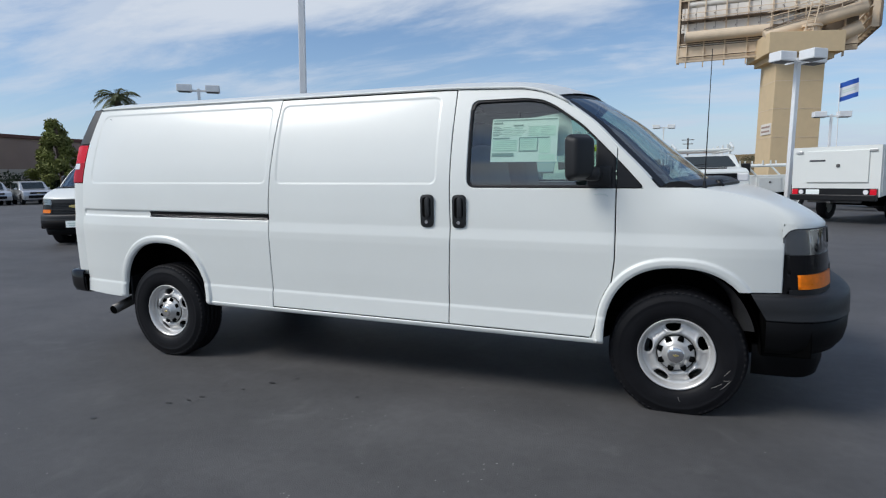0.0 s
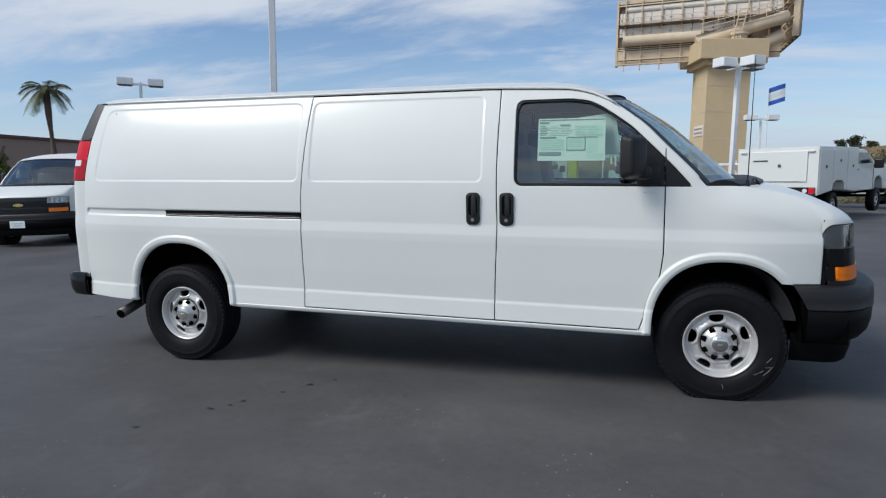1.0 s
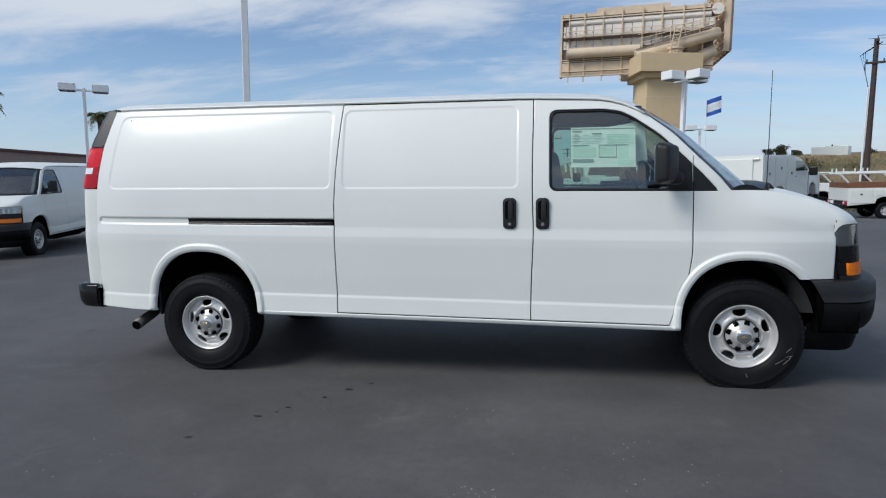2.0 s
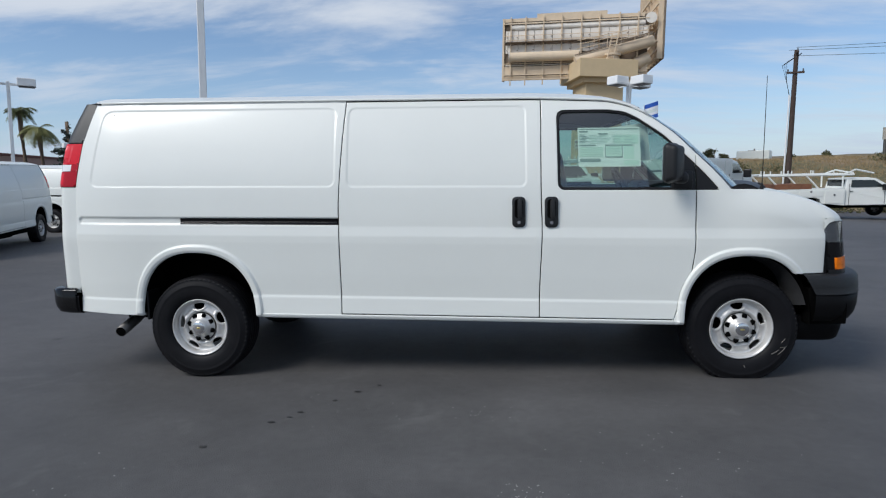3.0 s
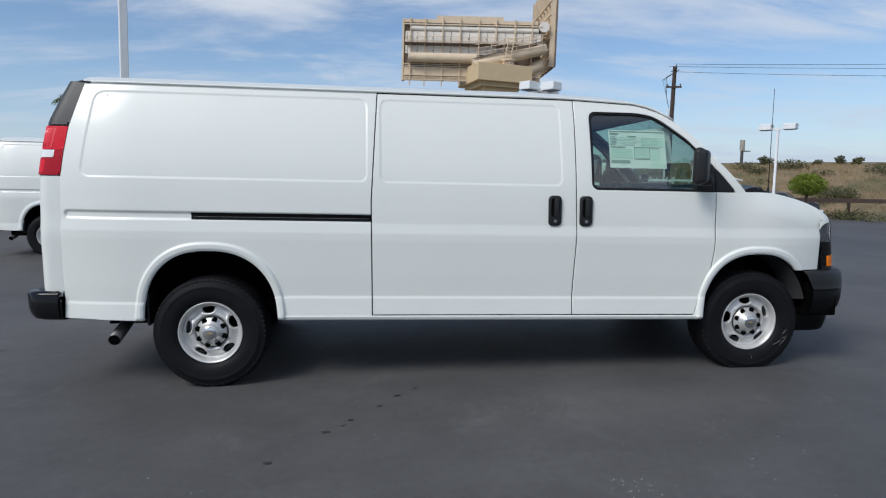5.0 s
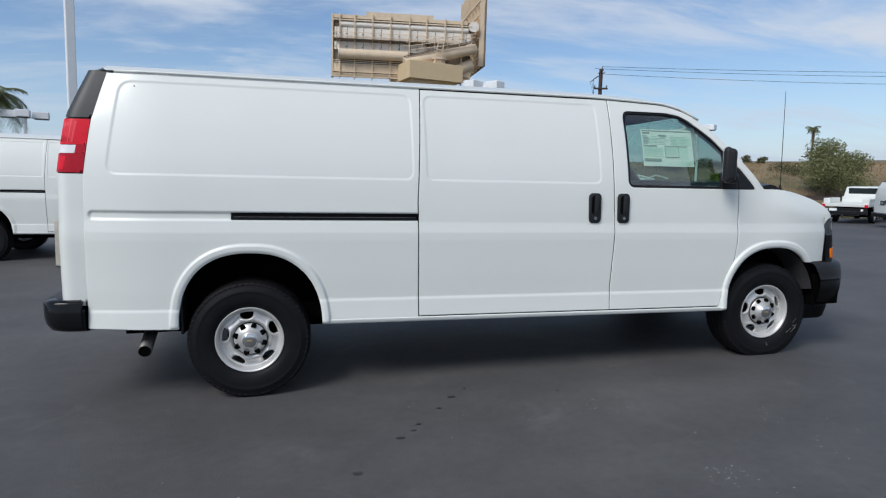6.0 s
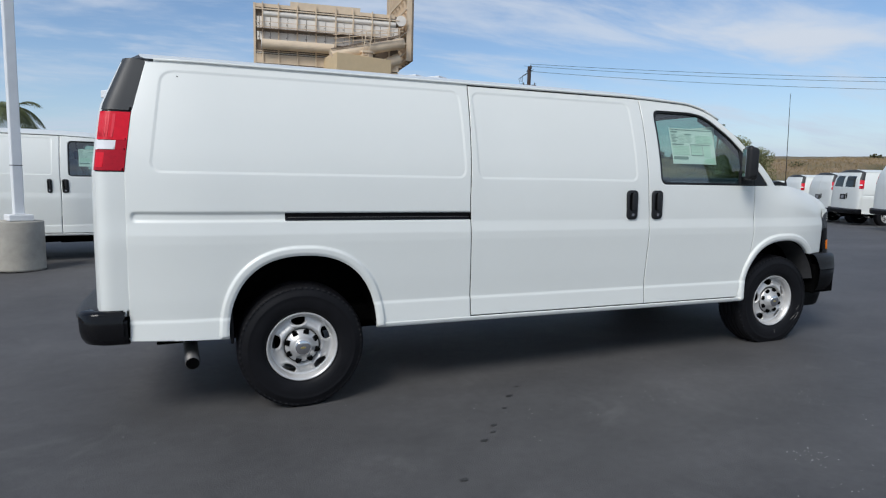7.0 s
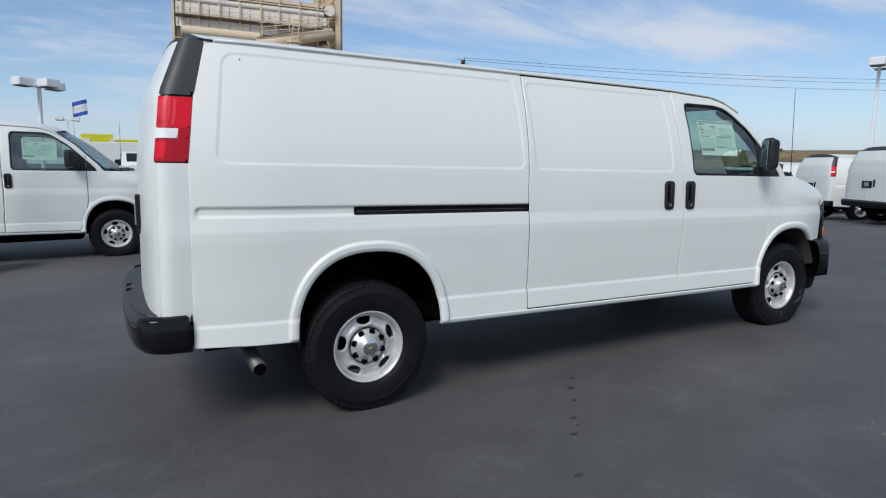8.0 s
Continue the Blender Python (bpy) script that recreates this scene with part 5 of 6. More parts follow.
part("concrete_base", lathe([(0.002, 0), (0.310, 0), (0.306, 0.03), (0.305, 0.35), (0.303, 0.69), (0.296, 0.705), (0.002, 0.708)], 48), CONCRETE, post, "round bare concrete pier")
post.children[0].rotation_euler = (radians(90), 0, 0)
quarter_turn = Matrix.Rotation(radians(28), 4, "Z")
part("base_plate", box((0.30, 0.30, 0.09), (0, 0, 0.755), 0.012, 2, quarter_turn), WHITEPOLE, post)
part("pole", box((0.127, 0.127, 7.2), (0, 0, 4.4), 0.012, 2, quarter_turn), WHITEPOLE, post)
part("pole_band", box((0.131, 0.131, 0.012), (0, 0, 1.5), 0, 2, quarter_turn), METAL, post)
for sx in (-1, 1):
    part("lamp_head", box((0.62, 0.46, 0.24), (sx * 0.68, 0, 7.95), 0.03), WHITEPOLE, post)
part("arm", box((1.0, 0.08, 0.08), (0, 0, 7.9)), WHITEPOLE, post)

for at, h, turn, n in (((-16.5, 16.47, 0), 5.5, 38, 2), ((-4.2, 24.2, 0), 4.5, 38, 3), ((2.0, 49.0, -0.3), 5.2, 0, 2),
                       ((11.0, 33.4, -0.9), 5.0, 8, 2), ((22.0, 25.0, -1.1), 5.2, -52, 2), ((-24.4, 30.9, 0), 4.0, 50, 2), ((25.5, 9.3, -0.6), 6.0, 20, 2), ((-5.6, 55, 0), 5.1, 0, 2), ((-11.6, 24.7, 0), 3.98, 15, 3)):
    lamp_post(at, h, turn, n)
lamp_post((7.08, 18.0, ground_z(7.08, 18.0)), 5.02, 35, 3, 0.145)


def flag(at, height, turn, size=1.35):
    t = thing("flag_pole", "blue and white flag with unreadable print on a thin pole", "flag", at=pose(*at, 0, 0, turn))
    part("pole", rod((0, 0, 0), (0, 0, height), 0.03, 0.02, 8), WHITEPOLE, t)
    wav = lambda a, b: (a * size, 0.06 * math.sin(a * 6 + b), height - 1.55 * size * 0.75 + b * size + 0.30 * a * size)
    for z0, z1, m in ((0.0, 0.28, BLUE), (0.28, 0.85, FLAGWHITE), (0.85, 1.15, BLUE)):
        part("flag_band", solid(grid(wav, list(np.linspace(0, 1, 9)), list(np.linspace(z0, z1, 4))), 0.004, (0, 1, 0)), m, t)
    for z in (0.48, 0.60):
        part("flag_print", grid(lambda a, b: (wav(a, b)[0], wav(a, b)[1] - 0.006, wav(a, b)[2]), list(np.linspace(0.15, 0.85, 7)), [z, z + 0.06]), INKPALE, t)
    return t


flag((11.35, 33.0, -0.9), 6.55, 0, 0.84)
flag((-5.1, 55.8, 0.0), 6.5, 0, 1.1)

# ---------------------------------------------------------------- billboard on a clad column
bb = thing("billboard", "large tan steel billboard seen from behind on a square stucco column", "billboard", at=stand(11.6, 53.5, -1.2, 12))
z0 = 1.2
part("column", box((3.6, 3.6, 11.3), (0, 0, 5.65), 0.03), TAN, bb, "tan stucco clad square column")
for z in (2.6, 4.9, 7.2, 9.4):
    part("column_joint", box((3.63, 3.63, 0.05), (0, 0, z)), TANSTEEL, bb)
plaque = part("column_sign", box((0.06, 2.3, 0.9), (-1.83, -0.55, 5.6), 0.01), PALESTEEL, bb, "small stone-coloured sign with unreadable lettering")
for k in range(2):
    part("sign_text", box((0.02, 1.9, 0.14), (-1.868, -0.55, 5.78 - 0.35 * k)), BROWN, plaque)
part("column_cap", join(box((4.5, 4.5, 0.45), (0, 0, 11.25), 0.02), box((5.5, 5.5, 1.6), (0, 0, 12.25), 0.03)), TAN, bb, "wide tan stucco cap")
part("tube_support", rod((1.6, 0, 13.0), (1.6, 0, 15.0), 0.85, 0.85, 24), TANSTEEL, bb)
# sign panel seen from behind; local frame undoes the column's turn
panel = new("sign_panel")
panel.parent = bb
panel.matrix_local = pose(0, 0, 0, 0, 0, -12)
px0, px1, pz0, pz1, py = -9.0, 4.3, 11.7, 17.5, 0.9
panel_m = lambda x: py - 0.12 * (x - px0)
tagged(panel, "tan steel sign panel with ribs and walkways")


def along_panel(x0, x1, z, dy, t, h):
    """A beam along the back of the panel."""
    a, b = Vector((x0, panel_m(x0) - dy, z)), Vector((x1, panel_m(x1) - dy, z))
    L = (b - a).length
    return box((L, t, h), (a + b) / 2, 0, 1, Matrix.Rotation(math.atan2(b.y - a.y, b.x - a.x), 4, "Z"))


def panel_tube(x0, x1, z, dy, r):
    return rod((x0, panel_m(x0) - dy, z), (x1, panel_m(x1) - dy, z), r, r, 20)


# the sheet behind is darkened in place of shade in the open slots
part("panel_sheet", along_panel(px0, px1, (pz0 + pz1) / 2, 0.02, 0.10, pz1 - pz0 - 0.1), SHADOWSTEEL, panel, "inner sheet, dark brown painted for the shade in the slots")
part("edge_post", along_panel(px0 - 0.02, px0 + 0.16, (pz0 + pz1) / 2, 0.0, 0.7, pz1 - pz0), TANSTEEL, panel)
# boards along the top and the foot, with open slots between them
for x0, x1, za, zb, mat in ((px0, px1 - 0.4, 17.18, 17.5, TANSTEEL), (px0 + 3.2, px0 + 9.6, 17.5, 17.86, TANSTEEL), (px0 + 0.2, px1, 16.98, 17.09, PALESTEEL),
                            (px0, px1, 12.28, 13.02, TANSTEEL), (px0, px1, 11.72, 12.12, TANSTEEL), (px0 + 0.2, px1, 13.10, 13.16, PALESTEEL)):
    part("board", along_panel(x0, x1, (za + zb) / 2, 0.24, 0.10, zb - za), mat, panel)
part("lamp_cover", panel_tube(px0 + 0.8, px1 - 0.3, 16.64, 0.16, 0.26), PALESTEEL, panel, "pale rounded cover strip")
RIBS = (-8.26, -6.86, -5.19, -3.50, -1.70, -0.08, 1.72, 3.36)
for a, b in zip((px0 + 0.2,) + RIBS, RIBS + (px1,)):
    for za, zb in ((15.34, 16.36), (14.28, 15.02)):
        if b - a > 0.5:
            for u, v_ in ((a + 0.05, (a + b) / 2 - 0.02), ((a + b) / 2 + 0.02, b - 0.05)):
                part("back_plate", along_panel(u, v_, (za + zb) / 2, 0.22, 0.08, zb - za), PALESTEEL, panel, "pale steel back plate")
            c_ = (a + b) / 2
            part("plate_bolt", box((0.09, 0.04, 0.07), (c_ - 0.1, panel_m(c_) - 0.27, (za + zb) / 2 - 0.1)), SHADOWSTEEL, panel)
for x in RIBS:
    part("rib", box((0.11, 0.26, pz1 - pz0 + 0.55), (x, panel_m(x) - 0.34, (pz0 + pz1) / 2 - 0.18)), TANSTEEL, panel)
for z, dy, t, h in ((15.42, 0.52, 0.07, 0.07), (16.98, 0.45, 0.08, 0.09), (12.2, 0.50, 0.08, 0.08), (13.25, 0.50, 0.06, 0.06), (15.85, 0.52, 0.05, 0.05), (11.78, 0.5, 0.08, 0.08)):
    part("rail", along_panel(px0 + 0.1, px1, z, dy, t, h), TANSTEEL, panel)
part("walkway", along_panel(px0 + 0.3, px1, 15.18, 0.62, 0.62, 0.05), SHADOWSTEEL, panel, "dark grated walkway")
for k in range(9):
    x = px0 + 0.8 + 1.4 * k
    part("bracket", box((0.06, 0.5, 0.22), (x, panel_m(x) - 0.55, 15.08)), SHADOWSTEEL, panel)
part("torsion_tube", panel_tube(px0 + 0.65, px0 + 7.1, 13.80, 0.72, 0.46), TANSTEEL, panel, "round tan steel tube")
part("tube_cap", panel_tube(px0 + 0.60, px0 + 0.66, 13.80, 0.72, 0.50), PALESTEEL, panel)
part("torsion_tube", rod((px0 + 6.6, -1.9, 12.95), (4.6, -1.5, 14.85), 0.50, 0.50, 22), TANSTEEL, panel, "slanting tan steel tube")
part("tube_walkway", join(*[box((7.1, 0.16, 0.07), (0.95, -2.25 + 0.75 * q, 14.47), 0, 1, Matrix.Rotation(radians(-16.2), 4, "Y")) for q in (0, 1)]), SHADOWSTEEL, panel, "dark walkway along the tube")
part("collar", join(rod((0.9, -1.9, 12.4), (0.9, -1.9, 13.5), 0.62, 0.62, 22), rod((0.9, -1.9, 13.42), (0.9, -1.9, 13.6), 0.78, 0.78, 22)), TANSTEEL, panel, "flanged tan steel collar")
part("torsion_tube", rod((3.2, -0.9, 12.9), (4.4, -0.7, 13.5), 0.55, 0.55, 20), TANSTEEL, panel)
for q in (0.0, 0.55):
    part("ladder_rail", rod((0.35 + q, -2.55, 12.9), (0.75 + q, -2.55, 15.3), 0.05, 0.05, 6), TANSTEEL, panel)
for k in range(8):
    part("rung", rod((0.42 + 0.045 * k, -2.55, 13.2 + 0.27 * k), (0.97 + 0.045 * k, -2.55, 13.2 + 0.27 * k), 0.03, 0.03, 6), TANSTEEL, panel)
for dz in (0.45, 0.85, 1.2):
    part("hand_rail", rod((-2.3, -2.3, 13.55 + dz), (4.4, -2.2, 15.0 + dz * 0.9), 0.035, 0.035, 6), TANSTEEL, panel)
for k in range(6):
    x = -2.0 + 1.2 * k
    part("hand_post", rod((x, -2.3, 13.55 + 0.22 * (x + 2.3)), (x, -2.3, 14.75 + 0.2 * (x + 2.3)), 0.035, 0.035, 6), TANSTEEL, panel)
# second panel, seen along its edge
edge = new("sign_panel")
edge.parent = bb
edge.matrix_local = pose(5.7, 0.3, 0, 0, 0, 76)
tagged(edge, "second sign panel seen along its edge")
# same darkened sheet, its colour standing for shade between the ribs
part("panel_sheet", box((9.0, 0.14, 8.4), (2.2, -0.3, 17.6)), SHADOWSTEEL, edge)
part("sign_face", box((8.8, 0.03, 8.2), (2.2, -0.4, 17.6)), GREYPAINT, edge, "dark printed sign face")
for k in range(8):
    part("rib", box((0.12, 0.5, 8.4), (-2.2 + 1.25 * k, 0.02, 17.6)), TANSTEEL, edge)
for z in (13.5, 14.2, 15.0, 16.1, 17.2, 18.3, 19.6):
    part("rail", box((9.0, 0.12, 0.12), (2.2, 0.3, z)), TANSTEEL, edge)
for za, zb in ((13.6, 14.8), (15.2, 17.0), (17.4, 19.4)):
    part("board", box((9.0, 0.06, zb - za), (2.2, -0.14, (za + zb) / 2)), TANSTEEL, edge)
part("torsion_tube", rod((-2.6, 0.95, 17.0), (5.5, 0.75, 17.0), 0.48, 0.48, 20), TANSTEEL, edge)
part("tube_cap", rod((-2.66, 0.955, 17.0), (-2.58, 0.95, 17.0), 0.50, 0.50, 20), PALESTEEL, edge, "pale tube end plate")

# ---------------------------------------------------------------- utility poles and wires
for i, (x, y, top) in enumerate(((21.0, 35.3, 9.05), (95.0, 11.0, 10.2))):
    up = thing("utility_pole", "weathered wooden utility pole with a pale conduit and cross arm", "utility pole", "utility poles", at=stand(x, y, -1.3, -18))
    part("pole", rod((0, 0, -0.3), (0, 0, top + 1.3), 0.19, 0.13, 12), WOODPOLE, up)
    part("conduit", rod((-0.26, -0.05, 0), (-0.24, -0.05, top - 1.5), 0.055, 0.05, 8), WHITEPOLE, up, "pale conduit")
    part("crossarm", box((1.0, 0.12, 0.12), (0, -0.14, top - 0.1)), WOODPOLE, up)
    part("crossarm", box((0.12, 1.3, 0.12), (0, 0, top + 1.1)), WOODPOLE, up)
    for s in (-1, 1):
        part("insulator", rod((s * 0.42, -0.14, top - 0.06), (s * 0.42, -0.14, top + 0.12), 0.05, 0.04, 8), GREYPAINT, up)
        part("insulator", rod((0, s * 0.5, top + 1.12), (0, s * 0.5, top + 1.32), 0.05, 0.04, 8), GREYPAINT, up)
    for k in range(3):
        part("jumper_wire", tube([(0.3, 0.1 * k, top + 1.1), (-0.5 - 0.12 * k, 0.05 * k, top + 0.6 - 0.1 * k), (-0.45, 0, top - 0.6), (-0.25, -0.05, top - 1.5)], 0.02, 5), WIRE, up)
for k, (dz, dy) in enumerate(((0.0, -0.5), (0.03, 0.5), (-0.4, 0.1))):
    p, q = Vector((21.0, 35.3 + dy, 9.0 + dz + 0.1)), Vector((95.0, 11.0 + dy, 10.2 + dz))
    pts = [p.lerp(q, s) - Vector((0, 0, (1.2 + 0.2 * k) * 4 * s * (1 - s))) for s in np.linspace(0, 1, 40)]
    w = part("power_line", tube(pts, 0.013, 5), WIRE)
    tagged(w, "thin black overhead power line between the poles", "power line", "power lines")
for x, y, top in ((4.1, 85.5, 5.0), (36.5, 78.0, 4.0)):
    far_up = thing("utility_pole", "small distant wooden utility pole beyond the ridge", "utility pole", "utility poles", at=pose(x, y, 0))
    part("pole", rod((0, 0, -0.5), (0, 0, top + 0.5), 0.12, 0.09, 8), WOODPOLE, far_up)
    part("crossarm", box((1.6, 0.09, 0.09), (0, 0, top + 0.25)), WOODPOLE, far_up)
    part("crossarm", box((1.3, 0.09, 0.09), (0, 0, top - 0.3)), WOODPOLE, far_up)

# small cylinder sign beyond the ridge
cs = thing("pole_sign", "grey drum-shaped sign on a steel post beyond the ridge", "sign", at=pose(*far_point(-3.6, 30), 2.2))
part("post", rod((0, 0, -0.5), (0, 0, 2.2), 0.16, 0.15, 12), METAL, cs)
part("drum", rod((0, 0, 2.0), (0, 0, 3.1), 0.24, 0.24, 20), CONCRETE, cs)
part("tray", box((0.75, 0.5, 0.10), (0.4, 0, 1.95)), METAL, cs)


# ---------------------------------------------------------------- parked trucks and cars
def outline_body(profile, half, tuck, bevel=0.04):
    """Extrude a side outline across, drawing the upper part in by tuck(z)."""
    bm = bmesh.new()
    ring = [bm.verts.new((x, -half, z)) for x, z in profile]
    face = bm.faces.new(ring)
    ext = bmesh.ops.extrude_face_region(bm, geom=[face])
    for q in ext["geom"]:
        if isinstance(q, bmesh.types.BMVert):
            q.co.y = half
    bmesh.ops.recalc_face_normals(bm, faces=bm.faces)
    long_edges = [e for e in bm.edges if abs(e.verts[0].co.y - e.verts[1].co.y) < 1e-4]
    bmesh.ops.bevel(bm, geom=long_edges, offset=bevel, segments=3, affect="EDGES", profile=0.6)
    for v_ in bm.verts:
        v_.co.y *= tuck(v_.co.z)
    return bm


def plain_wheel(parent, at, side, r=0.38, mat=None):
    w = new("wheel")
    w.parent = parent
    w.location, w.rotation_euler = at, (0, 0, math.pi if side > 0 else 0)
    k = r / 0.384
    part("tyre", lathe([(0.2 * k, -0.09), (0.235 * k, -0.118), (0.31 * k, -0.124), (0.36 * k, -0.112), (r, -0.09), (r, 0.09), (0.36 * k, 0.112), (0.2 * k, 0.09)], 36), RUBBER, w)
    rim = part("rim", lathe([(0.002, -0.06), (0.05 * k, -0.075), (0.08 * k, -0.05), (0.14 * k, -0.06), (0.2 * k, -0.085), (0.215 * k, -0.10), (0.22 * k, -0.09), (0.2 * k, 0.08)], 30), mat or STEEL, w)
    for q in range(5):
        a = 2 * math.pi * q / 5
        # black plugs in the rim paint the shade of its holes
        part("rim_hole", rod((0.145 * k * math.cos(a), -0.078, 0.145 * k * math.sin(a)), (0.145 * k * math.cos(a), -0.03, 0.145 * k * math.sin(a)), 0.03 * k, 0.03 * k, 10), DARK, rim)
    return w


def side_plate(parent, name, pts, y, mat, label=""):
    """A thin plate with outline pts (x, z) on both sides of a vehicle."""
    for s in (-1, 1):
        bm = bmesh.new()
        ring = [bm.verts.new((x, s * (y - 0.028 * max(0, z - 1.1) * 2.2), z)) for x, z in pts]
        fc = bm.faces.new(ring)
        e = bmesh.ops.extrude_face_region(bm, geom=[fc])
        for q in e["geom"]:
            if isinstance(q, bmesh.types.BMVert):
                q.co.y -= s * 0.02
        part(name, bm, mat, parent, label)


def pickup(at, label, paint, bed, rack_drop=0.0, boards=True):
    t = thing("pickup_truck", label, "truck", at=at)
    tuck = lambda z: 1 - 0.12 * max(0.0, z - 1.15) / 0.8
    cab_back = 1.55 if bed != "crew" else 0.55
    cab = [(cab_back, 0.62), (3.38, 0.62), (3.42, 0.85), (3.55, 1.02), (3.9, 1.04), (4.15, 0.95), (4.28, 0.62), (4.68, 0.60), (4.74, 1.0), (4.72, 1.36), (4.45, 1.45), (3.50, 1.50), (2.90, 1.86), (2.55, 1.91), (cab_back + 0.12, 1.88), (cab_back, 1.35)]
    part("cab_body", outline_body(cab, 1.0, tuck), paint, t)
    side_plate(t, "side_window", [(cab_back + 0.25, 1.46), (3.26, 1.47), (2.80, 1.78), (cab_back + 0.28, 1.80)], 1.003, CARGLASS, "dark side window")
    part("windshield", solid(grid(lambda a, b: (3.485 - 0.55 * b + 0.03 * (1 - a * a), a * (0.84 - 0.15 * b), 1.522 + 0.33 * b), list(np.linspace(-1, 1, 9)), [0, 0.5, 1.0], False), 0.03, (-0.5, 0, -0.86)), CARGLASS, t)
    part("wiper", rod((3.47, -0.6, 1.545), (3.36, 0.05, 1.615), 0.012, 0.012, 6), BLACK, t)
    for s in (-1, 1):
        part("door_handle", box((0.14, 0.02, 0.03), (cab_back + 0.25, s * 1.005, 1.28)), BLACK, t)
        part("door_mirror", box((0.12, 0.26, 0.30), (3.15, s * 1.17, 1.45), 0.04), BLACK, t)
        part("headlamp", box((0.10, 0.34, 0.22), (4.70, s * 0.78, 1.20), 0.03), CLEAR, t)
        part("door_seam", box((0.012, 0.012, 1.15), (cab_back + 0.16, s * 1.0, 1.05)), DARK, t)
        part("door_seam", box((0.012, 0.012, 0.75), (3.25, s * 1.0, 1.05)), DARK, t)
    part("hood_scoop", box((0.10, 0.85, 0.05), (4.40, 0, 1.468), 0.02), GLOSSBLACK, t, "black hood scoop")
    part("rear_window", box((0.05, 1.52, 0.38), (cab_back + 0.06, 0, 1.63), 0.01), CARGLASS, t, "dark rear cab window")
    part("grille", box((0.08, 1.3, 0.52), (4.73, 0, 1.06), 0.02), GLOSSBLACK, t)
    part("front_bumper", box((0.24, 1.95, 0.26), (4.75, 0, 0.58), 0.06), CHROME if bed == "crew" else BLACK, t, smooth=True)
    part("chassis", join(box((6.0, 0.9, 0.16), (1.7, 0, 0.55)), box((0.2, 1.5, 0.2), (0, 0, 0.42))), DARK, t)
    # near-black blocks fill the cut arches in place of the shade inside
    part("wheel_liner", box((0.98, 1.42, 0.45), (3.88, 0, 0.84)), DARK, t); part("wheel_liner", box((1.0, 1.42, 0.42), (0, 0, 0.82)), DARK, t)
    for x in (0.0, 3.85):
        for s in (-1, 1):
            plain_wheel(t, (x, s * 0.86, 0.385), s, 0.385)
    arch_cut = [(-1.2, 0.72), (-0.48, 0.72), (-0.42, 0.92), (-0.2, 1.0), (0.2, 1.0), (0.42, 0.92), (0.48, 0.72)]
    if bed == "crew":
        part("bed", outline_body(arch_cut + [(0.54, 0.62), (0.54, 1.36), (-1.2, 1.36)], 1.0, tuck, 0.03), paint, t)
        part("rear_bumper", box((0.15, 1.9, 0.18), (-1.28, 0, 0.62), 0.03), CHROME, t)
    else:
        top = {"canopy": 1.95, "utility": 1.40, "flat": 1.18}[bed]
        if bed != "flat":
            part("service_body", outline_body([(-1.55, 0.62)] + arch_cut[1:] + [(1.5, 0.62), (1.5, top), (-1.55, top)], 1.08, lambda z: 1.0, 0.015), PAINT, t, "white steel service body")
            for x0, x1, za, zb in ((0.62, 1.44, 0.72, top - 0.08), (-0.5, 0.52, 1.05, top - 0.08), (-1.48, -0.6, 0.72, top - 0.08)):
                for s in (-1, 1):
                    d = part("locker_door", box((x1 - x0, 0.025, zb - za), ((x0 + x1) / 2, s * 1.088, (za + zb) / 2), 0.008), PAINT, t)
                    part("latch", rod((x0 + 0.5 * (x1 - x0), s * 1.10, (za + zb) / 2 + 0.1), (x0 + 0.5 * (x1 - x0), s * 1.115, (za + zb) / 2 + 0.1), 0.045, 0.045, 12), METAL, d)
        if bed == "canopy":
            rear_door = part("rear_hatch", box((0.03, 1.50, 0.84), (-1.572, -0.06, 1.42), 0.008), PAINT, t, "white rear hatch with a round latch")
            part("latch", rod((-1.61, -0.1, 1.44), (-1.58, -0.1, 1.44), 0.045, 0.045, 16), METAL, rear_door)
            part("hatch_text", box((0.006, 0.4, 0.045), (-1.59, 0.42, 1.58)), GREYPAINT, rear_door)
            for s in (-1, 1):
                part("hinge", box((0.03, 0.17, 0.06), (-1.575, s * 0.90, 1.82), 0.01), CAP, t)
        if bed == "utility":
            if boards:
                part("rust_sideboard", box((1.6, 2.06, 0.24), (-0.75, 0, 1.53)), RUST, t, "rust-coloured timber side boards")
            rack = [rod((-2.3, s * 0.98, 2.05), (1.9, s * 0.98, 2.05), 0.045, 0.045, 8) for s in (-1, 1)]
            rack += [rod((x, -1.0, 2.1), (x, 1.0, 2.1), 0.04, 0.04, 8) for x in (-2.2, -1.3, -0.4, 0.5, 1.4)]
            rack += [rod((x0, s * 0.98, 1.45), (x1, s * 0.98, 2.05), 0.04, 0.04, 8) for s in (-1, 1) for x0, x1 in ((-1.35, -1.9), (0.35, -0.2), (1.42, 1.42))]
            rack += [rod((x, s * 0.98, 2.05), (x, s * 0.98, 2.28), 0.03, 0.03, 6) for s in (-1, 1) for x in (-2.2, -1.3, -1.0, 0.0, 1.0)]
            rack += [rod((1.4, s * 0.98, 2.05), (2.0, s * 0.9, 2.28), 0.04, 0.04, 8) for s in (-1, 1)] + [rod((2.0, s * 0.9, 2.28), (2.8, s * 0.85, 2.10), 0.04, 0.04, 8) for s in (-1, 1)]
            part("ladder_rack", join(*rack), PAINT, t, "white pipe ladder rack").location.z -= rack_drop
        if bed == "flat":
            part("flat_deck", box((3.1, 2.1, 0.16), (0.0, 0, 0.98), 0.02), PAINT, t, "white flat deck")
            part("head_board", box((0.08, 2.0, 0.3), (1.45, 0, 1.20), 0.02), PAINT, t)
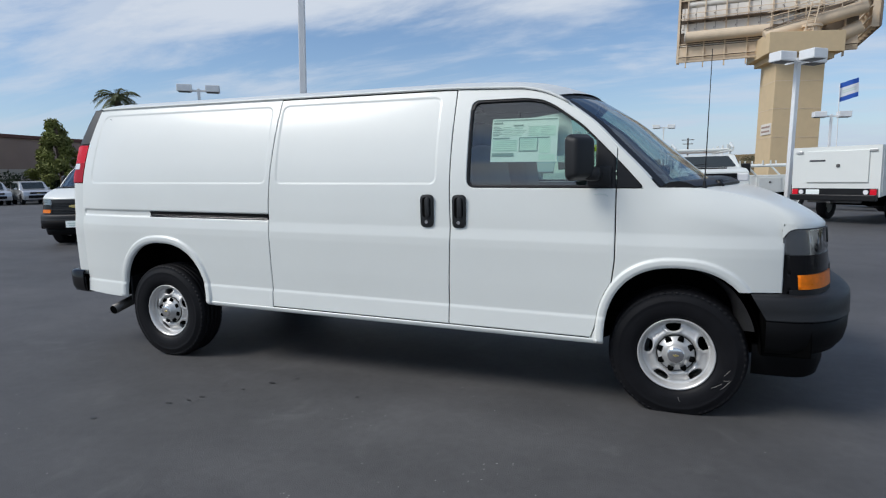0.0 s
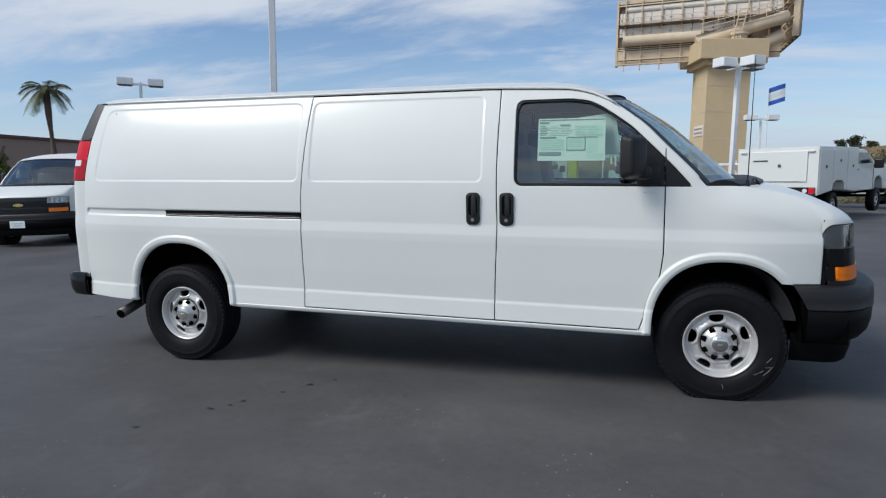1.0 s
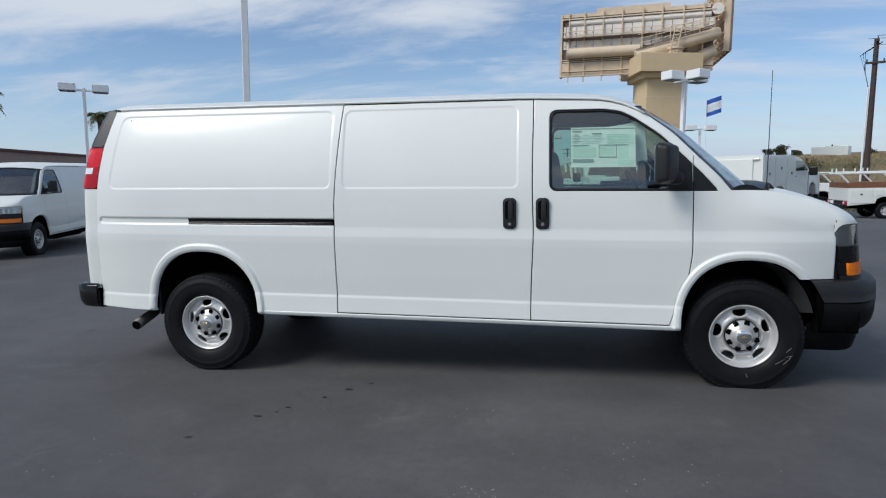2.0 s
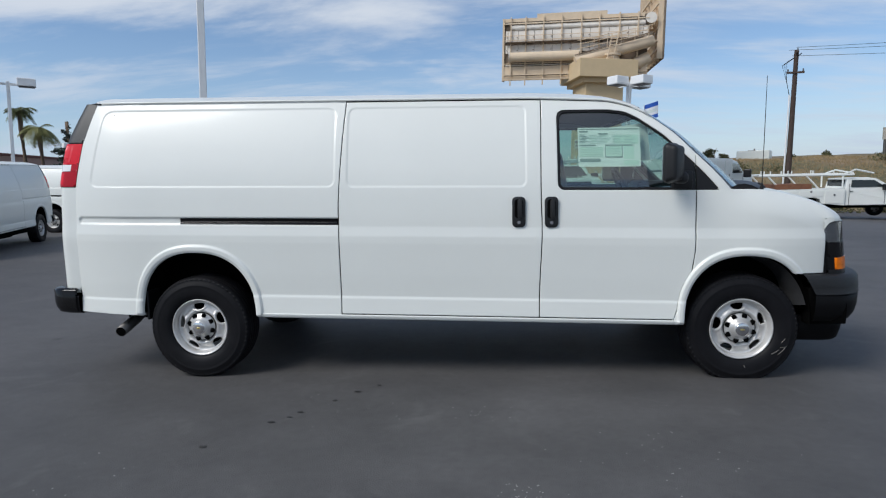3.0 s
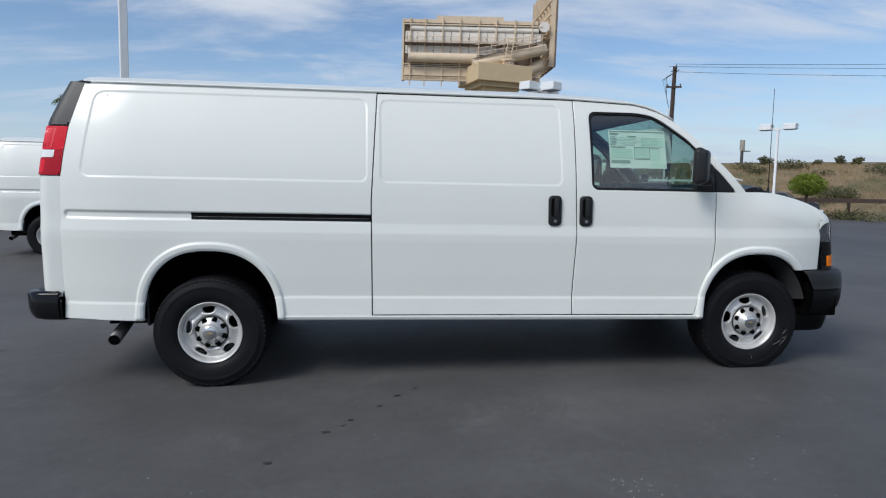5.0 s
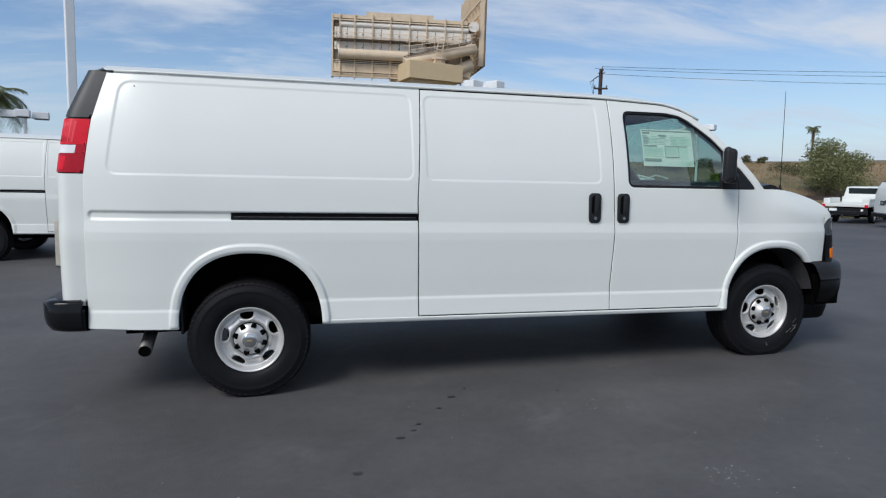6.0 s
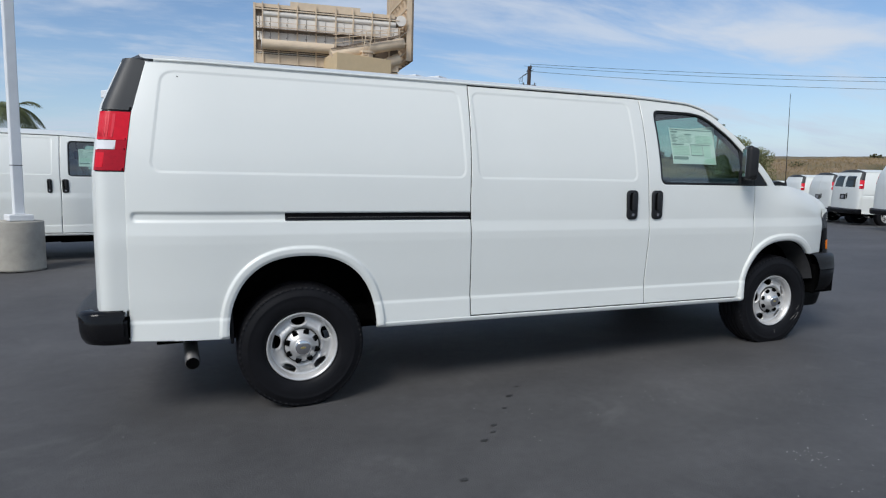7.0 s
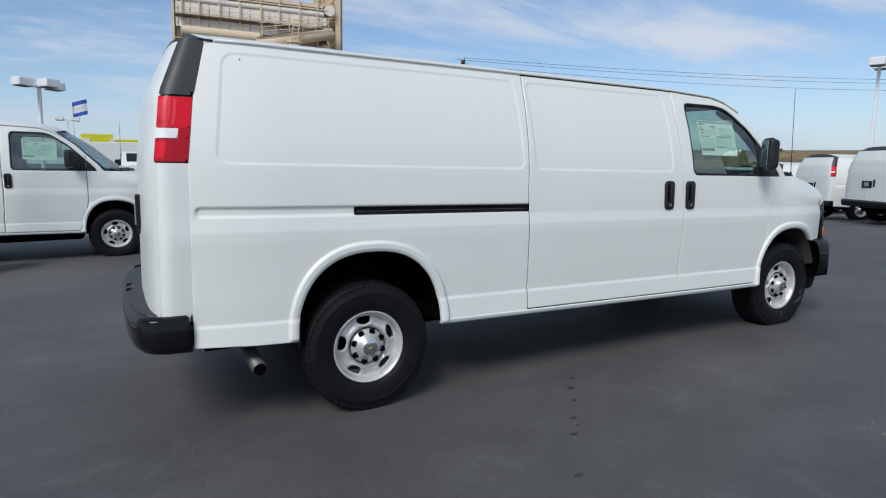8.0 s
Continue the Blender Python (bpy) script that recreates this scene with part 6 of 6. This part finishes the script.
            for s in (-1, 1):
                part("side_box", box((1.6, 0.30, 0.26), (-0.6, s * 0.88, 1.19), 0.02), PAINT, t)
        part("rear_bumper", box((0.16, 2.1, 0.16), (-1.64, 0, 0.60), 0.02), BLACK, t)
        for s in (-1, 1):
            part("tail_lamp", box((0.05, 0.15, 0.15), (-1.600 if bed != "flat" else -1.57, s * 0.955, 0.745 if bed != "flat" else 0.95), 0.01), RED, t, "square red tail lamp")
            part("reverse_lamp", rod((-1.63, s * 0.79, 0.745), (-1.57, s * 0.79, 0.745), 0.06, 0.06, 16), CLEAR, t)
        part("light_bar", box((0.03, 2.06, 0.19), (-1.580, 0, 0.745)), BLACK, t)
        part("rear_plate", box((0.02, 0.34, 0.13), (-1.602, 0.50, 0.745), 0.005), PAPER, t, "pale blank plate")
        part("tow_hitch", join(box((0.16, 0.10, 0.08), (-1.60, 0.05, 0.48), 0.01), box((0.06, 1.3, 0.05), (-1.5, 0, 0.48))), METAL, t)
    if bed == "canopy":
        for ob in t.children:
            if ob.type == "MESH":
                ob.location.z += 0.11
    return t


def suv(at, label, group="", paint=None):
    t = thing("suv", label, "car", group, at=at)
    tuck = lambda z: 1 - 0.2 * max(0.0, z - 0.98) / 0.65
    prof = [(-0.85, 0.42), (-0.42, 0.40), (-0.36, 0.62), (-0.15, 0.74), (0.15, 0.74), (0.36, 0.62), (0.42, 0.34), (2.30, 0.34), (2.36, 0.62), (2.57, 0.74), (2.87, 0.74), (3.08, 0.62), (3.14, 0.38), (3.55, 0.36), (3.62, 0.62), (3.55, 0.88),
            (3.3, 1.0), (2.45, 1.08), (1.75, 1.58), (1.2, 1.66), (-0.1, 1.66), (-0.55, 1.56), (-0.86, 1.08), (-0.92, 0.7)]
    part("car_body", outline_body(prof, 0.92, tuck, 0.05), paint or SILVER, t)
    side_plate(t, "side_window", [(-0.35, 1.12), (2.15, 1.12), (1.62, 1.54), (-0.15, 1.56)], 0.905, CARGLASS)
    part("windshield", box((0.02, 1.3, 0.74), (2.12, 0, 1.345), 0, 1, Matrix.Rotation(radians(-55), 4, "Y")), CARGLASS, t)
    part("grille", join(box((0.06, 1.0, 0.12), (3.60, 0, 0.82), 0.02), box((0.06, 1.2, 0.20), (3.62, 0, 0.56), 0.02)), GLOSSBLACK, t)
    # near-black fillers stand for the shade inside the arches
    part("wheel_liner", box((0.82, 1.36, 0.36), (0, 0, 0.58)), DARK, t); part("wheel_liner", box((0.82, 1.36, 0.36), (2.72, 0, 0.58)), DARK, t)
    part("emblem", box((0.03, 0.18, 0.05), (3.64, 0, 0.80), 0.008), GOLD, t)
    for s in (-1, 1):
        part("headlamp", box((0.16, 0.34, 0.13), (3.46, s * 0.70, 0.86), 0.04), CLEAR, t)
        part("door_mirror", box((0.12, 0.2, 0.14), (1.95, s * 0.98, 1.12), 0.04), paint or SILVER, t)
        for x in (0.0, 2.72):
            plain_wheel(t, (x, s * 0.80, 0.34), s, 0.34)
    return t


def on_ground(x, y, turn, dz=0.0):
    return pose(x, y, ground_z(x, y) + dz, 0, 0, turn)


van = make_van(True)
plain_van = make_van()
GROUPED = "parked white cargo vans"
VANS = ((-10.86, 9.39, -68.9, "white cargo van with black grille and gold emblem facing the lane"),
        (-5.39, 7.13, 3.0, "white cargo van with a window label parked behind the light pole"),
        (-11.8, 13.4, 0.0, "white cargo van parked behind the other white vans"),
        (26.5, 15.6, -25, ""), (24.96, 12.94, -25, ""), (23.24, 10.58, -25, ""), (19.65, 6.5, -25, ""), (17.77, 3.80, -25, ""))
for i, (x, y, a, label) in enumerate(VANS):
    spare = i == len(VANS) - 1
    ca, sa = math.cos(radians(a)), math.sin(radians(a))
    if x > 10:
        x, y = x - sa * 0.9, y + ca * 0.9
    if "light pole" in label:
        c = shortened(make_van())
        c.matrix_world = on_ground(x, y, a)
    elif spare:
        c = plain_van
        c.matrix_world = on_ground(x, y, a)
    else:
        c = copy_thing(plain_van, on_ground(x, y, a))
    if x > 22 and x < 24 and a == -25:
        for u0, u1 in ((0.10, 0.74), (-0.74, -0.10)):
            part("rear_window", solid(rear_geo(u0, u1, 1.44, 1.86, 8, 10, 0.004), 0.004, (1, 0, 0)), CARGLASS, c, "dark rear door window")
    tagged(c, label or "white cargo van with red tail lamps in the parked row", "van", GROUPED)

pickup(on_ground(8.52, 15.4, 55), "white pickup with a tall enclosed service body", PAINT, "canopy")
pickup(on_ground(4.2, 19.3, -84), "white pickup with a ladder rack facing the lane", PAINT, "utility")
pickup(on_ground(12.6, 30.5, -2), "white pickup with a low service body and ladder rack", PAINT, "utility")
pickup(on_ground(-0.50, 21.0, 88), "white crew pickup seen behind the parked vans", PAINT, "crew")
pickup(on_ground(7.9, 24.6, 15), "white service truck with lockers and a ladder rack", PAINT, "utility", 0.26, False)
pickup(on_ground(16.95, 25.2, -2), "white pickup with a ladder rack and rusty side boards", PAINT, "utility")
suv(pose(*far_point(-2.2, 5.4), -1.1, 0, 0, -33), "dark grey car parked beyond the kerb", "", GREYPAINT)
pickup(on_ground(28.9, 21.1, 27), "white flat-deck truck seen from behind", PAINT, "flat")
for dx, dy in ((0, 0), (-1.5, -1.9)):
    suv(pose(-41.45 + dx, 24.68 + dy, -0.03, 0, 0, -22), "silver SUV parked facing the lane before the hedge", "silver SUVs by the hedge")

# ---------------------------------------------------------------- buildings and trees round the lot
bld = thing("brown_building", "low brown flat-roofed commercial building behind the hedge", "building", at=pose(-72, 42, -0.03, 0, 0, 14))
part("wall", box((36, 74, 5.6), (0, 0, 2.8), 0.02), BROWN, bld)
part("roof_edge", box((36.4, 74.4, 0.3), (0, 0, 5.6), 0.02), ROOFRED, bld)
part("roof_unit", rod((14, -22, 5.8), (14, -22, 6.7), 0.9, 0.9, 16), CONCRETE, bld)
for k in range(12):
    part("wall_band", box((0.1, 5.9, 2.75), (18.03, -33 + 6 * k, 1.375)), GREYWALL, bld)
low = thing("long_building", "long low building with a red-brown roof edge", "building", at=pose(-52, 72, -0.03, 0, 0, 24))
part("wall", box((60, 12, 3.4), (0, 0, 1.7)), BROWN, low)
part("roof", box((61, 13, 0.6), (0, 0, 3.7)), ROOFRED, low)
rng = random.Random(5)
hb = [((-52 + 1.2 * k * 0.25, 12 + 1.2 * k, 1.25), (0.9, 1.0, 1.3)) for k in range(46)]
hedge = part("hedge", leaf_cloud(hb, 26000, 0.14, rng), material("hedge_leaf", (0.07, 0.082, 0.04), 0.85, vary=0.4, scale=2), smooth=False)
tagged(hedge, "dark clipped hedge along the building", "hedge", kind="stuff")
bushy = thing("tree", "dense dark green bushy tree beside the brown building", "tree", at=pose(-45.8, 30.55, 0))
part("trunk", merged(tube([(0, 0, -0.2), (0.1, 0, 1.5), (-0.3, 0.1, 6.2)], 0.2, 8), tube([(0.05, 0, 1.2), (1.0, 0.8, 2.6), (1.5, 1.2, 4.2)], 0.11, 6)), BARK, bushy)
tree_rng = random.Random(31)
clumps = []
for k in range(46):
    z = 0.9 + 5.6 * (k / 45) ** 0.9
    reach = 3.0 * (1 - (z / 6.9) ** 1.15) * tree_rng.uniform(0.75, 1.12) + 0.12
    a = tree_rng.uniform(0, 6.28)
    clumps.append(((reach * 0.75 * math.cos(a) - 0.06 * z, reach * 0.75 * math.sin(a), z), ((0.95 - 0.07 * z) * tree_rng.uniform(0.6, 1.1), (0.95 - 0.07 * z) * tree_rng.uniform(0.6, 1.1), 0.5)))
part("crown", leaf_cloud(clumps, 15000, 0.16, tree_rng), material("dark_green_leaf", (0.19, 0.205, 0.05), 0.75, vary=0.55, scale=0.9), bushy, smooth=False)
palm((-26.2, 20.5, 0), 6.25, 1.8, 4, "feathery green palm tree beyond the parked vans", 22)
palm((-31.0, 36.0, 0), 5.7, 1.8, 8, "drooping yellow-green palm tree behind the parked vans", 30, material("yellow_frond", (0.17, 0.17, 0.05), 0.6, vary=0.35, scale=1.4))
palm((-32.9, 36.6, 0), 7.1, 1.5, 18, "upright green palm tree behind the parked vans", 24)
palm((-12.87, 25.16, -0.03), 4.9, 2.0, 28, "grey-green palm tree beyond the second row of vans", 22)
palm((-11.3, 36.0, 0), 4.9, 2.4, 9, "palm tree beyond the parked vans", 22)
conifer((-33.5, 42.2, 0), 6.8, 2.3, 2)
broad_tree((-30.0, 56.0, 0), 5.0, 3.2, OLIVE, "pale green spreading tree behind the low roof", 12, 9000, 0.13, 0.2, 0.2)
broad_tree((-36.0, 52.0, 0), 7.2, 3.2, OLIVE, "pale green spreading tree behind the low roof", 14, 14000, 0.12, 0.2, 0.2)
broad_tree((*far_point(8.6, 12), -0.3), 4.5, 2.9, SHRUBTREE, "broad grey-green shrub tree on the dry slope", 17, 16000, 0.085, 0.2, 0.18)
palm((*far_point(13.4, 42), 1.5), 5.6, 1.1, 19, "fan palm on the ridge", 30)
top = thing("clipped_tree", "yellow-green tree clipped to a dome on a bare trunk", "tree", at=pose(*far_point(0.5, 2.4), -1.22))
part("trunk", tube([(0, 0, -0.1), (0.04, 0.02, 0.8), (0, 0, 1.75)], 0.10, 8), BARK, top)
part("crown", leaf_cloud([((0, 0, 2.2), (1.08, 1.08, 0.64)), ((0, 0, 2.38), (0.86, 0.86, 0.6))], 7000, 0.07, random.Random(21)), TOPIARY, top, smooth=False)
for a in (-0.4, 1.2, 5.7, 6.1):
    bo = part("bollard", rod((*far_point(a, 0.8), -1.22), (*far_point(a, 0.8), -0.42), 0.085, 0.085, 14), WHITEPOLE)
    tagged(bo, "short white painted bollard by the kerb", "bollard", "white bollards")
for k, (a, q, s) in enumerate(((-19.6, 28, 1.5), (-18.4, 28, 2.0), (-16.8, 27, 0.9), (-11, 28, 0.8), (-8, 28, 1.0), (-1.5, 30, 1.6), (3, 28, 0.7), (6, 27, 0.9), (5, 30, 1.3), (27.9, 34, 0.9))):
    broad_tree((*far_point(a, q), 1.9), (1.5 + s) * 0.62, (0.9 + 0.5 * s) * 0.6, SHRUB, "small dark bushy tree on the ridge line", 40 + k, 700, 0.13, 0.06, 0.15)
tr = thing("box_trailer", "white box trailer beyond the ridge", "trailer", at=pose(*far_point(-15.3, 34), 2.4, 0, 0, -30))
part("box", box((3.2, 2.4, 1.5), (0, 0, 0.6), 0.03), PAINT, tr)
bt = thing("box_truck", "white box truck behind the parked vans", "truck", at=pose(-2.2, 38, -0.03, 0, 0, 3))
part("cargo_box", box((4.2, 2.4, 2.1), (0, 0, 1.65), 0.04), PAINT, bt)
part("chassis", box((4.6, 1.2, 0.3), (0.2, 0, 0.55)), DARK, bt)
for x in (-1.4, 1.8):
    for s in (-1, 1):
        plain_wheel(bt, (x, s * 0.95, 0.4), s, 0.4)
yb = thing("yellow_building", "bright yellow wall of a distant shop", "building", at=pose(-2.4, 44, -0.03, 0, 0, 0))
part("wall", box((4.6, 3, 3.05), (0.35, 0, 1.525), 0.02), YELLOW, yb)
part("wall_panel", box((0.5, 0.1, 1.2), (-1.2, -1.53, 2.5)), PALESTEEL, yb)
part("wall_panel", box((0.35, 0.1, 0.5), (0.35, -1.53, 2.8)), PALESTEEL, yb)
part("parapet", box((1.9, 0.3, 0.34), (-0.55, -1.3, 3.22), 0.02), YELLOW, yb)
part("doorway", box((0.5, 0.06, 0.5), (-0.75, -1.52, 2.55)), FLAGWHITE, yb, "pale opening")

# chalk marks on the front tyre's sidewall
front_wheel = [o for o in van.children if o.name.startswith("wheel") and o.location.x > 3 and o.location.y < 0 and not o.name.startswith("wheel_")][0]
for r0, a0, r1, a1 in ((0.262, -42, 0.285, -30), (0.30, -36, 0.315, -24), (0.285, -26, 0.32, -22), (0.25, -86, 0.30, -83), (0.275, -20, 0.295, -12)):
    pts = [(r * math.cos(radians(a)), -0.1285, r * math.sin(radians(a))) for r, a in ((r0 + (r1 - r0) * q, a0 + (a1 - a0) * q) for q in np.linspace(0, 1, 5))]
    part("chalk_mark", tube(pts, 0.0014, 5), CHALK, front_wheel)

# ---------------------------------------------------------------- litter and marks on the asphalt
CHIP = material("pale_chip", (0.34, 0.34, 0.32), 0.9)
OIL = material("oil_spot", (0.03, 0.03, 0.031), 0.5)
rng = random.Random(77)
v, f = [], []
for _ in range(240):
    x, y = rng.uniform(-4, 8), rng.uniform(-5.2, -0.4)
    if rng.random() < 0.5:
        cx, cy = rng.choice(((0.2, -2.6), (3.2, -2.2), (1.3, -1.5), (4.6, -2.4), (2.2, -2.9), (-1.0, -2.2)))
        x, y = rng.gauss(cx, 0.22), rng.gauss(cy, 0.16)
    s = rng.uniform(0.002, 0.005)
    n = len(v)
    k = rng.randint(4, 5)
    for j in range(k):
        a = 2 * math.pi * j / k + rng.uniform(-0.3, 0.3)
        v.append((x + s * math.cos(a) * rng.uniform(0.6, 1.6), y + s * math.sin(a), sag(x) + 0.0015 + 0.002 * rng.random()))
    f.append(tuple(range(n, n + k)))
for cx, cy, n_chips, r in ((2.35, -2.55, 26, 0.07), (2.15, -1.62, 12, 0.10), (0.55, -2.95, 22, 0.08), (1.55, -3.05, 14, 0.07), (-1.35, -2.6, 18, 0.09), (4.35, -2.55, 10, 0.08), (3.1, -1.9, 8, 0.10)):
    for _ in range(n_chips):
        x, y, s, n = rng.gauss(cx, r), rng.gauss(cy, r * 0.7), rng.uniform(0.003, 0.006), len(v)
        z = sag(x) + 0.003
        v += [(x - s, y, z), (x, y - s * 0.8, z), (x + s, y + s * 0.2, z), (x, y + s, z)]
        f.append((n, n + 1, n + 2, n + 3))
tagged(part("grit", (v, f), CHIP, smooth=False), "tiny pale stone chips scattered on the asphalt", "grit", kind="stuff")
v, f = [], []
for x, y, s in ((1.275, -1.25, 0.022), (1.16, -1.42, 0.018), (0.99, -1.62, 0.02), (0.86, -1.78, 0.022), (0.60, -2.12, 0.024), (1.4, -1.12, 0.015), (0.95, -1.70, 0.015), (2.0, -1.3, 0.012), (4.6, -2.1, 0.014)):
    n = len(v)
    for j in range(12):
        a = 2 * math.pi * j / 12
        q = 0.8 * s * rng.uniform(0.6, 1.15)
        v.append((x + 1.5 * q * math.cos(a), y + 0.8 * q * math.sin(a), sag(x) + 0.004))
    f.append(tuple(range(n, n + 12)))
tagged(part("oil_drips", (v, f), OIL, smooth=False), "small black oil drips on the asphalt", "stains", kind="stuff")
